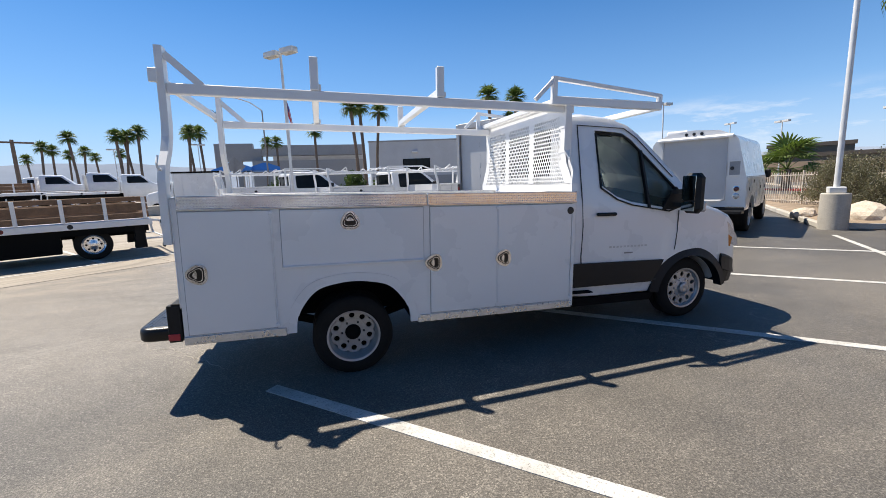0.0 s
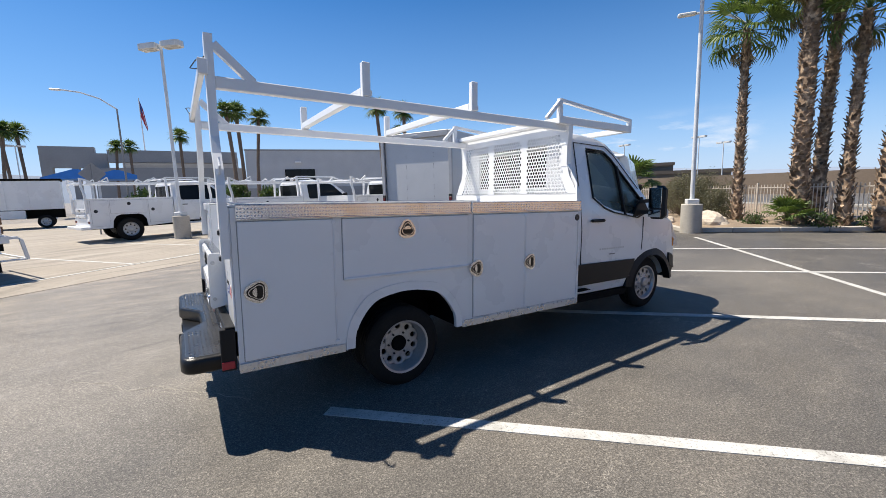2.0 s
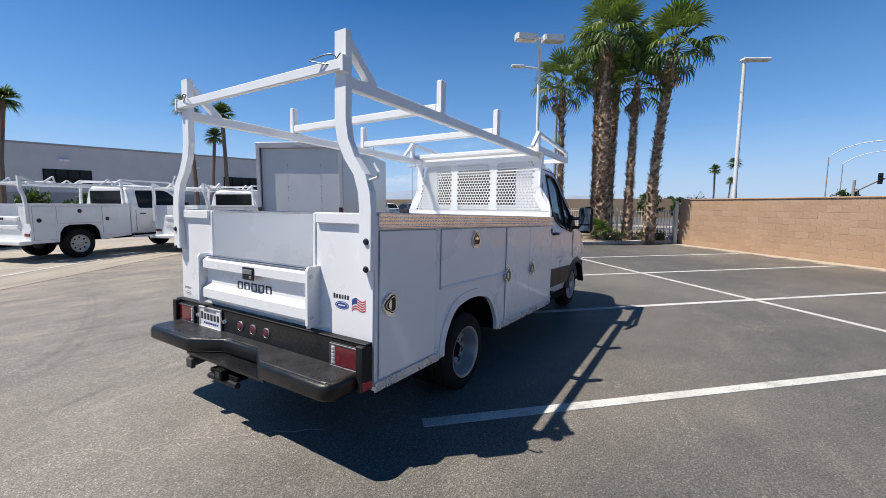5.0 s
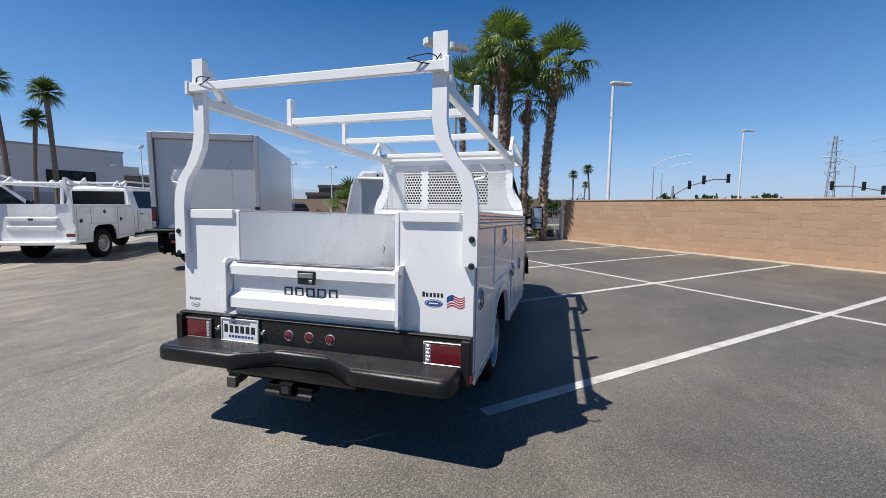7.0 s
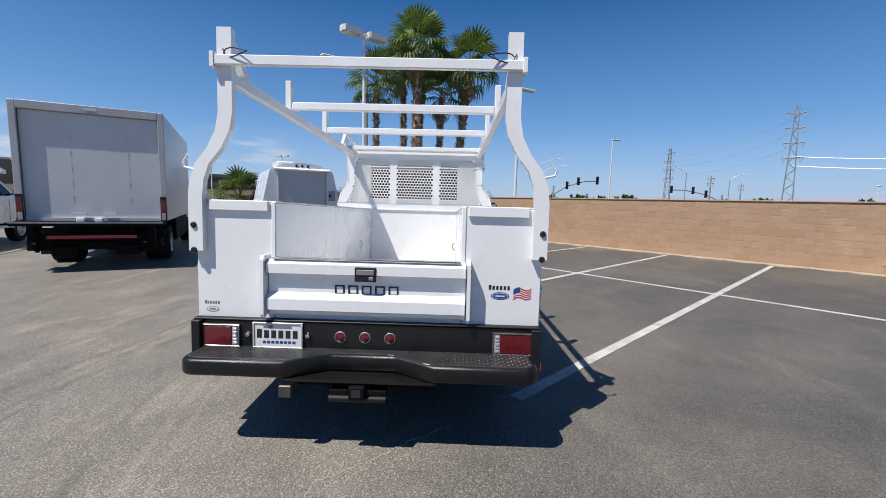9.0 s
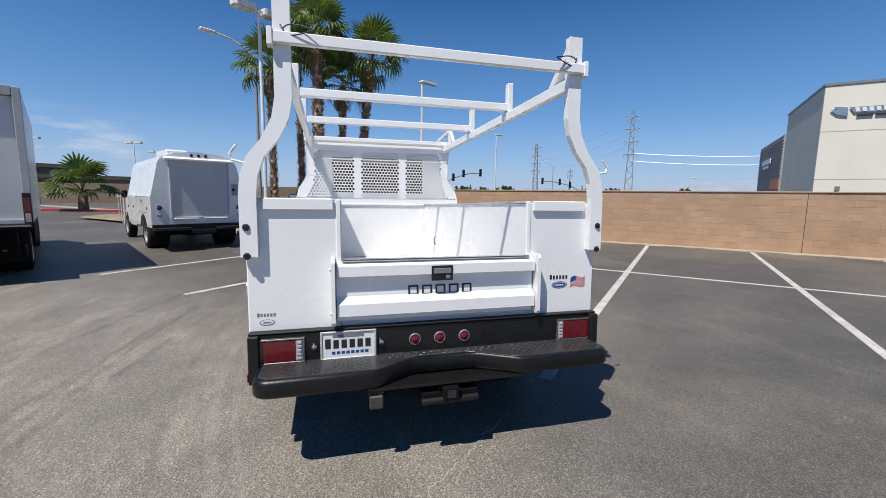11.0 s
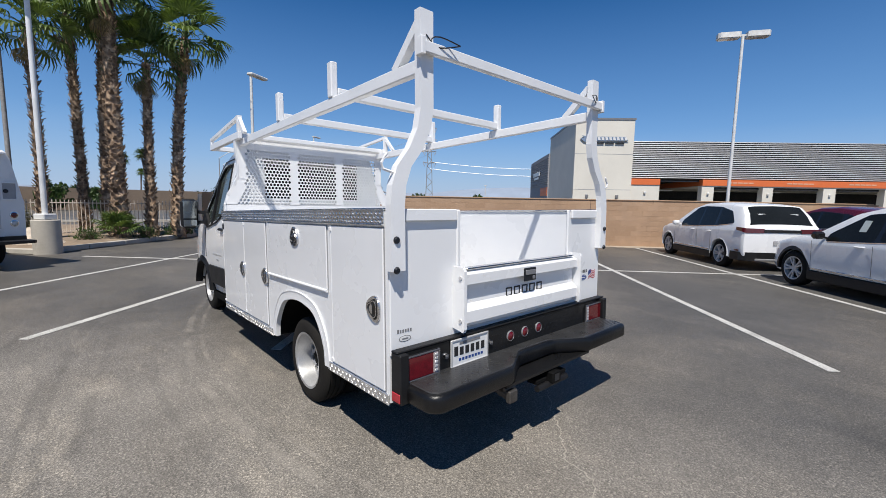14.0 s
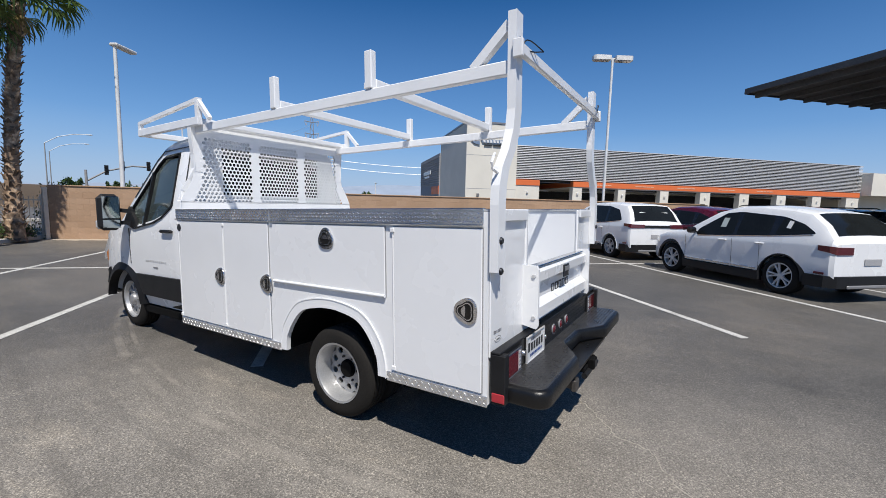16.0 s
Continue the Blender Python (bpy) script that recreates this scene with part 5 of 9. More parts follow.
# cab
CAB_LEAN = 0.20
CAB = [  # x, bottom, belt, top, half width
    (2.075, 0.47, 1.42, 2.235, 0.985), (2.12, 0.47, 1.42, 2.26, 1.01), (2.3, 0.46, 1.40, 2.275, 1.02), (2.6, 0.46, 1.38, 2.255, 1.02), (2.78, 0.46, 1.37, 2.205, 1.02),
    (2.9, 0.46, 1.36, 2.13, 1.02), (3.1, 0.46, 1.34, 1.955, 1.02), (3.3, 0.46, 1.32, 1.76, 1.02), (3.5, 0.46, 1.30, 1.56, 1.018), (3.66, 0.46, 1.28, 1.405, 1.012),
    (3.78, 0.46, 1.27, 1.355, 1.005), (3.95, 0.54, 1.22, 1.315, 0.99), (4.1, 0.52, 1.16, 1.265, 0.962), (4.22, 0.50, 1.08, 1.205, 0.92), (4.32, 0.48, 1.0, 1.12, 0.86), (4.40, 0.47, 0.88, 1.0, 0.78), (4.455, 0.47, 0.70, 0.82, 0.66), (4.47, 0.48, 0.57, 0.66, 0.58)]
cab = vp("cab", loft_body(CAB, CAB_LEAN, 0.06), M_WHITE)
FHX = 3.535
cut(cab, Geo().prism([(FHX + 0.43 * math.cos(a), 0.415 + 0.46 * math.sin(a)) for a in [radians(-15 + k * 210 / 20) for k in range(21)]] + [(FHX - 0.43, 0.2), (FHX + 0.43, 0.2)], -1.3, -0.62, m=RAKE))
cut(cab, Geo().prism([(FHX + 0.43 * math.cos(a), 0.415 + 0.46 * math.sin(a)) for a in [radians(-15 + k * 210 / 20) for k in range(21)]] + [(FHX - 0.43, 0.2), (FHX + 0.43, 0.2)], 0.62, 1.3, m=RAKE))
# the side windows and windscreen are openings; the cabin is hollow
win = [(2.40, 1.555), (2.385, 2.075), (2.70, 2.06), (2.80, 2.0), (3.3, 1.545), (3.36, 1.36), (3.2, 1.315), (2.75, 1.385), (2.58, 1.44)]
cut(cab, Geo().prism([(2.2, 0.75), (2.2, 2.1), (2.62, 2.1), (2.8, 2.03), (3.3, 1.57), (3.3, 0.75)], -0.845, 0.845, m=RAKE))
cut(cab, Geo().prism(win, -1.3, 1.3, m=RAKE))
cut(cab, Geo().box(1.9, 2.3, -0.62, 0.62, 1.58, 2.05))
ws = [(2.86, 2.14), (3.66, 1.43), (4.2, 1.6), (3.4, 2.6)]
cut(cab, Geo().prism(ws, -0.72, 0.72, m=RAKE))
auto_smooth(cab.data, 28)
for s in (1, -1):
    pane = vp("side_window", side_panel(CAB, CAB_LEAN, win, s, -0.012), M_GLASS, "tinted cab door glass", cab)
    pane.visible_shadow = False
    # black surround and division bar
    def yy(x, z):
        r = lerp_table(CAB, x)
        return r[4] - CAB_LEAN * max(0, z - r[2])
    g = Geo().tube([(x, s * (yy(x, z) + 0.003), z) for x, z in win + win[:1]], 0, flat=(0.014, 0.006))
    g.tube([(2.955, s * (yy(2.955, 1.36) + 0.002), 1.35), (2.90, s * (yy(2.9, 1.92) + 0.002), 1.92)], 0, flat=(0.018, 0.012))
    g.prism([(3.12, 1.325), (3.36, 1.35), (3.42, 1.4), (3.28, 1.56), (3.16, 1.42)], s * 1.0, s * 1.03)
    vp("window_frame", g, M_BLACKPL, "black window surround", cab)
    # shut lines
    g = Geo()
    for line in ([(2.19, 2.15), (2.185, 1.5), (2.2, 1.2), (2.185, 0.9), (2.21, 0.62)], [(3.33, 1.32), (3.325, 1.1), (3.3, 0.92)], [(2.21, 0.615), (3.1, 0.615)], [(2.19, 2.15), (2.72, 2.135), (2.86, 2.05), (3.28, 1.66)]):
        g.tube([(x, s * (yy(x, z) + 0.003 + (0.012 if 0.7 < z < 1.1 else 0.004)), z) for x, z in line], 0, flat=(0.0045, 0.003))
    vp("shut_line", g, M_LINE, "", cab)
    # dark lower band, wheel flare, sill
    vp("side_moulding", Geo().prism([(2.075, 0.6), (3.02, 0.6), (3.12, 0.74), (3.16, 0.82), (2.075, 0.832)], s * 1.026, s * 1.05), M_BLACKPL, "black plastic side moulding")
    vp("wheel_flare", arch_ring(FHX, 0.415, 0.425, 0.51, s * 0.96, s * 1.052, 10, 172), M_BLACKPL, "black wheel arch flare")
    vp("sill", Geo().prism([(2.06, 0.40), (3.05, 0.40), (3.09, 0.47), (2.06, 0.475)], s * 0.9, s * 1.012), M_UNDER)
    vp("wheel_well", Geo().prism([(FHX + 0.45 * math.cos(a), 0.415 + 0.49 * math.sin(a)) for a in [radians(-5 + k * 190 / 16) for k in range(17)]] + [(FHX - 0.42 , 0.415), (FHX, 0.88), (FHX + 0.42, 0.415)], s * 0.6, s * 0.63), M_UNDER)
    # handle, name bars, mirror
    h = vp("door_handle", Geo().box(2.335, 2.56, s * 1.022, s * 1.06, 1.285, 1.318, 0.012), M_BLACKPL, "black door handle", cab)
    for k in range(12):
        x = 2.5 + k * 0.042
        vp("name_bar", Geo().box(x, x + 0.026, s * 1.033, s * 1.0345, 0.968, 0.986), M_ALU, "", cab) if k % 12 < 11 else None
    vp("name_bar", Geo().box(2.68, 2.78, s * 1.033, s * 1.0345, 0.905, 0.918), M_GREYINK, "", cab)
    mi = vp("wing_mirror", Geo().box(3.24, 3.37, s * 1.11, s * 1.31, 1.30, 1.69, 0.045), M_BLACKPL, "tall black towing mirror")
    vp("mirror_glass", Geo().box(3.232, 3.239, s * 1.135, s * 1.29, 1.43, 1.665, 0.003).box(3.232, 3.239, s * 1.135, s * 1.29, 1.325, 1.415, 0.003), M_MIRROR, "mirror glass", mi)
    vp("mirror_lamp", Geo().box(3.32, 3.376, s * 1.15, s * 1.314, 1.315, 1.42, 0.02), M_CLEAR, "clear mirror lamp", mi)
    g = Geo().tube([(3.26, s * 1.0, 1.38), (3.31, s * 1.13, 1.38)], 0, flat=(0.02, 0.022))
    g.tube([(3.24, s * 0.99, 1.5), (3.31, s * 1.13, 1.52)], 0, flat=(0.02, 0.022))
    vp("mirror_arm", g, M_BLACKPL, "", mi)
    # headlamp, bumper corner
    g = Geo().prism([(3.88, 1.13), (4.12, 0.93), (4.25, 0.9), (4.22, 1.02), (4.1, 1.16), (3.92, 1.25)], s * 0.965, s * 0.82)
    hl = vp("headlamp", g, M_CLEAR, "clear wraparound headlamp", cab)
    vp("indicator", Geo().prism([(4.06, 0.92), (4.14, 0.9), (4.16, 1.0), (4.09, 1.04)], s * 0.966, s * 0.96), M_AMBER, "amber indicator", cab)
fbt = [(3.97, 0.53, 0.8, 0.84, 1.02), (4.05, 0.50, 0.79, 0.83, 1.0), (4.15, 0.475, 0.76, 0.80, 0.97), (4.24, 0.46, 0.73, 0.77, 0.93), (4.34, 0.45, 0.7, 0.745, 0.86), (4.42, 0.45, 0.64, 0.70, 0.75), (4.48, 0.46, 0.56, 0.62, 0.6)]
vp("front_bumper", loft_body(fbt, 0.1, 0.06), M_BLACKPL, "black front bumper")
pane = vp("windscreen", top_panel(CAB, CAB_LEAN, 2.86, 3.66, 0.90, 0.93, -0.004), M_GLASS, "raked windscreen", cab)
pane.visible_shadow = False
vp("rear_window", Geo().box(2.09, 2.098, -0.62, 0.62, 1.58, 2.05), M_DARKGL, "dark cab rear window", cab).visible_shadow = False
# what can be seen in the cab: dark lining, seats, dashboard, wheel
vp("back_lining", Geo().box(2.203, 2.215, -0.843, 0.843, 0.766, 1.579), M_SEAT, "dark cabin lining", cab)
vp("roof_lining", Geo().box(2.203, 2.6, -0.843, 0.843, 2.051, 2.098), M_SEAT, "dark cabin lining", cab)
vp("cab_floor", Geo().box(2.203, 3.29, -0.843, 0.843, 0.752, 0.765), M_SEAT, "dark cabin floor", cab)
for s in (1, -1):
    vp("door_card", Geo().box(2.216, 3.28, s * 0.83, s * 0.843, 0.766, 1.34), M_SEAT, "dark door lining", cab)
for s in (1, -1):
    st = vp("seat", Geo().box(2.35, 2.85, s * 0.22, s * 0.72, 0.9, 1.12, 0.06).box(2.28, 2.45, s * 0.22, s * 0.72, 1.05, 1.68, 0.06).box(2.29, 2.41, s * 0.34, s * 0.6, 1.7, 1.9, 0.05), M_SEAT, "dark cloth seat")
vp("dashboard", Geo().prism([(3.0, 1.1), (3.1, 1.36), (3.3, 1.42), (3.31, 1.0)], -0.88, 0.88), M_BLACKPL, "black dashboard")
g = Geo().tube([(3.0 + 0.06 * math.sin(a), 0.45 + 0.19 * math.cos(a), 1.33 + 0.18 * math.sin(a)) for a in [k * math.pi / 10 for k in range(21)]], 0.015, 8)
vp("steering_wheel", g, M_BLACKPL, "black steering wheel")

# chassis
for s in (1, -1):
    vp("frame_rail", Geo().box(-1.15, 3.9, s * 0.36, s * 0.43, 0.47, 0.63), M_UNDER)
    vp("leaf_spring", Geo().tube([(-0.75, s * 0.52, 0.5), (-0.3, s * 0.52, 0.36), (0, s * 0.52, 0.33), (0.3, s * 0.52, 0.36), (0.75, s * 0.52, 0.5)], 0, flat=(0.035, 0.03)), M_UNDER)
# sheets added under the body to keep sun streaks out of its shadow
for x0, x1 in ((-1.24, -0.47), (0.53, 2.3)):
    vp("under_tray", Geo().box(x0, x1, -1.085, 1.085, 0.548, 0.556), M_UNDER, "added black sheet that stops sunlight leaking through the body")
vp("fuel_tank", Geo().box(0.9, 2.3, -0.3, 0.3, 0.36, 0.6, 0.05), M_UNDER)
part("rear_axle", Geo().cyl((0, -0.8, 0.35), (0, 0.8, 0.35), 0.055).cyl((-0.14, 0, 0.35), (0.14, 0, 0.35), 0.15), M_UNDER, van)
part("drive_shaft", Geo().cyl((0.1, 0, 0.38), (3.0, 0, 0.5), 0.045), M_UNDER, van)


def steel_wheel(x, s, y_face, dish, rear):
    """A van wheel; rear: deep dish with round holes, front: domed disc."""
    m = pose(x, s * y_face, 0.358, 0, 0, 0 if s > 0 else 180)
    rim = 0.207
    wh = part("wheel", Geo().lathe([(rim + 0.012, 0.004), (rim - 0.004, 0.0), (rim - 0.012, -0.02), (rim - 0.022, -dish - 0.002), (rim - 0.03, -0.17)], 40), M_STEEL, van, "painted silver steel wheel")
    wh.matrix_local = m
    part("tyre", tyre_geo(0.329, 0.195, rim), M_RUBBER, wh, "black rubber tyre")
    n, hr = (10, 0.0245) if rear else (10, 0.0225)
    part("wheel_disc", holed_disc(0.066 if rear else 0.1, 0.145 if rear else 0.15, rim - 0.02, n, hr, -dish, aspect=1.0 if rear else 1.3).mesh("wheel_disc", True), M_STEEL, wh, "steel disc with round holes")
    if rear:
        g = Geo().lathe([(0.001, -dish + 0.03), (0.056, -dish + 0.03), (0.064, -dish + 0.02), (0.067, -dish - 0.002)], 24)
    else:
        g = Geo().lathe([(0.001, -dish + 0.04), (0.02, -dish + 0.045), (0.046, -dish + 0.045), (0.058, -dish + 0.036), (0.064, -dish + 0.012), (0.104, -dish + 0.001)], 24)
    part("hub", g, M_UNDER if rear else M_STEEL, wh, "dark hub" if rear else "bright hub cap")
    for k in range(6):
        a = 2 * math.pi * k / 6
        g = Geo().cyl((0.092 * math.cos(a), -dish, 0.092 * math.sin(a)), (0.092 * math.cos(a), -dish + 0.018, 0.092 * math.sin(a)), 0.010, 0.008, 6)
        part("lug_nut", g, M_CHROME if not rear else M_BOLT, wh)
    if rear:
        part("hub_flange", Geo().lathe([(0.056, -dish + 0.003), (0.118, -dish + 0.003), (0.121, -dish - 0.004)], 28), M_STEEL, wh)
    part("brake_drum", Geo().lathe([(0.001, -dish - 0.05), (0.16, -dish - 0.05), (0.16, -dish - 0.12)], 24), M_UNDER, wh)


for s in (1, -1):
    steel_wheel(FHX + 0.01, s, 0.955, 0.03, False)
    steel_wheel(0.01, s, 1.065, 0.115, True)
    inner = part("inner_tyre", tyre_geo(0.329, 0.195, 0.215), M_RUBBER, van, "black inner twin tyre")
    inner.matrix_local = pose(0.01, s * 0.835, 0.358, 0, 0, 0 if s > 0 else 180)


# ---- other vehicles ----
def plain_wheel(parent, x, y, side, r=0.4, rim=0.24, w=0.26, mat_rim=None):
    wh = part("wheel", Geo().lathe([(0.001, -0.03), (0.06, -0.025), (0.1, -0.05), (rim - 0.03, -0.04), (rim - 0.012, -0.01), (rim + 0.008, 0.0), (rim + 0.008, -0.02)], 28), mat_rim or M_STEEL, parent, "silver wheel")
    wh.matrix_local = pose(x, y, r, 0, 0, 0 if side > 0 else 180)
    part("tyre", tyre_geo(r, w, rim), M_RUBBER, wh, "black rubber tyre")
    for k in range(8):
        a = 2 * math.pi * k / 8
        c, s = math.cos(a) * 0.155, math.sin(a) * 0.155
        part("wheel_hole", Geo().lathe([(0.001, -0.036), (0.026, -0.036)], 8, Matrix.Translation((c, 0, s))), M_UNDER, wh)
    return wh


# white pickup with a utility body and ladder rack; its origin is under the rear axle
PK = [(1.36, 0.55, 1.28, 1.88, 0.98), (1.42, 0.55, 1.28, 1.95, 1.0), (1.9, 0.55, 1.27, 1.985, 1.0), (2.5, 0.55, 1.26, 1.97, 1.0), (2.8, 0.55, 1.26, 1.88, 1.0), (3.1, 0.55, 1.25, 1.66, 1.0), (3.4, 0.55, 1.22, 1.39, 1.0),
      (3.55, 0.55, 1.2, 1.31, 1.0), (4.2, 0.52, 1.16, 1.26, 0.99), (4.5, 0.5, 1.08, 1.18, 0.96), (4.62, 0.48, 0.9, 1.0, 0.9)]


def service_truck(rack=True):
    t = thing("service_truck", "white pickup with a utility body and white ladder rack", "truck", group="parked service trucks")
    for s in (1, -1):
        arch = [(-0.5, 0.46), (-0.47, 0.7), (-0.38, 0.84), (-0.25, 0.89), (0.25, 0.89), (0.38, 0.84), (0.47, 0.7), (0.5, 0.46)]
        g = Geo().prism([(-1.25, 0.46)] + arch + [(1.33, 0.52), (1.33, 1.4), (-1.25, 1.4)], s * 0.99, s * 0.95)
        g.box(-1.24, 1.32, s * 0.55, s * 0.95, 1.0, 1.4).box(-1.25, -1.2, s * 0.6, s * 0.95, 0.46, 1.4)
        part("side_box", g, M_WHITE, t)
        part("box_lid", Geo().box(-1.26, 1.34, s * 0.53, s * 1.0, 1.401, 1.43, 0.01), M_RACK, t)
        for a, b, z0, z1 in ((-1.2, -0.56, 0.54, 1.36), (-0.52, 0.52, 0.93, 1.36), (0.56, 1.29, 0.57, 1.36)):
            part("door_seal", Geo().box(a - 0.005, b + 0.005, s * 0.9905, s * 0.993, z0 - 0.005, z1 + 0.005), M_GAP, t)
            d = part("door", Geo().box(a, b, s * 0.993, s * 1.004, z0, z1, 0.004), M_WHITE, t)
            part("latch", Geo().lathe([(0.001, 0.01), (0.05, 0.01), (0.055, 0.0)], 12, Matrix.Translation((a + 0.12 if b - a < 0.9 else 0, s * 1.004, 1.02 if b - a < 0.9 else 1.24)) @ (Matrix.Rotation(math.pi, 4, "Z") if s < 0 else Matrix.Identity(4))), M_BOLT, d)
        part("wheel_housing", Geo().prism(arch, s * 0.7, s * 0.66).prism(arch + [(0.52, 0.46), (0.49, 0.71), (0.39, 0.86), (0.26, 0.91), (-0.26, 0.91), (-0.39, 0.86), (-0.49, 0.71), (-0.52, 0.46)], s * 0.95, s * 0.68), M_UNDER, t)
        part("tail_lamp", Geo().box(-1.275, -1.262, s * 0.76, s * 0.96, 0.63, 0.71, 0.01), M_RED, t, "red tail lamp")
        plain_wheel(t, 0, s * 0.93, s, 0.385, 0.225, 0.24)
        plain_wheel(t, 3.6, s * 0.96, s, 0.385, 0.225, 0.24)
        part("side_window", side_panel(PK, 0.30, [(1.6, 1.31), (1.62, 1.83), (2.55, 1.86), (2.72, 1.80), (3.18, 1.38), (3.1, 1.3)], s), M_DARKGL, t, "dark cab glass")
        part("running_board", Geo().box(1.4, 3.05, s * 0.9, s * 1.06, 0.44, 0.5, 0.015), M_RACK, t)
        part("mirror", Geo().box(3.0, 3.12, s * 1.1, s * 1.32, 1.25, 1.5, 0.04).bar((3.06, s * 0.98, 1.34), (3.06, s * 1.12, 1.36), 0.04, 0.04), M_BLACKPL, t, "black mirror")
        part("door_handle", Geo().box(1.62, 1.8, s * 1.0, s * 1.03, 1.13, 1.16, 0.01), M_BLACKPL, t)
        part("door_line", Geo().tube([(2.98, s * 1.012, 1.22), (2.96, s * 1.014, 0.62)], 0, flat=(0.006, 0.004)).tube([(1.5, s * 1.012, 1.25), (1.5, s * 1.014, 0.62)], 0, flat=(0.006, 0.004)), M_GAP, t)
        part("headlamp", Geo().box(4.5, 4.6, s * 0.6, s * 0.9, 0.85, 1.05, 0.03), M_CLEAR, t, "clear headlamp")
        part("wheel_arch", arch_ring(3.6, 0.42, 0.46, 0.5, s * 0.95, s * 1.02, 0, 180), M_WHITE, t)
        if rack:
            r = part("rack_rail", Geo().box(-1.2, 3.2, s * 0.86, s * 0.91, 1.9, 1.95, 0.006), M_RACK, t)
            part("rack_post", Geo().tube([(-1.29, s * 0.95, 0.95), (-1.29, s * 0.95, 1.42), (-1.3, s * 0.93, 1.6), (-1.34, s * 0.89, 1.8), (-1.34, s * 0.885, 2.08)], 0, flat=(0.032, 0.032)), M_RACK, t)
            part("rack_brace", Geo().bar((-1.32, s * 0.885, 2.06), (-1.05, s * 0.885, 1.94), 0.04, 0.05), M_RACK, t)
            part("rack_post", Geo().bar((1.2, s * 0.93, 1.43), (1.2, s * 0.885, 2.1), 0.06, 0.06), M_RACK, t)
            part("upper_rail", Geo().tube([(0.95, s * 0.885, 1.95), (1.2, s * 0.885, 2.11), (2.7, s * 0.885, 2.11), (3.15, s * 0.885, 1.97)], 0, flat=(0.024, 0.024)), M_RACK, t)
            for x in (-0.65, 0.85):
                part("rack_stop", Geo().bar((x - 0.22, s * 0.885, 1.94), (x, s * 0.885, 2.1), 0.035, 0.035).bar((x + 0.22, s * 0.885, 1.94), (x, s * 0.885, 2.1), 0.035, 0.035), M_RACK, t)
            part("rack_post", Geo().bar((3.1, s * 0.885, 1.92), (3.17, s * 0.885, 2.0), 0.05, 0.05), M_RACK, t)
    if rack:
        for x, z in ((-1.34, 1.9), (-0.65, 1.951), (1.2, 2.04), (3.1, 1.951)):
            part("cross_bar", Geo().box(x - 0.025, x + 0.025, -0.86, 0.86, z, z + 0.045, 0.005), M_RACK, t)
    cabp = part("cab", loft_body(PK, 0.30), M_WHITE, t)
    for s in (1, -1):
        cut(cabp, Geo().prism([(3.6 + 0.46 * math.cos(a), 0.42 + 0.46 * math.sin(a)) for a in [radians(-10 + k * 200 / 16) for k in range(17)]] + [(3.1, 0.2), (4.1, 0.2)], s * 0.66, s * 1.3))
    auto_smooth(cabp.data, 28)
    part("windscreen", top_panel(PK, 0.30, 2.75, 3.42, 0.95, 0.95), M_DARKGL, t, "dark windscreen")
    part("rear_window", Geo().box(1.345, 1.355, -0.74, 0.74, 1.4, 1.82, 0.003), M_DARKGL, t, "dark rear window")
    part("bed", Geo().box(-1.2, 1.3, -0.56, 0.56, 0.86, 0.9).box(1.25, 1.3, -0.56, 0.56, 0.9, 1.4), M_RACK, t)
    tg = part("tailgate", Geo().box(-1.27, -1.22, -0.6, 0.6, 0.78, 1.12, 0.01).box(-1.3, -1.27, -0.58, 0.58, 1.02, 1.1, 0.008).box(-1.3, -1.27, -0.58, 0.58, 0.82, 0.9, 0.008), M_WHITE, t)
    part("tailgate_latch", Geo().box(-1.31, -1.3, -0.06, 0.06, 1.03, 1.09, 0.004), M_BOLT, tg, "black latch")
    part("step_bumper", Geo().box(-1.5, -1.25, -1.0, 1.0, 0.44, 0.54, 0.02), M_RACK, t, "white step bumper")
    part("lamp_panel", Geo().box(-1.262, -1.245, -0.97, 0.97, 0.54, 0.78), M_RACK, t)
    part("front_bumper", Geo().box(4.58, 4.75, -0.95, 0.95, 0.45, 0.7, 0.05), M_CHROME, t, "bright front bumper")
    part("chassis", Geo().box(-1.2, 4.5, -0.45, 0.45, 0.42, 0.58).cyl((0, -0.8, 0.4), (0, 0.8, 0.4), 0.06), M_UNDER, t)
    # short rear overhang
    for ob in t.children_recursive:
        if ob.type == "MESH" and not ob.name.startswith(("wheel", "tyre")) or ob.name.startswith("wheel_housing"):
            for v in ob.data.vertices:
                if v.co.x < -0.6:
                    v.co.x += 0.18
    return t


st = service_truck()


BIG = Matrix.Diagonal((1.07, 1.02, 1.07, 1))
st.matrix_world = pose(4.8, 12.1, 0, 0, 0, 24.0) @ BIG
for tx, ty, hd, k in ((1.12, 13.5, 17, 0.96), (-3.42, 17.8, 20, 1.04)):
    copy_thing(st, pose(tx, ty, 0, 0, 0, hd) @ BIG @ Matrix.Scale(k, 4))
plain = service_truck(False)
tagged(plain, "white pickup with a closed utility body and no rack")
HIGH = Matrix.Diagonal((1.25, 1.2, 1.4, 1))
plain.matrix_world = pose(-10.45, 30.0, 0.7, 0, 0, 20) @ pose(-12.0, 18.6, 0) @ HIGH



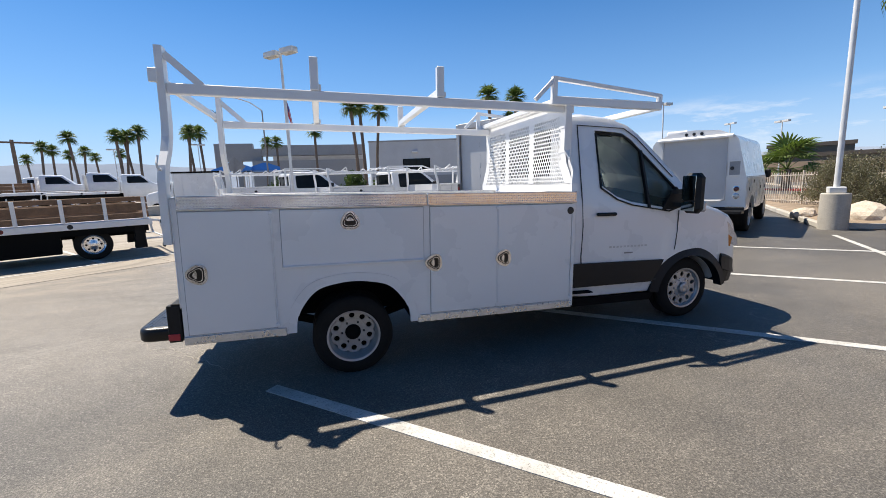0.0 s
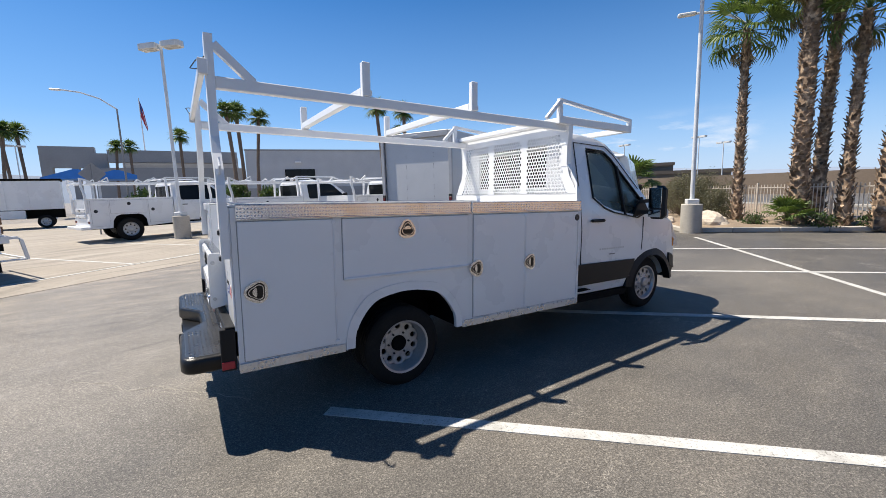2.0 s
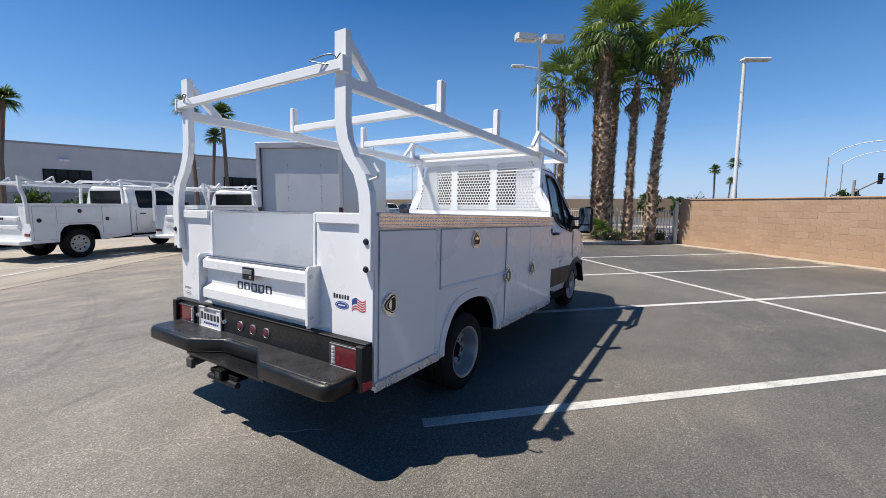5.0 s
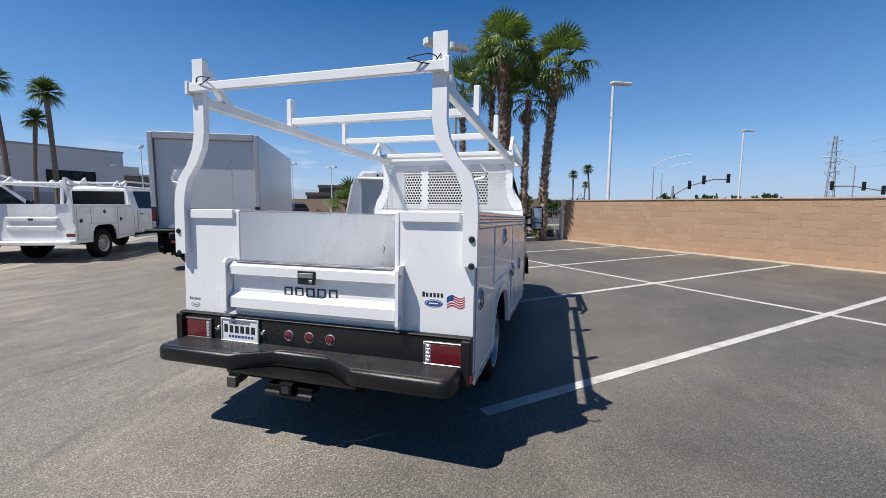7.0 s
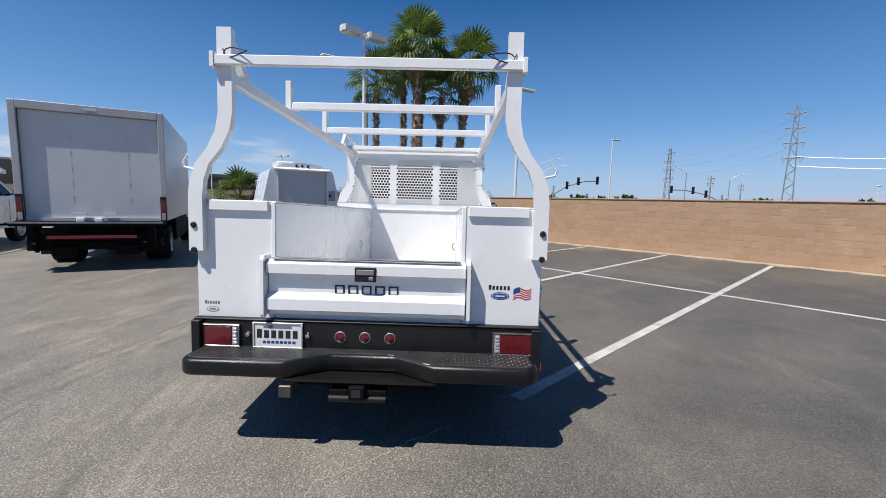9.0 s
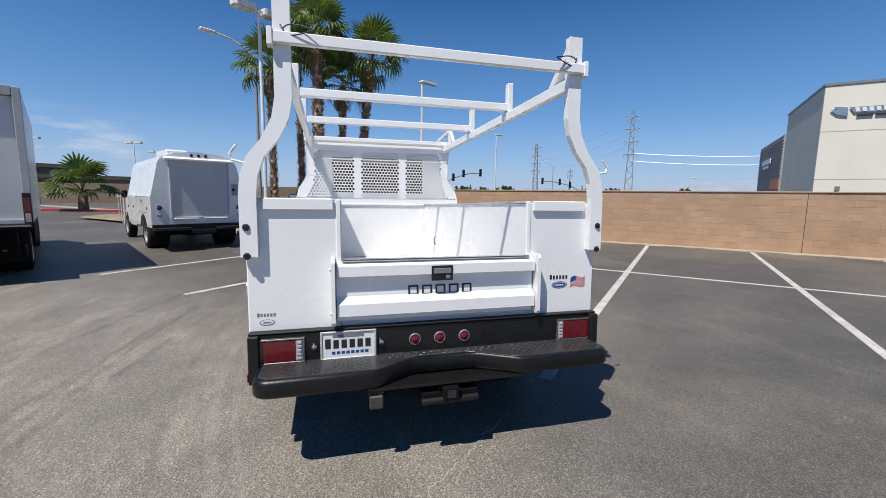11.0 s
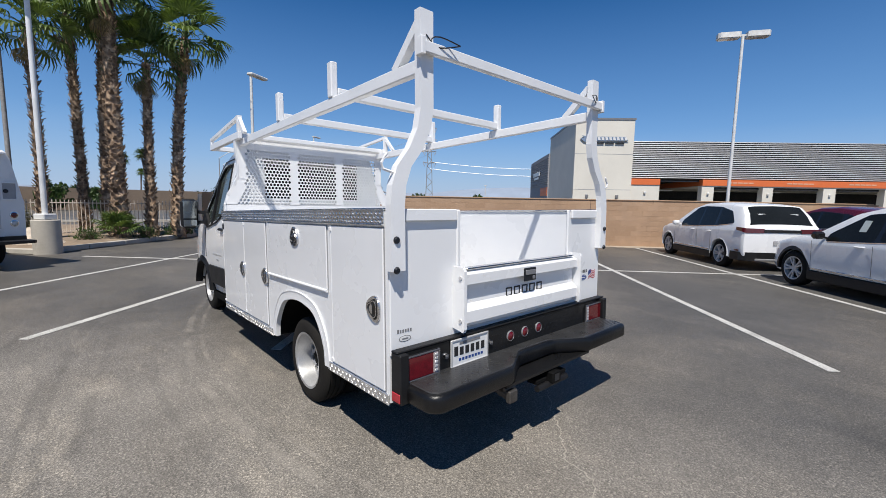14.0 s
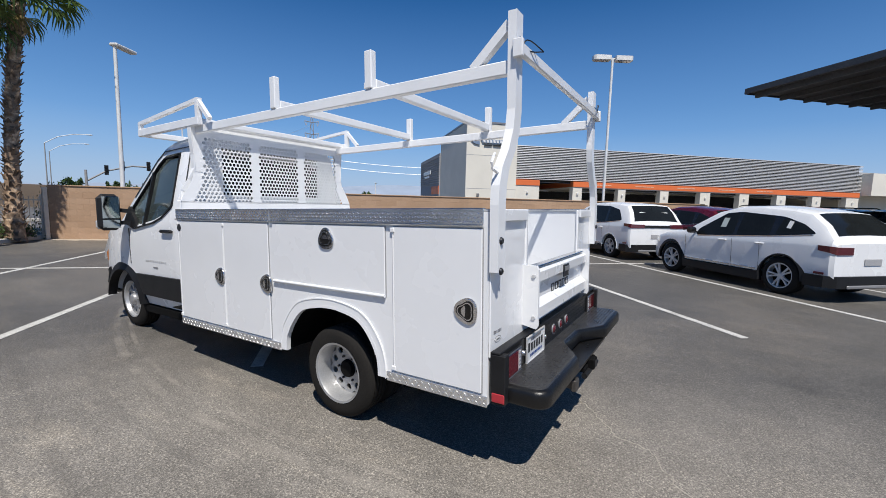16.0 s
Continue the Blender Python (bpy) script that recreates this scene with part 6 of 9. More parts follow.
# box truck with a folded liftgate; origin under the rear right corner of its box
def box_truck():
    t = thing("box_truck", "white box truck with a roll-up rear door and black liftgate", "truck")
    L, W, Z0, Z1 = 5.3, 2.4, 0.98, 3.24
    g = Geo().box(0, L, 0.0, 0.05, Z0, Z1, 0.01).box(0, L, W - 0.05, W, Z0, Z1, 0.01).box(L - 0.05, L - 0.001, 0.05, W - 0.05, Z0, Z1).box(0, L, 0.05, W - 0.05, Z1 - 0.06, Z1 - 0.001).box(0, L, 0.05, W - 0.05, Z0, Z0 + 0.06)
    part("box", g, M_BOXPANEL, t)
    g = Geo().box(-0.03, 0.03, -0.01, 0.1, Z0, Z1, 0.01).box(-0.03, 0.03, W - 0.1, W + 0.01, Z0, Z1, 0.01).box(-0.031, 0.031, 0.1, W - 0.1, Z1 - 0.15, Z1 + 0.01, 0.01)
    part("rear_frame", g, M_BOXFRAME, t, "grey aluminium rear door frame")
    dr = part("roll_door", Geo().box(0.06, 0.09, 0.1, W - 0.1, Z0 + 0.06, Z1 - 0.15), M_BOXPANEL, t, "grey roll-up door")
    for y in (0.62, 1.55):
        for k in range(5):
            for j in range(4):
                z = 1.35 + k * 0.3 + j * 0.035
                part("rivet", Geo().box(0.057, 0.0595, y, y + 0.014, z, z + 0.011), M_BOLT, dr)
    part("door_handle", Geo().bar((-0.02, 1.35, 1.12), (-0.02, 1.6, 1.14), 0.03, 0.05).bar((-0.02, 0.9, 1.12), (-0.02, 1.1, 1.14), 0.03, 0.05), M_RACK, dr)
    for y0, y1 in ((0.0, 0.11), (W - 0.11, W)):
        lm = part("lamp_housing", Geo().box(-0.05, -0.03, y0, y1, 0.985, 1.5, 0.01), M_BLACKPL, t, "tall black lamp housing")
        part("tail_lamp", Geo().box(-0.06, -0.051, y0 + 0.012, y1 - 0.012, 1.17, 1.42, 0.004), M_RED, lm, "red lens")
        part("reverse_lamp", Geo().box(-0.06, -0.051, y0 + 0.02, y1 - 0.02, 1.0, 1.15, 0.004), M_REVERSE, lm, "clear lens")
    g = Geo().box(-0.5, 0.1, 0.02, W - 0.02, 0.9, 0.98, 0.01)
    part("liftgate", g, M_UNDER, t, "black folded liftgate platform")
    part("gate_edge", Geo().box(-0.51, -0.501, 0.02, W - 0.02, 0.955, 0.978), M_PYLON, t, "worn steel platform edge")
    part("gate_hinge", Geo().box(-0.46, -0.34, 1.02, 1.14, 0.981, 1.06, 0.01).box(-0.46, -0.34, 1.3, 1.42, 0.981, 1.06, 0.01).bar((-0.4, 1.0, 1.07), (-0.4, 1.45, 1.07), 0.04, 0.03), M_RACK, t, "pale liftgate hinge")
    part("underride_bar", Geo().box(-0.35, -0.2, 0.3, W - 0.3, 0.62, 0.74, 0.01).box(-0.3, -0.1, 0.2, 0.3, 0.5, 0.95).box(-0.3, -0.1, W - 0.3, W - 0.2, 0.5, 0.95), M_UNDER, t)
    part("reflective_tape", Geo().box(-0.355, -0.351, 0.5, W - 0.5, 0.65, 0.71), M_REDINK, t, "red reflective tape")
    for y0 in (0.35, W - 0.35):
        part("gate_arm", Geo().tube([(-0.15, y0, 0.9), (-0.45, y0, 0.55), (-0.32, y0, 0.42)], 0, flat=(0.03, 0.04)), M_UNDER, t, "black liftgate arm")
    for y0 in (0.1, W - 0.7):
        part("mud_flap", Geo().box(0.6, 0.62, y0, y0 + 0.6, 0.25, 0.8, 0.004), M_RUBBER, t)
    part("chassis", Geo().box(0, 7, 0.75, 1.65, 0.5, 0.98), M_UNDER, t)
    for y0 in (0.06, W - 0.56):
        part("side_locker", Geo().box(2.1, 4.9, y0, y0 + 0.5, 0.38, 0.96, 0.02), M_UNDER, t, "black under-floor locker")
    part("lift_frame", Geo().box(-0.12, 0.35, 0.12, W - 0.12, 0.4, 0.6, 0.02).box(-0.2, 0.25, 0.5, 0.9, 0.3, 0.5, 0.02).box(-0.2, 0.25, W - 0.9, W - 0.5, 0.3, 0.5, 0.02), M_UNDER, t, "black liftgate frame under the floor")
    for x in (1.4, 6.2):
        for s, y in ((1, W - 0.1), (-1, 0.1)):
            wh = plain_wheel(t, x, y, s, 0.4, 0.235, 0.27 if x > 2 else 0.5)
    tab = [(L + 0.05, 0.5, 1.35, 2.2, 1.0), (L + 0.1, 0.5, 1.35, 2.25, 1.02), (L + 0.9, 0.5, 1.34, 2.2, 1.02), (L + 1.5, 0.5, 1.3, 1.5, 1.0), (L + 1.9, 0.5, 1.2, 1.3, 0.95), (L + 2.1, 0.5, 0.95, 1.05, 0.85)]
    cb = part("cab", loft_body(tab, 0.2), M_WHITE, t)
    cb.matrix_local = pose(0, W / 2, 0)
    auto_smooth(cb.data, 28)
    for s in (1, -1):
        part("side_window", side_panel(tab, 0.2, [(L + 0.25, 1.45), (L + 0.25, 2.0), (L + 0.9, 2.0), (L + 1.35, 1.5)], s), M_DARKGL, cb, "dark glass")
    part("roof_lamp", Geo().box(-0.04, -0.03, W / 2 - 0.1, W / 2 + 0.1, Z1 - 0.09, Z1 - 0.05, 0.004), M_CLEAR, t)
    return t


bt = box_truck()
bt.matrix_world = pose(5.05, 5.62, 0, 0, 0, 28)


# enclosed utility van body seen from behind; origin under the middle of its rear
def utility_van():
    t = thing("enclosed_service_van", "white enclosed utility body van with a grey roll-up rear door", "van")
    W, L = 1.15, 3.3
    lean = Matrix.Translation((0, 0, 0.62)) @ Matrix.Rotation(radians(-2.4), 4, "Y") @ Matrix.Translation((0, 0, -0.62))
    sec = [(-W, 0.62), (-W, 1.42), (-W + 0.025, 1.5), (-W + 0.2, 2.32), (-W + 0.27, 2.42), (-0.55, 2.57), (0, 2.62), (0.55, 2.57), (W - 0.27, 2.42), (W - 0.2, 2.32), (W - 0.025, 1.5), (W, 1.42), (W, 0.62)]
    g = Geo().prism(sec, 0, L, "x")
    g.v = [(x - 0.042 * (z - 0.62) if x == 0 else x, y, z) for x, y, z in g.v]
    bd = part("body", g, M_WHITE, t)
    for s in (1, -1):
        cut(bd, Geo().prism([(1.05 + 0.5 * math.cos(radians(k * 12)), 0.45 + 0.5 * math.sin(radians(k * 12))) for k in range(16)], s * 0.7, s * 1.3))
        part("wheel_housing", Geo().prism([(1.05 + 0.5 * math.cos(radians(k * 12)), 0.45 + 0.5 * math.sin(radians(k * 12))) for k in range(16)], s * 0.66, s * 0.7), M_UNDER, t)
        part("body_seam", Geo().box(0.0, L - 0.02, s * (W - 0.004), s * (W + 0.006), 1.415, 1.428), M_GAP, t)
        for a, b, z0 in ((0.05, 0.48, 0.68), (0.52, 1.62, 1.0), (1.68, 2.4, 0.68), (2.43, 3.25, 0.68)):
            d = part("side_door", Geo().box(a, b, s * (W + 0.001), s * (W + 0.012), z0, 1.4, 0.003), M_WHITE, t)
            part("door_latch", Geo().lathe([(0.001, 0.012), (0.04, 0.012), (0.045, 0.0)], 12, Matrix.Translation((b - 0.1 if b - a < 1 else (a + b) / 2, s * (W + 0.012), 1.12 if b - a < 1 else 1.3)) @ (Matrix.Rotation(math.pi, 4, "Z") if s < 0 else Matrix.Identity(4))), M_BOLT, d, "dark round latch")
        for z, m_, lab in ((1.14, M_RED, "round red tail lamp"), (0.97, M_CLEAR, "round clear lamp")):
            mt = lean @ Matrix.Translation((-0.001, s * 0.96, z)) @ Matrix.Rotation(radians(90), 4, "Z")
            part("lamp_rim", Geo().lathe([(0.055, 0.0), (0.072, 0.0), (0.07, 0.014), (0.056, 0.018)], 18, mt), M_CHROME, t, "bright lamp rim")
            part("tail_lamp", Geo().lathe([(0.001, 0.026), (0.03, 0.024), (0.056, 0.01)], 16, mt), m_, t, lab)
        wh = plain_wheel(t, 1.05, s * 1.12, s, 0.39, 0.235, 0.5)
        plain_wheel(t, 4.75, s * 1.02, s, 0.39, 0.235, 0.24)
        g = Geo().prism([(-0.42, s * 0.42), (-0.34, s * 0.32), (-0.05, s * 0.32), (-0.05, s * 1.14), (-0.36, s * 1.14), (-0.42, s * 1.08)], 0.56, 0.62, "z")
        part("step", g, M_BLACKPL, t, "black rear step")
        part("grab_rail", Geo().box(-0.07, -0.03, s * 0.06, s * 0.66, 0.835, 0.862, 0.006).box(-0.06, -0.0, s * 0.1, s * 0.13, 0.80, 0.834).box(-0.06, 0.0, s * 0.6, s * 0.63, 0.80, 0.834), M_RACK, t, "white grab rail", lean)
        part("mirror", Geo().box(4.0, 4.1, s * 1.05, s * 1.2, 1.35, 1.6, 0.04).bar((4.05, s * 0.92, 1.42), (4.05, s * 1.08, 1.45), 0.04, 0.04), M_BLACKPL, t, "black mirror")
    rd = part("roll_door", Geo().box(-0.006, -0.001, -0.70, 0.68, 0.9, 2.37, 0.002), M_BOXPANEL, t, "grey roll-up rear door", lean)
    for k in range(6):
        z = 1.12 + 0.21 * k
        part("door_joint", Geo().box(-0.0075, -0.0061, -0.69, 0.67, z, z + 0.004), M_GAP, rd)
    g = Geo().box(-0.035, -0.001, -0.735, -0.701, 0.86, 2.38, 0.004).box(-0.035, -0.001, 0.681, 0.715, 0.86, 2.38, 0.004).box(-0.035, -0.001, -0.70, 0.68, 0.868, 0.899, 0.004)
    part("door_frame", g, M_BOXPANEL, t, "grey door frame", lean)
    part("door_hood", Geo().prism([(-0.001, 2.47), (-0.13, 2.42), (-0.13, 2.385), (-0.001, 2.381)], -0.84, 0.82), M_RACK, t, "white rain hood over the door", lean)
    h = part("access_hatch", Geo().box(-0.014, -0.001, -1.04, -0.775, 1.46, 1.82, 0.004), M_GAP, t, "small square hatch", lean)
    for z0, z1, y0, y1 in ((1.445, 1.48, -1.045, -0.76), (1.80, 1.835, -1.045, -0.76), (1.4801, 1.7999, -1.045, -1.01), (1.4801, 1.7999, -0.795, -0.76)):
        part("hatch_rim", Geo().box(-0.024, -0.0141, y0, y1, z0, z1, 0.003), M_RACK, t, "white hatch rim", lean)
    part("hatch_latch", Geo().lathe([(0.001, 0.012), (0.04, 0.012), (0.045, 0.0)], 14, lean @ Matrix.Translation((-0.014, -0.85, 1.64)) @ Matrix.Rotation(radians(90), 4, "Z")), M_BOLT, t, "dark latch")
    for y in (-0.17, 0.0, 0.17):
        part("marker_lamp", Geo().lathe([(0.001, 0.03), (0.03, 0.026), (0.04, 0.0)], 12, lean @ Matrix.Translation((-0.001, y, 2.525)) @ Matrix.Rotation(radians(90), 4, "Z")), M_BOLT, t, "dark roof marker")
    part("step_bumper", Geo().box(-0.04, 0.06, -1.14, 1.14, 0.54, 0.70, 0.01).box(-0.2, -0.041, -0.3, 0.3, 0.45, 0.56, 0.01), M_BLACKPL, t, "black rear bumper")
    part("roof_vent", Geo().box(0.15, 1.3, 0.2, 0.7, 2.5, 2.66, 0.03), M_RACK, t, "white roof vent box")
    tab = [(3.31, 0.45, 1.35, 2.1, 0.98), (3.6, 0.45, 1.35, 2.12, 1.0), (4.1, 0.45, 1.33, 1.95, 1.0), (4.8, 0.45, 1.25, 1.38, 0.99), (5.2, 0.42, 1.1, 1.2, 0.92), (5.4, 0.42, 0.8, 0.9, 0.75)]
    cb = part("cab", loft_body(tab, 0.2), M_WHITE, t)
    for s in (1, -1):
        cut(cb, Geo().prism([(4.75 + 0.45 * math.cos(radians(k * 12)), 0.42 + 0.45 * math.sin(radians(k * 12))) for k in range(16)], s * 0.7, s * 1.3))
    auto_smooth(cb.data, 28)
    for s in (1, -1):
        part("side_window", side_panel(tab, 0.2, [(3.5, 1.45), (3.5, 1.95), (4.0, 1.9), (4.5, 1.45)], s), M_DARKGL, cb, "dark glass")
    part("chassis", Geo().box(-0.1, 5.0, -0.45, 0.45, 0.4, 0.6).cyl((1.05, -0.8, 0.39), (1.05, 0.8, 0.39), 0.06), M_UNDER, t)
    return t


uv = utility_van()
uv.matrix_world = pose(9.075, 4.116, 0, 0, 0, 30)


# stake-bed truck; origin under its rear axle
def stake_truck(stakes=True):
    t = thing("stake_bed_truck", "white stake-bed truck with brown wooden stake sides", "truck") if stakes else thing("flat_bed_truck", "white flat-bed truck with a solid white head board", "truck", group="parked flat-bed trucks")
    part("bed", Geo().box(-1.27, 2.3, -1.15, 1.15, 0.86, 1.0, 0.02), M_RACK, t, "white steel flat bed")
    for s in (1, -1):
        part("bed_rail", Geo().box(-1.29, 2.32, s * 1.151, s * 1.18, 0.82, 0.98, 0.01), M_RACK, t)
        for k in range(5 if stakes else 0):
            x = -1.19 + k * 0.83
            part("stake", Geo().box(x, x + 0.08, s * 1.1, s * 1.17, 0.99, 1.58, 0.008), M_RACK, t)
        for z, h in ((1.01, 0.15), (1.21, 0.21), (1.47, 0.12)) if stakes else ():
            part("board", Geo().box(-1.21, 2.25, s * 1.06, s * 1.095, z, z + h, 0.008), M_WOOD, t, "brown wooden side board")
        part("marker_lamp", Geo().lathe([(0.001, 0.012), (0.05, 0.01), (0.055, 0)], 12, Matrix.Translation((1.6, s * 1.18, 0.9)) @ (Matrix.Rotation(math.pi, 4, "Z") if s < 0 else Matrix.Identity(4))), M_RED, t, "red marker")
        for z in (1.0,):
            part("tie_hole", Geo().lathe([(0.001, 0.004), (0.055, 0.004), (0.06, 0)], 12, Matrix.Translation((0.4, s * 1.18, 0.9)) @ (Matrix.Rotation(math.pi, 4, "Z") if s < 0 else Matrix.Identity(4))), M_BOLT, t)
        plain_wheel(t, 0, s * 1.0, s, 0.4, 0.24, 0.45, M_CHROME)
        plain_wheel(t, 4.2, s * 1.0, s, 0.4, 0.24, 0.26, M_CHROME)
        part("mud_flap", Geo().prism([(-1.12, 0.2), (-0.86, 0.2), (-0.9, 0.84), (-1.1, 0.84)], s * 0.8, s * 1.1), M_RUBBER, t)
        part("rear_leg", Geo().tube([(-1.27, s * 1.1, 0.93), (-1.43, s * 1.1, 0.93), (-1.49, s * 1.1, 0.88), (-1.55, s * 1.1, 0.46)], 0, flat=(0.035, 0.03)), M_RACK, t, "white ladder rail")
    for z in (1.03, 1.23, 1.42) if stakes else ():
        part("board", Geo().box(-1.25, -1.215, -1.05, 1.05, z, z + 0.16, 0.008), M_WOOD, t, "brown wooden tail board")
    if not stakes:
        part("deck", Geo().box(-1.2, 2.25, -1.1, 1.1, 1.001, 1.02), M_WOOD, t, "brown plank deck")
    g = Geo().box(2.3, 2.38, -1.1, 1.1, 1.0, 1.1, 0.01).box(2.3, 2.38, -1.1, 1.1, 1.85, 1.95, 0.01)
    for k in range(6):
        g.box(2.3, 2.38, -1.1 + k * 0.42, -1.0 + k * 0.42, 1.1, 1.85, 0.01)
    if not stakes:
        g = Geo().box(2.3, 2.36, -1.1, 1.1, 1.0, 2.0, 0.05)
    part("head_board", g, M_RACK, t, "white barred head board" if stakes else "solid white head board")
    part("rear_step", Geo().box(-1.58, -1.53, -1.13, 1.13, 0.42, 0.46, 0.008).box(-1.53, -1.1, 1.07, 1.12, 0.42, 0.46, 0.008).box(-1.53, -1.1, -1.12, -1.07, 0.42, 0.46, 0.008), M_RACK, t)
    part("chassis", Geo().box(-1.2, 5, -0.5, 0.5, 0.55, 0.86), M_UNDER, t)
    for s in (1, -1):
        part("tool_tray", Geo().box(0.62, 2.25, s * 0.5, s * 1.08, 0.24, 0.8, 0.02), M_UNDER, t, "black under-bed box")
        part("bed_skirt", Geo().box(-1.2, 2.2, s * 1.05, s * 1.1, 0.66, 0.86), M_UNDER, t)
    tab = [(2.5, 0.55, 1.4, 2.05, 1.0), (2.6, 0.55, 1.4, 2.1, 1.02), (3.6, 0.55, 1.38, 2.05, 1.02), (4.2, 0.55, 1.35, 1.48, 1.02), (5.0, 0.55, 1.2, 1.32, 0.98), (5.3, 0.55, 1.0, 1.1, 0.9)]
    cb = part("cab", loft_body(tab, 0.25), M_WHITE, t)
    auto_smooth(cb.data, 28)
    for s in (1, -1):
        part("side_window", side_panel(tab, 0.25, [(2.8, 1.5), (2.8, 1.95), (3.55, 1.95), (4.0, 1.5)], s), M_DARKGL, cb, "dark glass")
    return t


sk = stake_truck()
sk.matrix_world = pose(-6.02, 8.5, 0, 0, 0, 206) @ Matrix.Scale(0.95, 4)
# low concrete block and the raised pad behind it with a row of flat-bed trucks
PAD = pose(-10.45, 30.0, 0, 0, 0, 20)
solo("low_wall", Geo().box(-9, 0, 0, 1.6, 0, 0.7, 0.03), M_CONC, "low pale concrete block wall beside parked trucks", "wall", kind="structure", m=PAD)
solo("raised_pad", Geo().box(-32, 0.6, 5.6, 26, -0.02, 0.7, 0.03), M_CONCLOT, "raised concrete pad under a row of trucks", "pavement", kind="structure", m=PAD)
copy_thing(sk, PAD @ pose(-12.0, 14.6, 0.7) @ Matrix.Scale(1.42, 4))
flat = stake_truck(False)
flat.matrix_world = PAD @ pose(-5.9, 7.4, 0.7) @ Matrix.Scale(1.2, 4)
copy_thing(flat, PAD @ pose(-8.6, 11.0, 0.7) @ Matrix.Scale(1.12, 4))


# far tipper with a tall white box and black top cover
t = thing("tipper_truck", "white truck with a tall box body and black top cover", "truck", pose(-7.9, 33.8, 0, 0, 0, 188) @ Matrix.Scale(1.05, 4))
part("box", Geo().box(0, 3.1, -1.1, 1.1, 1.15, 2.9, 0.03), M_WHITE, t)
part("top_cover", Geo().box(-0.05, 3.15, -1.15, 1.15, 2.9, 3.02, 0.02), M_UNDER, t, "black roll cover")
for k in range(3):
    part("box_rib", Geo().box(0.5 + k * 1.0, 0.58 + k * 1.0, -1.14, 1.14, 1.15, 2.88), M_WHITE, t)
part("chassis", Geo().box(0, 4.7, -0.5, 0.5, 0.6, 1.14), M_UNDER, t)
for s in (1, -1):
    part("tool_locker", Geo().box(1.75, 3.0, s * 0.75, s * 1.08, 0.62, 1.12, 0.02), M_WHITE, t, "white side locker")
for s in (1, -1):
    plain_wheel(t, 0.9, s * 1.05, s)
    plain_wheel(t, 4.25, s * 1.04, s)
tab = [(3.15, 0.55, 1.5, 2.25, 1.0), (3.2, 0.55, 1.5, 2.32, 1.02), (3.7, 0.55, 1.48, 2.27, 1.02), (4.15, 0.55, 1.45, 1.65, 1.02), (4.75, 0.55, 1.3, 1.5, 0.98), (4.95, 0.55, 1.0, 1.2, 0.9)]
cb = part("cab", loft_body(tab, 0.25), M_WHITE, t)
for s in (1, -1):
    part("side_window", side_panel(tab, 0.25, [(3.28, 1.6), (3.28, 2.15), (3.68, 2.15), (4.02, 1.68)], s), M_DARKGL, cb, "dark glass")


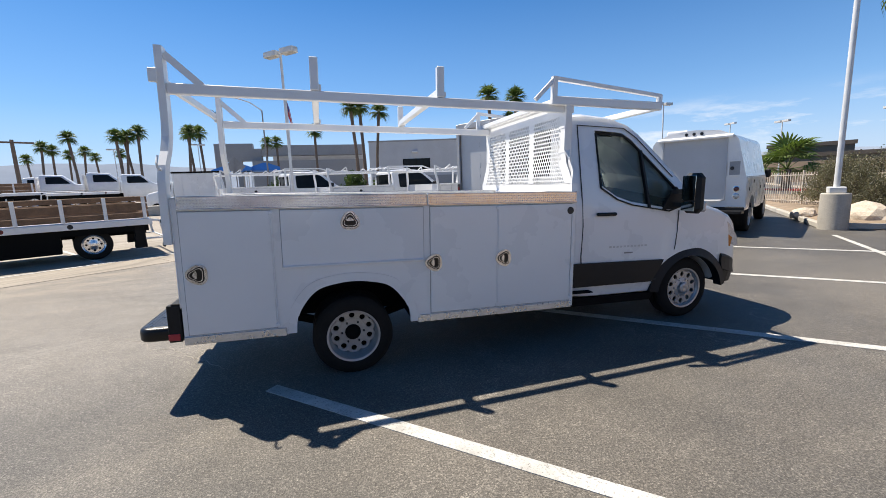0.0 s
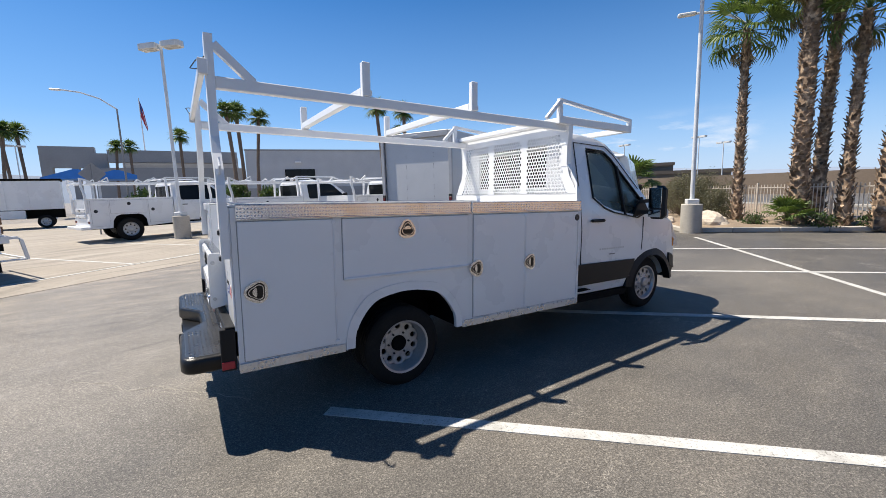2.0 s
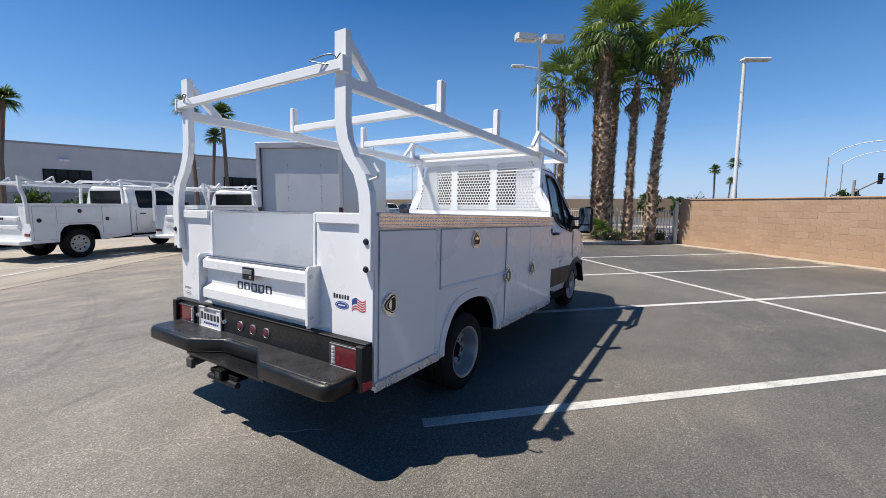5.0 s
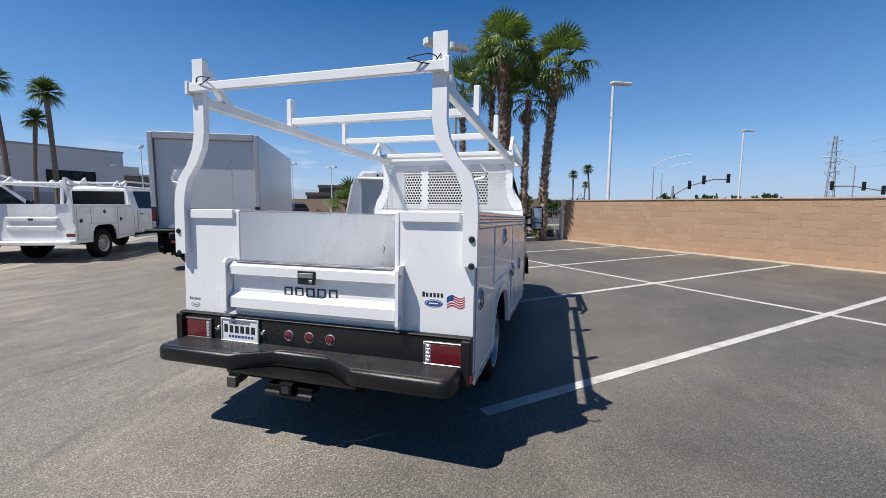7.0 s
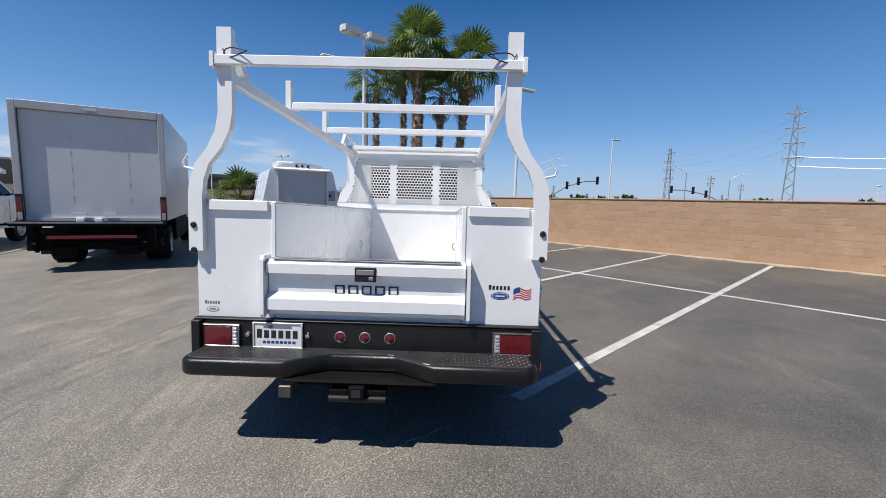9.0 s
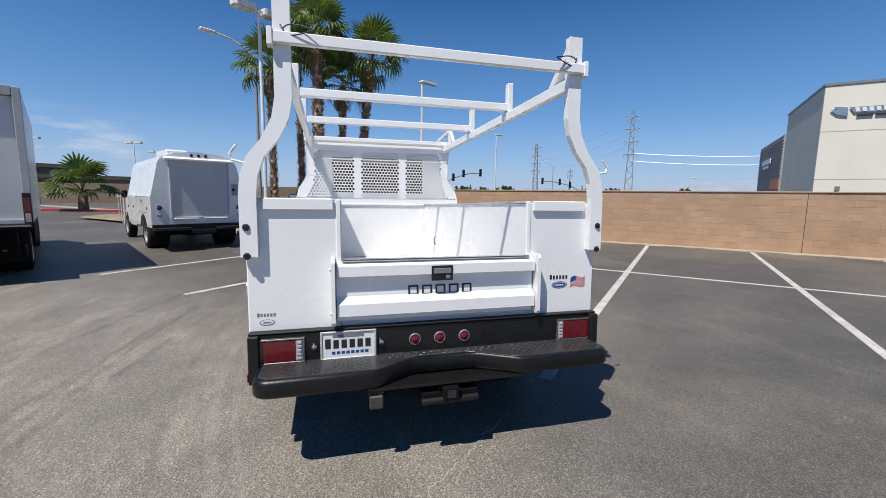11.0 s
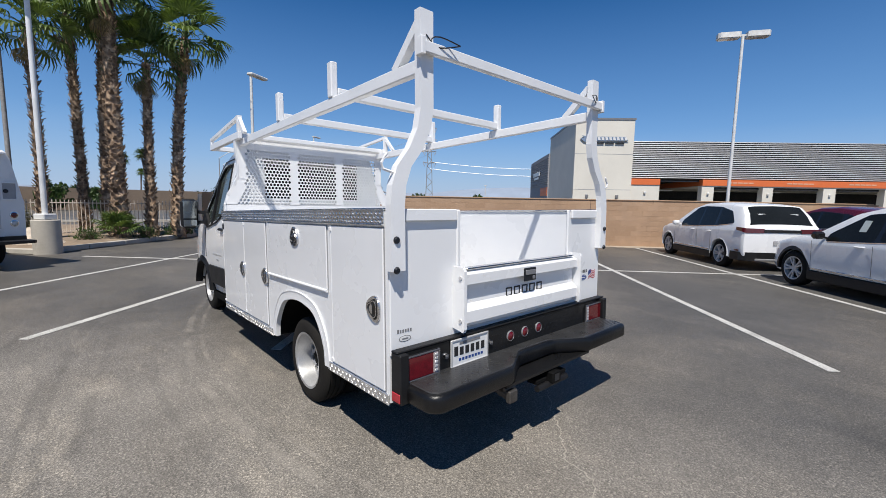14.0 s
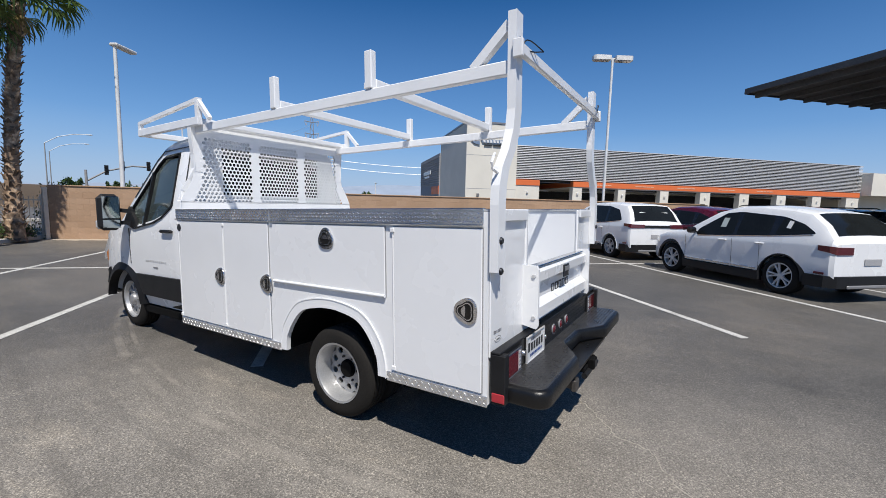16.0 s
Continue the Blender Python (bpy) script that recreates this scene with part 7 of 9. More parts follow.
# sport utility cars; origin under the rear axle
def suv(name, label, wb, table, lean, paint, wins, roof_rail, lampz, spokes, tail_long, group="parked cars"):
    t = thing(name, label, "car", group=group)
    body = part("body", loft_body(table, lean, 0.08), paint, t)
    half = max(r[4] for r in table)
    for s in (1, -1):
        for x in (0, wb):
            cut(body, Geo().prism([(x + 0.40 * math.cos(radians(k * 12 - 6)), 0.37 + 0.40 * math.sin(radians(k * 12 - 6))) for k in range(17)] + [(x - 0.4, 0.1), (x + 0.4, 0.1)], s * 0.6, s * 1.3))
    auto_smooth(body.data, 28)
    for s in (1, -1):
        for x in (0, wb):
            car_wheel(t, x, s * (half - 0.01), 0.355, 0.355, 0.23, 0.235, s, spokes)
            part("wheel_flare", arch_ring(x, 0.37, 0.385, 0.455 if tail_long else 0.42, s * (half - 0.06), s * (half + 0.014), -8, 188), M_BLACKPL if tail_long else paint, t, "rolled wheel arch trim")
        upper = [p for w in wins for p in w[1:-1]]
        grow = lambda p, dx, dz: (p[0] + dx, p[1] + dz)
        outline = [grow(wins[0][0], -0.03, -0.008)] + [grow(p, 0, 0.016) for p in upper] + [grow(wins[-1][-1], 0.06, -0.02)] + [grow(w[-1], 0.03, -0.025) for w in wins[-2::-1]]
        part("window_surround", side_panel(table, lean, outline, s, 0.003), M_BLACKGL, t, "black window surround")
        for k, wpoly in enumerate(wins):
            part("side_window", side_panel(table, lean, wpoly, s), M_DARKGL, t, "dark side glass")
        belt = [(wins[0][0][0] + 0.02, wins[0][0][1] - 0.03)] + [(p[0], p[1] - 0.028) for w in wins for p in (w[0], w[-1])][1:]
        dense = [(a[0] + (b2[0] - a[0]) * q / 6, a[1] + (b2[1] - a[1]) * q / 6) for a, b2 in zip(belt, belt[1:]) for q in range(6)] + belt[-1:]
        rows = [(x, lerp_table(table, x), z) for x, z in dense]
        part("belt_trim", Geo().tube([(x, s * (r[4] - lean * max(0, z - r[2]) + 0.004), z) for x, r, z in rows], 0, flat=(0.004, 0.008)), M_CHROME, t, "bright belt trim")
        part("side_reflector", Geo().box(table[0][0] + 0.1, table[0][0] + 0.26, s * (half + 0.003), s * (half + 0.018), 0.5, 0.54, 0.004), M_CARLENS, t, "red side reflector")
        part("sill", Geo().box(0.38, wb - 0.38, s * (half - 0.1), s * (half + 0.022), 0.19, 0.385, 0.02), M_BLACKPL, t, "black sill")
        part("sill_strip", Geo().box(0.46, wb - 0.46, s * (half + 0.004), s * (half + 0.026), 0.41, 0.436, 0.004), M_CHROME, t, "bright strip along the lower doors")
        for x in (wins[1][0][0] + 0.14, wins[-1][0][0] + 0.2):
            part("door_handle", Geo().box(x - 0.1, x + 0.1, s * half, s * (half + 0.035), 0.92, 0.945, 0.012), paint, t)
        for x in (wins[-1][0][0] - 0.03, 0.44, wb - 0.42):
            part("door_line", Geo().tube([(x, s * (half + 0.013), 0.97), (x - 0.02, s * (half + 0.016), 0.7), (x - 0.02, s * (half + 0.004), 0.4)], 0, flat=(0.0025, 0.002)), M_LINE, t)
        part("mirror", Geo().box(wb - 0.78, wb - 0.62, s * (half + 0.03), s * (half + 0.22), 1.02, 1.16, 0.04).bar((wb - 0.68, s * (half - 0.05), 1.04), (wb - 0.68, s * (half + 0.06), 1.06), 0.05, 0.03), M_BLACKGL if tail_long else paint, t, "car door mirror")
        xr = table[0][0]
        # one lens that runs from the tailgate round the corner into the side
        xe, yi = (xr + 0.24, half - 0.44) if tail_long else (xr + 0.26, half - 0.5)
        plan = [(xr - 0.016, yi), (xr - 0.016, table[0][4] - 0.02), (xr - 0.004, table[0][4] + 0.016)]
        plan += [(r[0], r[4] + 0.02) for r in table[1:] if r[0] < xe - 0.06] + [(xe, lerp_table(table, xe)[4] + 0.018)]
        lo, hi = (lampz - 0.01, lampz + 0.14) if tail_long else (lampz - 0.01, lampz + 0.125)
        vs = []
        for i, (px, py) in enumerate(plan):
            f = i / (len(plan) - 1)
            z0, z1 = lo + 0.06 * max(0, f - 0.45) / 0.55, hi - 0.025 * (1 - f)
            vs += [(px, s * py, z0), (px, s * py, z1), (px + 0.05, s * (py - 0.05), z1), (px + 0.05, s * (py - 0.05), z0)]
        g = Geo().add(vs, [[4 * i + k, 4 * i + (k + 1) % 4, 4 * i + 4 + (k + 1) % 4, 4 * i + 4 + k] for i in range(len(plan) - 1) for k in range(4)] + [[0, 1, 2, 3], [len(vs) - 4 + k for k in range(4)]])
        part("tail_lamp", g, M_CARLENS, t, "dark red wraparound tail lamp")
        part("headlamp", Geo().prism([(wb + 0.5, s * (half - 0.03)), (wb + 0.78, s * (half - 0.22)), (wb + 0.8, s * 0.4), (wb + 0.5, s * 0.5)], 0.72, 0.84, "z"), M_CLEAR, t, "clear headlamp")
        if roof_rail:
            zt = lerp_table(table, 0.8)[3]
            part("roof_rail", Geo().tube([(-0.3, s * 0.56, zt + 0.01), (-0.2, s * 0.56, zt + 0.05), (1.3, s * 0.56, zt + 0.06), (1.5, s * 0.56, zt + 0.02)], 0.018), M_BLACKPL, t, "black roof rail")
    xr = table[0][0]
    part("rear_bumper", Geo().prism([(xr + 0.42, half + 0.02), (xr + 0.1, half + 0.012), (xr - 0.03, half - 0.12), (xr - 0.06, half - 0.35), (xr - 0.06, -half + 0.35), (xr - 0.03, -half + 0.12), (xr + 0.1, -half - 0.012), (xr + 0.42, -half - 0.02)], 0.27, 0.48, "z"), M_BLACKPL, t, "black lower rear bumper")
    part("skid_plate", Geo().box(xr - 0.085, xr - 0.05, -half + 0.3, half - 0.3, 0.27, 0.33, 0.015), M_GREYINK, t, "grey skid plate")
    if not tail_long:
        part("tailgate_band", Geo().box(xr - 0.019, xr - 0.002, -half + 0.5, half - 0.5, lampz + 0.0, lampz + 0.075, 0.005), M_BLACKGL, t, "black band between the tail lamps")
    part("plate_recess", Geo().box(xr - 0.015, xr - 0.002, -0.2, 0.2, 0.66, 0.78, 0.005), M_GAP, t)
    return t


EDGE = [(-0.93, 0.36, 0.98, 1.05, 0.90), (-0.88, 0.34, 1.0, 1.14, 0.93), (-0.72, 0.3, 1.02, 1.42, 0.94), (-0.5, 0.27, 1.02, 1.64, 0.945), (-0.2, 0.25, 1.01, 1.68, 0.95), (0.6, 0.24, 0.99, 1.72, 0.95), (1.3, 0.24, 0.97, 1.70, 0.95), (1.75, 0.24, 0.96, 1.58, 0.95),
        (2.2, 0.24, 0.95, 1.32, 0.95), (2.55, 0.24, 0.94, 1.10, 0.95), (3.0, 0.24, 0.9, 1.03, 0.94), (3.4, 0.25, 0.8, 0.93, 0.9), (3.62, 0.28, 0.66, 0.76, 0.78), (3.7, 0.32, 0.56, 0.66, 0.66)]
edge_w = [[(-0.44, 1.2), (-0.2, 1.49), (0.28, 1.585), (0.24, 1.12)], [(0.36, 1.11), (0.40, 1.60), (1.06, 1.61), (1.08, 1.07)], [(1.16, 1.06), (1.14, 1.61), (1.47, 1.565), (2.1, 1.15), (2.05, 1.03)]]
ESC = [(-0.86, 0.36, 0.95, 1.02, 0.86), (-0.8, 0.34, 0.98, 1.12, 0.90), (-0.62, 0.3, 1.0, 1.34, 0.915), (-0.34, 0.27, 1.0, 1.55, 0.925), (0.0, 0.25, 0.99, 1.61, 0.93), (0.6, 0.24, 0.97, 1.66, 0.93), (1.2, 0.24, 0.95, 1.64, 0.93), (1.65, 0.24, 0.94, 1.52, 0.93),
       (2.1, 0.24, 0.93, 1.25, 0.93), (2.4, 0.24, 0.92, 1.07, 0.93), (2.85, 0.24, 0.88, 1.0, 0.92), (3.25, 0.25, 0.78, 0.9, 0.87), (3.45, 0.28, 0.64, 0.74, 0.76), (3.52, 0.32, 0.54, 0.64, 0.62)]
esc_w = [[(-0.5, 1.19), (-0.28, 1.33), (0.12, 1.455), (0.2, 1.12)], [(0.3, 1.11), (0.3, 1.47), (0.98, 1.52), (1.0, 1.06)], [(1.08, 1.05), (1.07, 1.52), (1.38, 1.49), (1.98, 1.11), (1.96, 1.0)]]
edge = suv("sport_utility_car", "white mid-size sport utility car with dark glass and red tail lamps", 2.85, EDGE, 0.34, M_WHITE, edge_w, False, 0.98, 5, False)
part("rear_glass", top_panel(EDGE, 0.34, -0.872, -0.53, 0.9, 0.93), M_DARKGL, edge, "dark rear window")
edge.matrix_world = LOT @ pose(7.9, -8.33, 0)
esc = suv("sport_utility_car", "white compact sport utility car with black trim and red tail lamps", 2.71, ESC, 0.36, M_WHITE, esc_w, False, 0.86, 5, True)
part("rear_glass", top_panel(ESC, 0.36, -0.775, -0.37, 0.9, 0.93), M_DARKGL, esc, "dark rear window")
for s in (1, -1):
    part("window_sticker", side_panel(ESC, 0.36, [(-0.06, 1.25), (-0.08, 1.38), (0.0, 1.4), (0.02, 1.26)], s, 0.011, 0.005), M_PLATE, esc, "white paper window sticker")
    part("window_sticker", side_panel(ESC, 0.36, [(1.3, 1.2), (1.28, 1.4), (1.41, 1.4), (1.43, 1.2)], s, 0.011, 0.005), M_SHEET, esc, "pale price sheet in the window")
esc.matrix_world = LOT @ pose(2.5, -8.24, 0)
red = suv("sport_utility_car", "dark red sport utility car with dark glass", 2.71, ESC, 0.36, M_REDCAR, esc_w, False, 0.86, 5, True)
part("rear_glass", top_panel(ESC, 0.36, -0.775, -0.37, 0.9, 0.93), M_DARKGL, red, "dark rear window")
red.matrix_world = LOT @ pose(7.6, -11.3, 0)
railed = suv("sport_utility_car", "white sport utility car with black roof rails", 2.85, EDGE, 0.34, M_WHITE, edge_w, True, 0.93, 5, False)
part("rear_glass", top_panel(EDGE, 0.34, -0.872, -0.53, 0.9, 0.93), M_DARKGL, railed, "dark rear window")
railed.matrix_world = LOT @ pose(2.4, -14.2, 0)
dark = suv("sport_utility_car", "dark grey sport utility car with roof rails", 2.85, EDGE, 0.34, M_DARKCAR, edge_w, True, 0.93, 5, False)
part("rear_glass", top_panel(EDGE, 0.34, -0.872, -0.53, 0.9, 0.93), M_DARKGL, dark, "dark rear window")
dark.matrix_world = LOT @ pose(2.4, -17.1, 0)
for ob, u, v in ((railed, 7.6, -14.2), (dark, 7.6, -17.2), (dark, 2.4, -20), (railed, 2.5, -22.9), (edge, 7.6, -20.1)):
    copy_thing(ob, LOT @ pose(u, v, 0))
# far sales rows
random.seed(5)
far_cars = [railed, dark, edge, esc]
for k in range(16):
    ob = far_cars[random.choice((0, 0, 1, 2, 3))]
    copy_thing(ob, pose(-46 + (k % 8) * 3.6 + random.uniform(-0.3, 0.3), 60 + (k // 8) * 9 - (k % 8) * 0.6, 0.9, 0, 0, 70 + random.uniform(-4, 4)))
for k in range(6):
    copy_thing(far_cars[k % 4], pose(22 + k * 2.9, 33 - k * 1.2, 0, 0, 0, 66))


# ---- palms and planting ----
def frond_mesh(n=14, length=0.9, spread=3.0, seed=0, droop=0.25, stalk=0.95):
    """A fan leaf: a stalk along +x and a fan of folded blades, joined near the stalk, whose tips hang."""
    rnd = random.Random(seed)
    g = Geo()
    g.tube([(0, 0, 0), (stalk * 0.5, 0, 0.05), (stalk, 0, 0.0)], [0.022, 0.016, 0.012], 5)
    for k in range(n):
        a = (k / (n - 1) - 0.5) * spread
        l = length * (0.8 + 0.25 * math.cos(a * 0.9)) * rnd.uniform(0.92, 1.06)
        d = Vector((math.cos(a), math.sin(a), 0))
        s = Vector((-math.sin(a), math.cos(a), 0))
        o = Vector((stalk, 0, 0))
        cup = 0.10 * abs(math.sin(a))
        w = 0.5 * l * 0.5 * spread / (n - 1)
        p1 = o + d * l * 0.5 + Vector((0, 0, 0.03 + cup - droop * 0.08))
        p2 = o + d * l * 0.78 + Vector((0, 0, cup - droop * 0.38 * rnd.uniform(0.8, 1.2)))
        p3 = o + d * l * (1 - 0.25 * droop) + Vector((0, 0, cup - droop * rnd.uniform(0.75, 1.25)))
        fold = Vector((0, 0, 0.022))
        vs = [o, p1 - s * w + fold, p1, p1 + s * w + fold, p2 - s * w * 0.62 + fold * 0.6, p2, p2 + s * w * 0.62 + fold * 0.6, p3]
        g.add(vs, [(0, 2, 1), (0, 3, 2), (1, 2, 5, 4), (2, 3, 6, 5), (4, 5, 7), (5, 6, 7)])
    return g.mesh("palm_leaf_%d" % seed)


LEAVES = [frond_mesh(seed=k, droop=0.12 + 0.16 * k) for k in range(4)]
DRYLEAF = frond_mesh(n=13, length=0.7, spread=1.6, seed=9, droop=0.3, stalk=0.7)
for me in LEAVES:
    me.materials.append(M_FROND)
DRYLEAF.materials.append(M_DRY)


def palm(x, y, h, r, lean, seed, z=0.1, scale=1.0, nleaf=34):
    """A fan palm: a tapered trunk shaggy with old leaf bases, and a crown of separate leaves."""
    rnd = random.Random(seed)
    t = thing("fan_palm", "tall fan palm with a shaggy brown trunk and green crown", "palm tree", pose(x, y, z), "planter palms")
    n = 16
    pts, rs = [], []
    for k in range(n + 1):
        f = k / n
        pts.append(Vector((lean[0] * f * f, lean[1] * f * f, h * f)))
        rs.append(r * (1.35 - 0.35 * min(1, f * 6)) * (1 - 0.22 * f))
    part("trunk", Geo().tube(pts, rs, 14), M_BARK, t)
    g = Geo()
    rows = int(h / 0.105)
    for k in range(rows):
        f = (k + 0.5) / rows
        i = min(n - 1, int(f * n))
        ff = f * n - i
        c = pts[i].lerp(pts[i + 1], ff)
        rr = rs[i] + (rs[i + 1] - rs[i]) * ff
        m = 8
        for j in range(m):
            a = 2 * math.pi * (j + (k % 2) * 0.5 + rnd.uniform(-0.2, 0.2)) / m
            if rnd.random() < 0.2:
                continue
            l = rnd.uniform(0.07, 0.21) * (1.25 if f > 0.75 or f < 0.25 else 1.0)
            w = rr * rnd.uniform(0.26, 0.38)
            d = Vector((math.cos(a), math.sin(a), 0))
            s = Vector((-math.sin(a), math.cos(a), 0))
            b = c + d * (rr - 0.012)
            up = rnd.uniform(0.4, 1.0) * (1 if rnd.random() < 0.8 else -0.6)
            tip = b + d * rnd.uniform(0.03, 0.13) + Vector((0, 0, l * up))
            th = Vector((0, 0, -0.02)) - d * 0.0
            g.add([b - s * w, b + s * w, tip + s * w * 0.35, tip - s * w * 0.35, b - s * w + d * 0.02 + th, b + s * w + d * 0.02 + th, tip + d * 0.012 + s * w * 0.3 + th * 0.4, tip + d * 0.012 - s * w * 0.3 + th * 0.4],
                  [(0, 1, 2, 3), (4, 7, 6, 5), (3, 2, 6, 7), (0, 3, 7, 4), (1, 5, 6, 2)])
    ob = part("bark_fringe", g, M_BARK, t, "broken brown leaf bases")
    ob["kind"] = "stuff"
    top = pts[-1]
    for k in range(nleaf):
        f = k / nleaf
        el = 82 - 112 * f ** 0.85 + rnd.uniform(-9, 9)
        az = k * 137.5 + rnd.uniform(-12, 12)
        lf = part("leaf", LEAVES[min(3, int(f * 4))], M_FROND, t)
        sc = scale * rnd.uniform(0.85, 1.1)
        lf.matrix_local = Matrix.Translation(top + Vector((0, 0, 0.12 - 0.3 * f))) @ Euler((rnd.uniform(-0.5, 0.5), -radians(el), radians(az)), "XYZ").to_matrix().to_4x4() @ Matrix.Scale(sc, 4)
    for k in range(4):
        lf = part("dry_leaf", DRYLEAF, M_DRY, t, "hanging dead brown leaf")
        lf.matrix_local = Matrix.Translation(top + Vector((0, 0, -0.25))) @ Euler((rnd.uniform(-0.4, 0.4), radians(rnd.uniform(55, 78)), radians(k * 51 + rnd.uniform(-15, 15))), "XYZ").to_matrix().to_4x4() @ Matrix.Scale(scale * 0.9, 4)
    return t


palm(15.9, 3.05, 6.7, 0.135, (-0.1, 0.0), 1, scale=0.84, nleaf=28)
palm(15.35, 1.12, 8.1, 0.23, (-0.1, 0.0), 2, scale=0.97, nleaf=32)
palm(17.7, 1.3, 8.9, 0.19, (0.0, -0.25), 3, scale=0.97, nleaf=30)
palm(15.9, 0.14, 6.3, 0.155, (0.05, -0.1), 4, scale=0.82, nleaf=24)
palm(15.9, -0.70, 7.5, 0.185, (0.05, -0.55), 5, scale=0.97, nleaf=28)
palm(18.0, 2.0, 8.0, 0.15, (0.0, 0.1), 6, scale=0.88)


def far_palm_kind(seed):
    """Trunk and crown of a palm far away, joined into two parts."""
    rnd = random.Random(seed)
    t = thing("distant_palm", "distant slender fan palm", "palm tree", group="distant palms")
    h = 10.0
    bend = rnd.uniform(-0.8, 0.8)
    part("trunk", Geo().tube([(0, 0, 0), (bend * 0.3, 0, h * 0.5), (bend, 0, h)], [0.25, 0.17, 0.19], 8), M_TRUNKFAR, t)
    g = Geo()
    for k in range(27):
        el, az = radians(80 - 122 * (k / 27) + rnd.uniform(-9, 9)), radians(k * 137.5)
        m = Matrix.Translation((bend, 0, h)) @ Euler((0, -el, az), "XYZ").to_matrix().to_4x4()
        for j in range(9):
            a = (j / 8 - 0.5) * 2.2
            d = m.to_3x3() @ Vector((math.cos(a), math.sin(a), -0.1))
            s = m.to_3x3() @ Vector((-math.sin(a), math.cos(a), 0))
            o = m @ Vector((0.6, 0, 0))
            l = 0.95 * rnd.uniform(0.7, 1.1)
            g.add([m @ Vector((0, 0, 0)), o - s * 0.02, o + d * l * 0.5 - s * 0.05 + Vector((0, 0, -0.05)), o + d * l + Vector((0, 0, -0.35 * rnd.uniform(0.4, 1.5))), o + d * l * 0.5 + s * 0.05 + Vector((0, 0, -0.05))], [(1, 2, 3, 4), (0, 1, 4)])
    part("crown", g, M_FROND, t)
    return t


FP = [far_palm_kind(21), far_palm_kind(22)]


def polar(eye, az, d):
    return eye[0] + d * math.cos(radians(az)), eye[1] + d * math.sin(radians(az))


E0 = (-0.15, -4.45)
far_spots = [(E0, 66.6, 57, 1.26), (E0, 63.5, 55, 1.2), (E0, 65.0, 57, 0.95), (E0, 84.8, 55, 1.12), (E0, 83.9, 56, 1.16), (E0, 82.5, 58, 1.13), (E0, 90.1, 65, 0.96), (E0, 117.9, 84, 0.71), (E0, 117.2, 82, 0.86), (E0, 116.3, 84, 0.83), (E0, 114.5, 80, 0.98), (E0, 115.1, 86, 0.79), (E0, 114.0, 86, 0.84), (E0, 112.7, 88, 0.77),
             (E0, 110.8, 76, 0.99), (E0, 110.5, 77, 1.0), (E0, 110.8, 90, 0.85), (E0, 109.8, 78, 0.98), (E0, 109.2, 77, 1.06), (E0, 104.6, 72, 1.02), (E0, 104.0, 74, 1.01), (E0, 103.0, 73, 1.04), (E0, 96.3, 66, 0.82), (E0, 94.8, 66, 0.82),
             ((-2.98, -2.78), -0.23, 70, 0.66), ((-2.98, -2.78), -2.4, 72, 0.76), ((-2.98, -2.78), -1.6, 70, 0.5)]
for k, (e, az, d, sc) in enumerate(far_spots):
    x, y = polar(e, az, d)
    o = FP[k % 2] if k < 2 else copy_thing(FP[k % 2], Matrix.Identity(4))
    o.matrix_world = Matrix.Translation((x, y, 0)) @ Matrix.Rotation(k * 1.3, 4, "Z") @ Matrix.Scale(sc, 4)


def shrub(x, y, r, h, seed, material, label, n=1500, z=0.12, leaf=0.06):
    """A loose shrub: twigs and many small leaves in clumps, open at its edges."""
    rnd = random.Random(seed)
    t = thing("shrub", label, "shrub", pose(x, y, z), "planter shrubs")
    g = Geo()
    tips = []
    for k in range(80):
        a, e = rnd.uniform(0, 2 * math.pi), rnd.uniform(0.25, 1.45)
        l = rnd.uniform(0.65, 1.05)
        tip = Vector((r * l * math.cos(a) * math.cos(e), r * l * math.sin(a) * math.cos(e), h * l * math.sin(e)))
        mid = tip * 0.5 + Vector((rnd.uniform(-0.1, 0.1), rnd.uniform(-0.1, 0.1), 0.08))
        g.tube([(0, 0, -0.05), mid, tip], [0.018, 0.011, 0.005], 4)
        tips += [tip, tip * 0.8 + mid * 0.2, mid.lerp(tip, 0.45)]
    part("branchwork", g, M_TRUNKFAR, t)
    g = Geo()
    for k in range(n):
        c = tips[rnd.randrange(len(tips))] + Vector((rnd.gauss(0, 0.11), rnd.gauss(0, 0.11), rnd.gauss(0, 0.1)))
        c.z = max(c.z, 0.03)
        m = Euler((rnd.uniform(0, 6), rnd.uniform(0, 6), rnd.uniform(0, 6))).to_matrix()
        s = leaf * rnd.uniform(0.6, 1.3)
        g.add([c + m @ Vector(p) for p in ((-s, 0, 0), (0, -s * 0.45, 0.01), (s, 0, 0), (0, s * 0.45, 0.01))], [(0, 1, 2, 3)])
    lv = part("foliage", g, material, t)
    lv["kind"] = "stuff"
    return t


GREYSCRUB = "dense grey-green desert shrub in dry earth"
for k, (x, y, r, h) in enumerate(((16.6, 4.7, 1.0, 1.6), (17.2, 5.6, 1.2, 1.8), (18.3, 6.4, 1.2, 1.8), (16.1, 3.9, 0.7, 1.2), (18.6, 5.2, 1.2, 1.9), (19.5, 7.2, 1.1, 1.6))):
    shrub(x, y, r, h, 40 + k, M_SCRUB, GREYSCRUB, 6500, leaf=0.032)
shrub(17.35, -2.3, 0.9, 1.95, 49, M_GREEN, "green climbing shrub over the wall end", 2600, 0.0, 0.05)
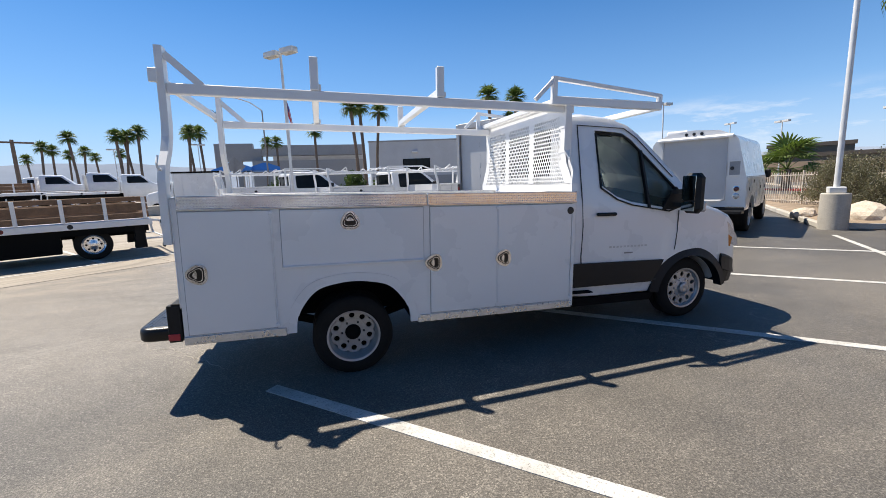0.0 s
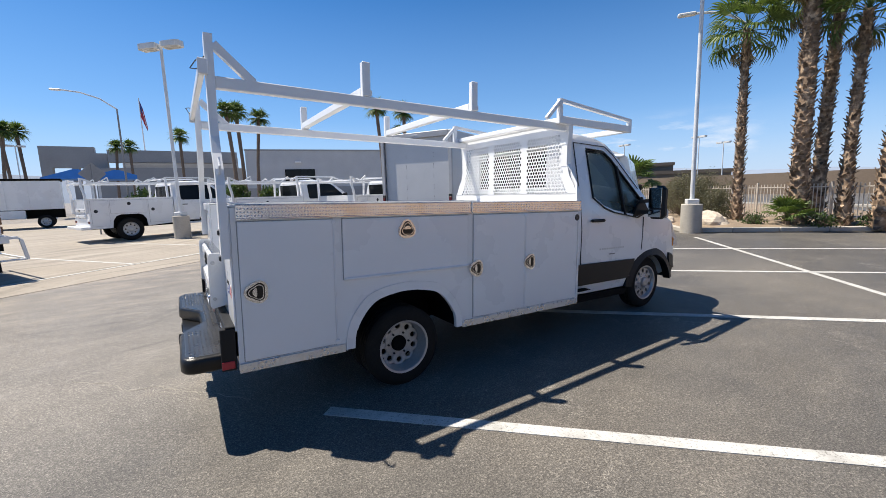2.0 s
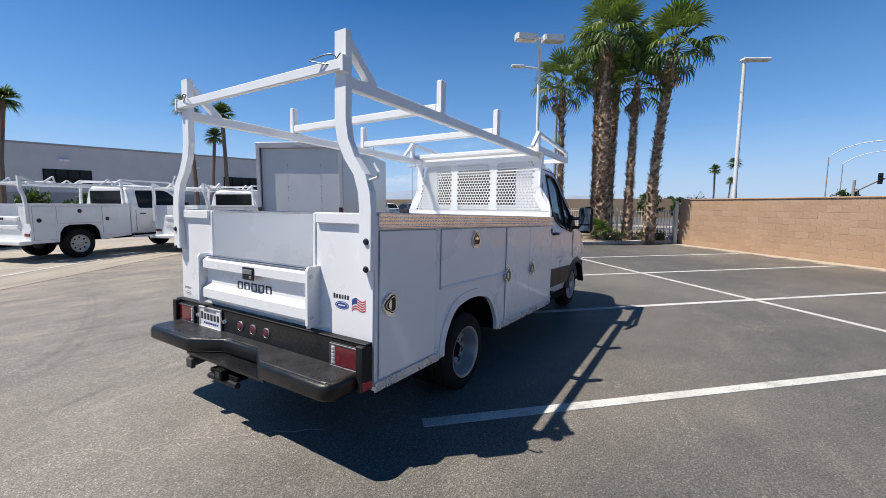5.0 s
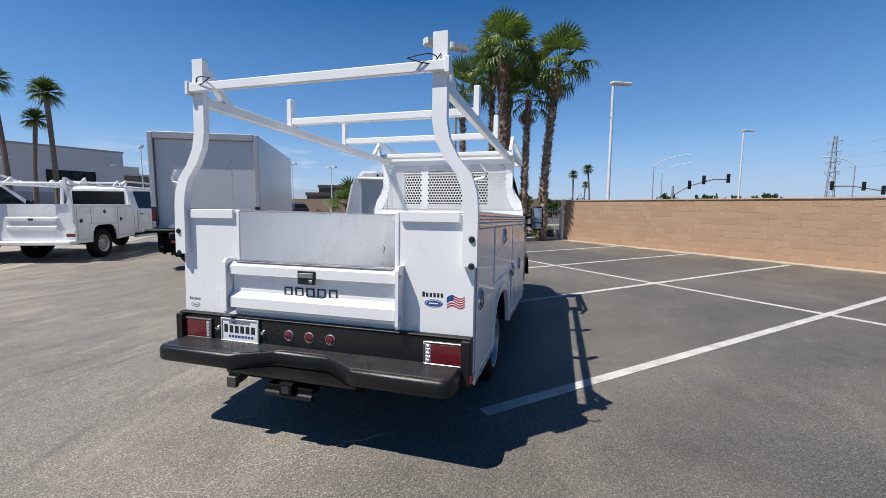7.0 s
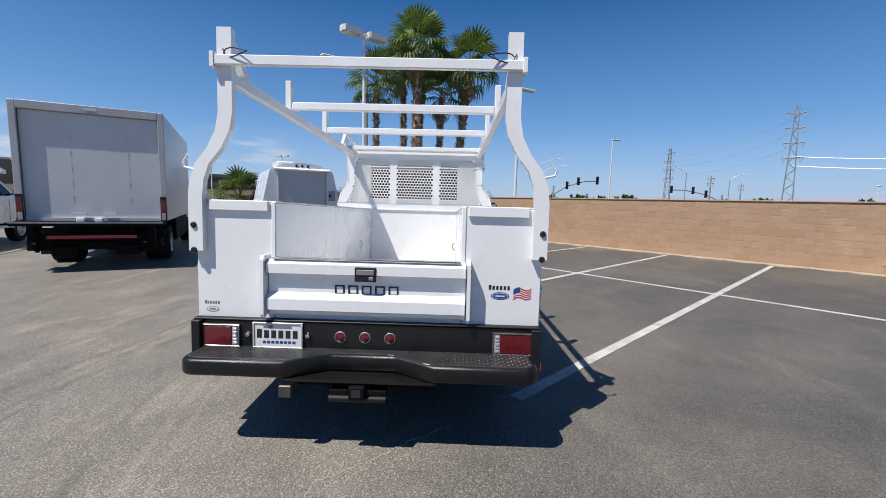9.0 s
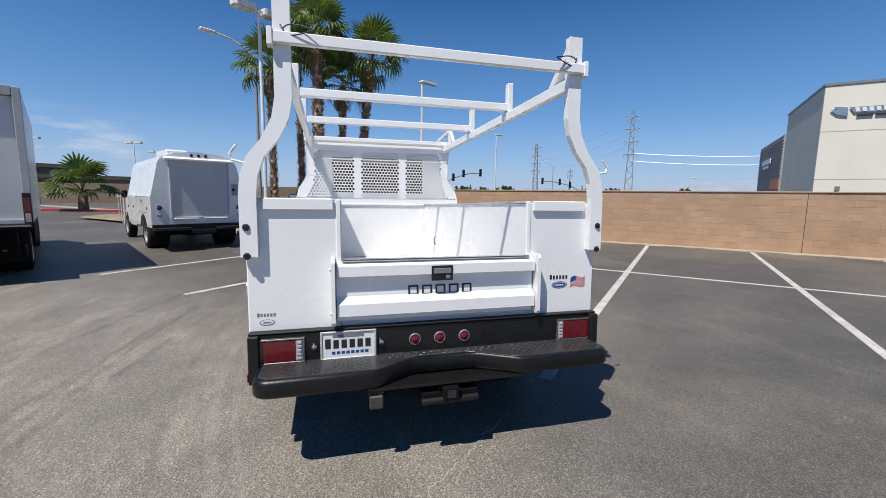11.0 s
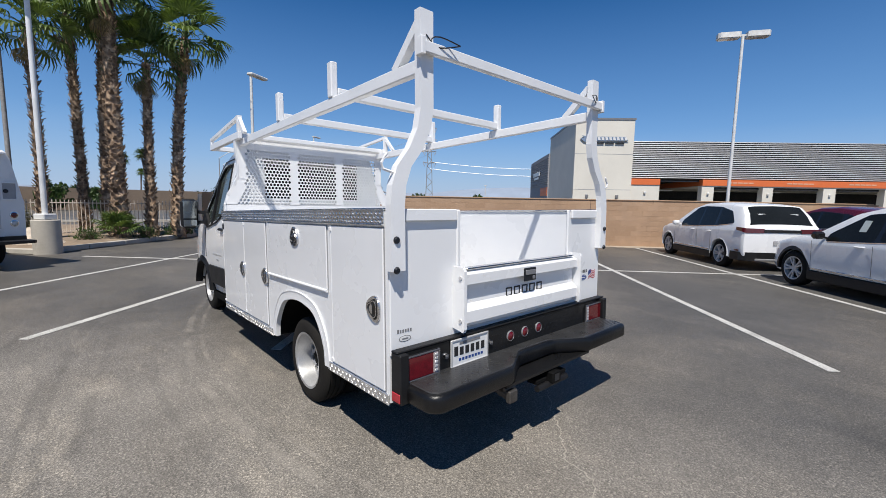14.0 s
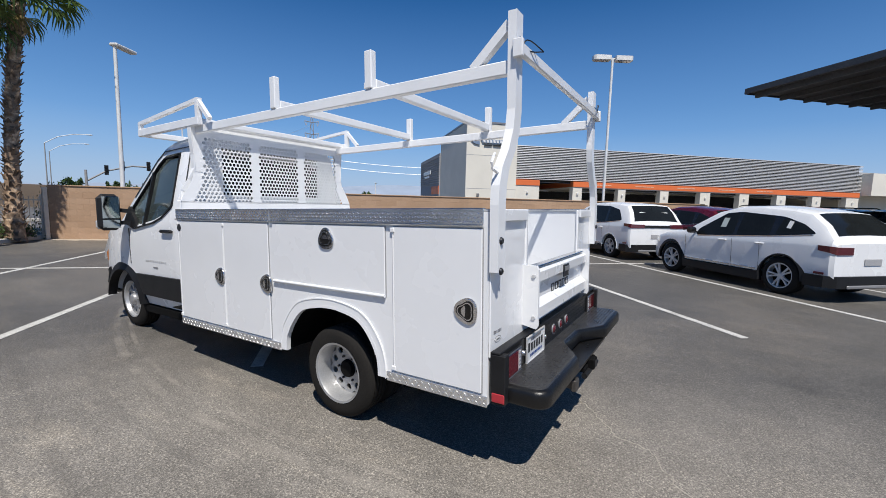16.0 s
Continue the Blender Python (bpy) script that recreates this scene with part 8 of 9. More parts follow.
# low fan palm among the big trunks and one behind the fence
def fan_bush(x, y, sc, seed, label, stem=0.0):
    rnd = random.Random(seed)
    t = thing("fan_palm_bush", label, "palm bush", pose(x, y, 0.1))
    part("stump", Geo().tube([(0, 0, -0.12), (0, 0, stem + 0.25 * sc)], [0.16 * sc, 0.12 * sc], 8), M_BARK, t)
    for k in range(26):
        lf = part("leaf", LEAVES[k % 3], M_FROND, t)
        lf.matrix_local = Matrix.Translation((0, 0, stem + 0.25 * sc)) @ Euler((rnd.uniform(-0.4, 0.4), -radians(rnd.uniform(-15 if stem else 8, 80)), radians(k * 137.5)), "XYZ").to_matrix().to_4x4() @ Matrix.Scale(sc * rnd.uniform(0.5, 0.75), 4)
    return t


fan_bush(14.95, 1.2, 0.72, 3, "low green fan palm bush between the trunks")
fan_bush(34.4, 19.1, 2.3, 4, "large green fan palm beyond the street", 0.9)
for k, (x, y, r) in enumerate(((15.2, 0.4, 0.35), (16.0, -0.5, 0.3), (14.6, 2.0, 0.3), (16.4, -1.0, 0.3))):
    shrub(x, y, r, 0.35, 60 + k, M_GREEN, "low green groundcover at the kerb", 500, leaf=0.04)


def rock(x, y, sx, sy, sz, seed):
    bm = bmesh.new()
    bmesh.ops.create_icosphere(bm, subdivisions=3, radius=1)
    for v in bm.verts:
        k = 1 + 0.28 * noise.noise(v.co * 1.3 + Vector((seed, 0, 0))) + 0.1 * noise.noise(v.co * 4 + Vector((0, seed, 0)))
        v.co = Vector((v.co.x * sx * k, v.co.y * sy * k, max(-0.4, v.co.z) * sz * k))
    me = bpy.data.meshes.new("boulder")
    bm.to_mesh(me)
    bm.free()
    me.materials.append(M_ROCK)
    ob = new("boulder", me)
    ob.matrix_world = pose(x, y, 0.16, 0, 0, seed * 40)
    return tagged(ob, "pale tan boulder in the planter", "rock", "planter boulders")


rock(14.3, 3.3, 1.0, 0.6, 0.42, 1)
rock(14.9, 3.9, 0.4, 0.3, 0.25, 2)
rock(15.6, 3.6, 0.35, 0.3, 0.2, 3)
rock(14.0, 4.6, 0.35, 0.3, 0.22, 4)


# ---- iron fence from the wall's end ----
def fence(p0, p1, seg=2.4):
    p0, p1 = Vector(p0), Vector(p1)
    d = p1 - p0
    L = d.length
    t = thing("iron_fence", "cream painted iron picket fence beside the planter", "fence", Matrix.Translation(p0) @ Matrix.Rotation(math.atan2(d.y, d.x), 4, "Z"))
    for k in range(int(L / seg) + 1):
        part("post", Geo().box(k * seg - 0.03, k * seg + 0.03, -0.03, 0.03, 0, 1.45, 0.006), M_FENCE, t)
    for z in (0.2, 1.25):
        part("rail", Geo().box(0, L, -0.02, 0.02, z, z + 0.035), M_FENCE, t)
    me = Geo().box(-0.011, 0.011, -0.011, 0.011, 0.1, 1.38).mesh("picket")
    me.materials.append(M_FENCE)
    for k in range(int(L / 0.115)):
        o = part("picket", me, M_FENCE, t)
        o.matrix_local = pose(0.06 + k * 0.115, 0, 0)
    return t


fence((16.75, -1.55, 0.05), (19.4, 10.5, 0.05))
solo("gate_post", Geo().box(-0.06, 0.06, -0.06, 0.06, 0, 1.75, 0.01), M_FENCE, "cream iron gate post at the wall end", "post", m=pose(16.62, -1.62, 0))


# ---- lamps ----
def car_park_lamp(x, y, h, turn, base=0.92, heads=2):
    t = thing("parking_lamp", "tall car park lamp on a round concrete base", "street lamp", pose(x, y, 0, 0, 0, turn), "car park lamps")
    part("base", Geo().lathe([(0.001, base), (0.28, base), (0.3, base - 0.02), (0.305, 0.0)], 28, Matrix.Rotation(radians(90), 4, "X")), M_CONC, t, "round grey concrete base")
    part("base_cover", Geo().box(-0.17, 0.17, -0.17, 0.17, base, base + 0.16, 0.02), M_POLE, t)
    part("pole", Geo().tube([(0, 0, base + 0.1), (0, 0, h)], [0.066, 0.055], 12), M_POLE, t)
    for s in ((1, -1) if heads == 2 else (1,)):
        g = Geo()
        g.prism([(0.12, -0.17), (0.2, -0.2), (0.85, -0.2), (0.93, -0.12), (0.93, 0.12), (0.85, 0.2), (0.2, 0.2), (0.12, 0.17)], h - 0.1, h + 0.1, "z")
        g2 = [(s * x2, y2, z2) for x2, y2, z2 in g.v]
        hd = Geo().add(g2, g.f)
        hd.box(0, s * 0.14, -0.03, 0.03, h - 0.03, h + 0.03)
        hp = part("lamp_head", hd, M_LAMPHEAD, t, "pale shoebox lamp head")
        part("lens", Geo().box(s * 0.24, s * 0.86, -0.15, 0.15, h - 0.125, h - 0.101), M_CLEAR, hp)
    return t


car_park_lamp(12.4, 2.9, 7.7, 130)
car_park_lamp(-1.35, 15.8, 7.4, -45)
car_park_lamp(2.1, -18.2, 8.5, 35)
car_park_lamp(31, 28, 8, 0)
car_park_lamp(-17, 66, 8.5, 30)
car_park_lamp(-30, 72, 8.5, 10)
car_park_lamp(-12, 90, 8.5, 10)
car_park_lamp(33, 45, 8, 60)


def street_lamp(x, y, h, turn, arm=0.6, cobra=False):
    t = thing("street_lamp", "tall pale street lamp beyond the wall", "street lamp", pose(x, y, 0, 0, 0, turn), "street lamps")
    part("pole", Geo().tube([(0, 0, 0), (0, 0, h)], [0.08, 0.055], 10), M_PYLON if cobra else M_POLE, t)
    if cobra:
        part("arm", Geo().tube([(0, 0, h), (arm * 0.3, 0, h + 0.22 * arm), (arm * 0.65, 0, h + 0.34 * arm), (arm, 0, h + 0.38 * arm)], 0.05, 8), M_POLE, t)
        part("lamp_head", Geo().box(arm - 0.05, arm + 0.6, -0.12, 0.12, h + 0.38 * arm - 0.07, h + 0.38 * arm + 0.06, 0.04), M_LAMPHEAD, t)
    else:
        part("lamp_head", Geo().box(-0.1, arm + 0.25, -0.14, 0.14, h, h + 0.1, 0.03), M_LAMPHEAD, t)
    return t


street_lamp(15.58, -3.47, 6.65, -60)
street_lamp(17.6, 3.87, 7.6, 125, 1.7, True)
E9 = (-3.84, -0.55)
for az, d, h, turn, cob, arm in ((-20.5, 42, 7.6, 0, False, 0.7), (-11.3, 75, 7.9, -40, True, 4.2), (-12.1, 90, 8.0, -40, True, 4.2), (-28.9, 85, 7.6, 150, True, 3.4), (-33.2, 90, 6.6, -20, True, 3.0), (-45, 60, 4.2, 0, False, 0.3)):
    x, y = polar(E9, az, d)
    street_lamp(x, y, h, turn - 60, arm, cob)
for az, d, h in ((35, 62, 7), (39.5, 70, 8), (27, 60, 7.2), (24.5, 66, 6.8)):
    x, y = polar(E0, az, d)
    car_park_lamp(x, y, h, 80)
x, y = polar((-1.71, -3.84), 94.0, 40)
street_lamp(x, y, 8.4, 170, 3.2, True)


def traffic_signal(x, y, turn, h=6.0, arm=9.0):
    t = thing("traffic_signal", "traffic signal on a long curved mast arm", "traffic light", pose(x, y, 0, 0, 0, turn), "traffic signals")
    part("pole", Geo().tube([(0, 0, 0), (0, 0, h * 0.85)], [0.16, 0.12], 10), M_PYLON, t)
    part("mast_arm", Geo().tube([(0, 0, h * 0.6), (arm * 0.3, 0, h * 0.85), (arm * 0.7, 0, h), (arm, 0, h)], 0.09, 8), M_PYLON, t)
    for f, z in ((0.3, 0.88), (0.55, 1.0), (0.97, 1.03)):
        sg = part("signal_head", Geo().box(arm * f - 0.18, arm * f + 0.18, -0.12, 0.12, h * z - 0.6, h * z + 0.5, 0.03), M_BLACKPL, t, "black signal head")
        for k in range(3):
            part("visor", Geo().cyl((arm * f, -0.12, h * z + 0.3 - k * 0.34), (arm * f, -0.3, h * z + 0.3 - k * 0.34), 0.14, n=10), M_BLACKPL, sg)
    return t


x, y = polar(E9, -13.6, 62)
traffic_signal(x, y, -95, 5.0, 6.2)
x, y = polar(E9, -32.6, 75)
traffic_signal(x, y, 72, 4.3, 7)


# ---- power lines ----
def pylon(x, y, h, arms, turn, r=0.6, lattice=False):
    t = thing("power_pylon", "tall grey steel power pole with cross arms", "power pole", pose(x, y, 0, 0, 0, turn), "power pylons")
    if lattice:
        for sx in (1, -1):
            for sy in (1, -1):
                part("leg", Geo().tube([(sx * r, sy * r, 0), (sx * r * 0.3, sy * r * 0.3, h)], [0.11, 0.07], 5), M_PYLON, t)
        g = Geo()
        for k in range(16):
            z0, z1 = h * k / 16, h * (k + 1) / 16
            a, b = r * (1 - 0.7 * k / 16), r * (1 - 0.7 * (k + 1) / 16)
            f = 1 if k % 2 else -1
            g.tube([(-f * a, a, z0), (f * b, b, z1)], 0.045, 4).tube([(-f * a, -a, z0), (f * b, -b, z1)], 0.045, 4)
            g.tube([(a, -f * a, z0), (b, f * b, z1)], 0.045, 4).tube([(-a, -f * a, z0), (-b, f * b, z1)], 0.045, 4)
        part("bracing", g, M_PYLON, t)
    else:
        part("pole", Geo().tube([(0, 0, 0), (0, 0, h)], [r, r * 0.5], 10), M_PYLON, t)
    for k in range(arms):
        z = h * (0.93 - 0.13 * k)
        for s in (1, -1):
            part("arm", Geo().tube([(0, 0, z - 0.2), (0, s * h * 0.075, z + 0.1)], 0.12, 6), M_PYLON, t)
            part("insulator", Geo().cyl((0, s * h * 0.075, z), (0, s * h * 0.06, z - 1.1), 0.1, n=6).cyl((0, s * h * 0.06, z - 1.1), (0, s * h * 0.045, z), 0.06, n=6), M_WIRE, t)
    return t


def wire(p, q, sag, r=0.05):
    pts = [Vector(p).lerp(Vector(q), k / 12) - Vector((0, 0, sag * 4 * (k / 12) * (1 - k / 12))) for k in range(13)]
    solo("power_line", Geo().tube(pts, r, 5), M_WIRE, "thin power line between pylons", "cable", "power lines")


PY = []
for az, d, h, arms in ((-38.4, 115, 23.5, 4), (-27.0, 165, 22.0, 4), (-31.4, 150, 11.5, 2), (-34.3, 190, 11.2, 2)):
    x, y = polar(E9, az, d)
    PY.append((x, y, h))
    pylon(x, y, h, arms, -40, 1.0 if h > 20 else 0.3, h > 20)
q = polar((-2.1, 3.0), -64, 120)
for z in (12.9, 11.0):
    wire((PY[0][0], PY[0][1], z), (q[0], q[1], z - 1.0), 1.2, 0.06)
for z in (21, 18, 15):
    wire((PY[0][0], PY[0][1], z), (PY[1][0], PY[1][1], z - 2), 2, 0.03)
x, y = polar(E0, 118.9, 60)
t = thing("utility_pole", "dark wooden utility pole with a cross arm", "utility pole", pose(x, y, 0, 0, 0, 30))
part("pole", Geo().tube([(0, 0, 0), (0, 0, 7.4)], [0.2, 0.15], 8), M_TRUNKFAR, t)
part("cross_arm", Geo().box(-1.6, 1.6, -0.08, 0.08, 7.05, 7.22), M_TRUNKFAR, t)
x, y = polar((-1.71, -3.84), 92.2, 90)
t = thing("flag_pole", "tall flag pole with a limp striped flag", "flag pole", pose(x, y, 0, 0, 0, 0))
part("pole", Geo().tube([(0, 0, 0), (0, 0, 19)], [0.14, 0.07], 8), M_POLE, t)
fl = part("flag", Geo().prism([(0.08, 18.6), (0.45, 17.2), (0.85, 14.0), (0.72, 13.6), (0.4, 14.6), (0.08, 15.8)], -0.12, 0.12), M_REDINK, t, "limp red, white and blue flag")
part("flag_stripe", Geo().prism([(0.3, 17.0), (0.4, 16.6), (0.76, 14.0), (0.66, 14.2)], -0.14, 0.14), M_PLATE, fl)
part("flag_field", Geo().prism([(0.1, 18.4), (0.35, 17.4), (0.3, 16.4), (0.1, 16.8)], -0.14, 0.14), M_BLUE, fl)


# ---- buildings ----
def grey_building():
    t = thing("dealer_building", "long grey stucco dealership building with a dark window", "building")
    A, B = Vector((8.6, 70.5, 0)), Vector((43.8, 62.42, 0))
    d = (B - A).normalized()
    m = Matrix.Translation(A) @ Matrix.Rotation(math.atan2(d.y, d.x), 4, "Z")
    L = (B - A).length
    part("wall", Geo().box(0, L, 0, 40, 0, 9.0), M_BLDG, t).matrix_local = m
    part("parapet", Geo().box(-0.1, L + 0.1, -0.1, 0.4, 9.0, 9.25), M_BLDG2, t).matrix_local = m
    part("base_band", Geo().box(-0.05, L + 0.05, -0.08, 0, 0, 3.0), M_BLDG2, t).matrix_local = m
    for x0, x1 in ((5.9, 10.6), (27.2, 32.5)):
        w = part("window", Geo().box(x0, x1, -0.05, 0.001, 4.0, 6.0), M_DARKGL, t, "dark glazed opening")
        w.matrix_local = m
        for k in range(5):
            xx = x0 + (x1 - x0) * k / 4
            part("mullion", Geo().box(xx - 0.05, xx + 0.05, -0.1, -0.05, 4.0, 6.0), M_UNDER, w)
        part("shelf", Geo().box(x0, x1, -0.12, -0.05, 4.7, 4.8), M_UNDER, w)
    for x in (8, 23.2, 34.6):
        part("wall_lamp", Geo().box(x - 0.5, x + 0.5, -0.5, 0, 7.0, 7.3, 0.05), M_RACK, t).matrix_local = m
    # low middle part and showroom portal
    part("low_wing", Geo().box(-11, 8.5, 74.5, 90, 0, 6.5), M_BLDG2, t)
    part("upper_block", Geo().box(-8, 8.5, 79, 95, 6.5, 8.6), M_BLDG, t)
    part("portal", Geo().box(-17, -10.9, 76, 77.5, 6.6, 9.6).box(-17, -15.8, 76, 77.5, 0, 6.6).box(-13.7, -12.9, 76, 77.5, 0, 6.6).box(-10.95, -9.5, 75.9, 77.5, 0, 8.7), M_BLDG2, t, "grey showroom portal")
    part("portal_beam", Geo().box(-9.4, 8, 75.4, 77.5, 7.4, 9.2), M_BLDG2, t)
    part("roof_unit", Geo().box(-2, 0.5, 84, 86, 8.6, 10, 0.05), M_BOXPANEL, t)
    return t


grey_building()
for k, (x, y) in enumerate(((-10.0, 52.3), (-6.9, 53.5))):
    t = thing("blue_canopy", "bright blue canvas canopy on white posts", "canopy", pose(x, y, 0, 0, 0, 5), "blue canopies")
    part("roof", Geo().prism([(-2.3, 3.9), (-2.3, 4.05), (0.1, 4.85), (0.5, 4.85), (2.0, 4.3), (2.0, 3.9)], -2, 2), M_BLUECAN, t)
    for px in (-1.9, 1.9):
        for py in (-1.8, 1.8):
            part("post", Geo().box(px - 0.06, px + 0.06, py - 0.06, py + 0.06, 0, 3.95), M_RACK, t)
t = thing("road_sign", "diamond road sign seen from its bare metal back", "sign", pose(-4.68, 21.9, 0, 0, 0, 15))
part("board", Geo().prism([(-0.53, 2.92), (0, 2.39), (0.53, 2.92), (0, 3.45)], 0.03, 0.036), M_GREYINK, t, "bare metal diamond board")
part("post", Geo().box(-0.03, 0.03, -0.03, 0.028, 0, 3.35), M_GREYINK, t)
for k, (x, y, r, h) in enumerate(((3.1, 36.3, 1.5, 3.0), (5.6, 36.0, 1.6, 2.4), (-3.6, 36.0, 1.8, 2.4), (-1.0, 37.5, 1.7, 2.2), (8.4, 35.0, 1.6, 2.3))):
    shrub(x, y, r, h, 140 + k, M_GREEN, "loose green shrub at the foot of the palms", 1500, 0.0, 0.16)
t = thing("brown_building", "low brown block building with a pale roof edge", "building", pose(46.5, 67.5, 0, 0, 0, -13))
part("wall", Geo().box(0, 18, 0, 12, 0, 6.1), M_TAN, t)
part("roof_edge", Geo().box(-0.1, 18.1, -0.1, 0.4, 6.1, 6.4), M_CREAM, t, "pale roof edge")
part("stair_block", Geo().box(0.2, 3.4, 0.5, 6, 6.4, 7.6), M_CREAM, t, "pale block on the roof")
part("wall_lamp", Geo().box(3.9, 4.3, -0.2, -0.101, 4.6, 4.9, 0.02), M_RACK, t)
t = thing("tan_building", "low tan building with a flat roof beyond the street", "building")
for x0, y0, L, hgt, ang in ((60.5, 39.6, 8.7, 5.0, -57), (59.0, 41.0, 18, 3.6, -57)):
    part("wall", Geo().box(0, L, 0 if hgt > 4 else -2, 10, 0, hgt).box(-0.2, L + 0.2, -0.2 if hgt > 4 else -2.2, 0.3, hgt - 0.5, hgt), M_TAN, t).matrix_local = pose(x0, y0, 0, 0, 0, ang)
solo("street_wall", Geo().box(0, 130, 0, 0.3, 0, 2.5), M_TAN, "long brown garden wall across the street", "wall", kind="structure", m=pose(66, -46, 0, 0, 0, 96))
for k in range(7):
    x, y = polar(E9, (-13.2, -17.0, -19.5, -22.5, -33.2, -36.5, -44.0)[k], 70 + 6 * (k % 3))
    shrub(x, y, 3.0, (3.3, 3.5, 3.2, 3.4, 3.0, 3.3, 3.1)[k], 80 + k, M_GREEN, "rounded dark green street tree", 1500, 0.0, 0.28)
for az, d, hh in ((0.4, 60, 3.3), (-3.2, 58, 2.6), (-2.2, 66, 2.9)):
    x, y = polar((-2.98, -2.78), az + 6, d)
    shrub(x, y, 1.7, hh, 95, M_GREEN, "rounded dark green street tree", 1600, 0.0, 0.2)


def service_centre():
    t = thing("service_centre", "cream and grey service centre with louvred front and orange band", "building", LOT @ pose(31.2, 0, 0))
    v0, v1, H = -13.75, -54.5, 6.95
    part("back_wall", Geo().box(8, 18, v1, v0, 0, H), M_CREAM, t)
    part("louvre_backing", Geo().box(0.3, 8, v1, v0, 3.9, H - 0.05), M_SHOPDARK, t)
    for k in range(20):
        z = 3.93 + k * 0.15
        part("louvre", Geo().prism([(0.3, z + 0.02), (0.02, z), (0.0, z + 0.02), (0.02, z + 0.07), (0.3, z + 0.09)], v1 - 0.1, v0), M_LOUVRE, t, "grey metal louvre")
    edges = [-16.1, -19.45, -20.4, -24.2, -25.0, -28.85, -29.8, -33.5, -34.7, -38.3, -39.5, -43.1, -44.3, -47.9, -49.1, -52.7]
    part("orange_band", Geo().box(-0.06, 0.6, -16.099, v0, 3.38, 3.86), M_ORANGE, t, "orange fascia band")
    part("orange_band", Geo().box(-0.06, 8, v1, -19.451, 3.38, 3.86), M_ORANGE, t, "orange fascia band")
    part("lintel", Geo().box(0.0, 0.6, -16.099, v0, 3.3, 3.379), M_CREAM, t)
    part("lintel", Geo().box(0.0, 8, v1, -19.451, 3.3, 3.379), M_CREAM, t)
    for a, b in zip(edges[2:12:2], edges[3:12:2]):   # small pale writing on the band, too far to read
        for j in range(5):
            w = (a + b) / 2 + 0.95 - j * 0.42
            part("band_bar", Geo().box(-0.075, -0.061, w - 0.36, w, 3.58, 3.67), M_PEACH, t, "pale bar of writing on the band")
    # bays: pillars between dark open doors
    edges = [v0] + edges + [v1]
    for a, b in zip(edges[0::2], edges[1::2]):
        part("pillar", Geo().box(0.0, 0.6, b, a, 0, 3.3), M_CREAM, t)
        part("wall_lamp", Geo().box(-0.12, 0, (a + b) / 2 - 0.08, (a + b) / 2 + 0.08, 2.66, 2.84, 0.02), M_LAMPHEAD, t)
    for a, b in zip(edges[1::2], edges[2::2]):
        top = 3.86 if a > -17 else 3.3   # the first bay is taller and breaks the band
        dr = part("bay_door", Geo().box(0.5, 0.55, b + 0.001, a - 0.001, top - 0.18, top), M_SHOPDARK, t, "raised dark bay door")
        part("door_rail", Geo().box(0.47, 0.5, b, a, top - 0.16, top - 0.12), M_GREYINK, dr)
        for j in range(4):
            w = b + (a - b) * (0.15 + 0.23 * j)
            part("work_bench", Geo().box(5.5, 6.2, w - 0.25, w + 0.2, 0.9 + 0.5 * (j % 2), 1.5 + 0.5 * (j % 2), 0.02), M_LAMPHEAD if j % 2 else M_GREYINK, t, "pale cabinet deep in the bay")
        part("bay_lamp", Geo().box(3.0, 3.2, (a + b) / 2 - 0.8, (a + b) / 2 + 0.8, 3.0, 3.08), M_RACK, t)
    part("shop_floor", Geo().box(0.2, 8, v1, v0, -0.01, 0.02), M_CONC, t)
    # back wall coloured dark for the shade deep in the bays
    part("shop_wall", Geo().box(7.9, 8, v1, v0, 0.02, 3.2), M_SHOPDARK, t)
    # tower with its sign drawn as plain shapes
    part("tower", Geo().box(-0.25, 10, -13.74, -9.1, 0, 8.45, 0.02), M_CREAM, t)
    part("tower_cap", Geo().box(-0.3, 10.05, -13.8, -9.05, 8.45, 8.6), M_GREYINK, t)
    part("side_block", Geo().box(10.05, 22, -13.7, -9.0, 0, 7.0), M_BLDG2, t)
    sgn = part("sign_bar", Geo().prism([(-13.25, 6.78), (-10.5, 6.78), (-10.3, 7.12), (-13.05, 7.12)], -0.3, -0.34, "x"), M_SIGN, t, "slate blue board of the shop sign")
    for k in range(9):
        v = -13.16 + k * 0.3
        part("sign_stroke", Geo().prism([(v, 6.84), (v + 0.19, 6.84), (v + 0.24, 7.08), (v + 0.05, 7.08)], -0.341, -0.37, "x"), M_PLATE, sgn, "white stroke of the shop sign")
    for k in range(3):
        v = -12.95 + k * 0.8
        part("sign_line", Geo().box(-0.36, -0.3, v, v + 0.7, 6.58, 6.68), M_INK, t, "dark bar under the shop sign")
    part("sign_wing", Geo().prism([(-10.25, 6.62), (-9.75, 6.72), (-9.45, 7.0), (-9.75, 7.02), (-9.6, 7.2), (-10.2, 7.12)], -0.3, -0.36, "x"), M_SIGN, t, "slate wing of the shop sign")
    for z in (2.9, 5.75):
        part("panel_joint", Geo().box(-0.256, -0.2505, -13.73, -9.11, z, z + 0.035), M_GAP, t)
    part("side_band", Geo().box(10.2, 14.2, -8.999, -8.95, 2.6, 3.5), M_ORANGE, t, "orange band on the side block")
    for k in range(12):
        z = 3.8 + k * 0.25
        part("side_louvre", Geo().prism([(-8.999, z), (-8.93, z + 0.02), (-8.93, z + 0.09), (-8.999, z + 0.12)], 10.1, 21.9, "x"), M_BLDG2, t, "grey metal louvre")
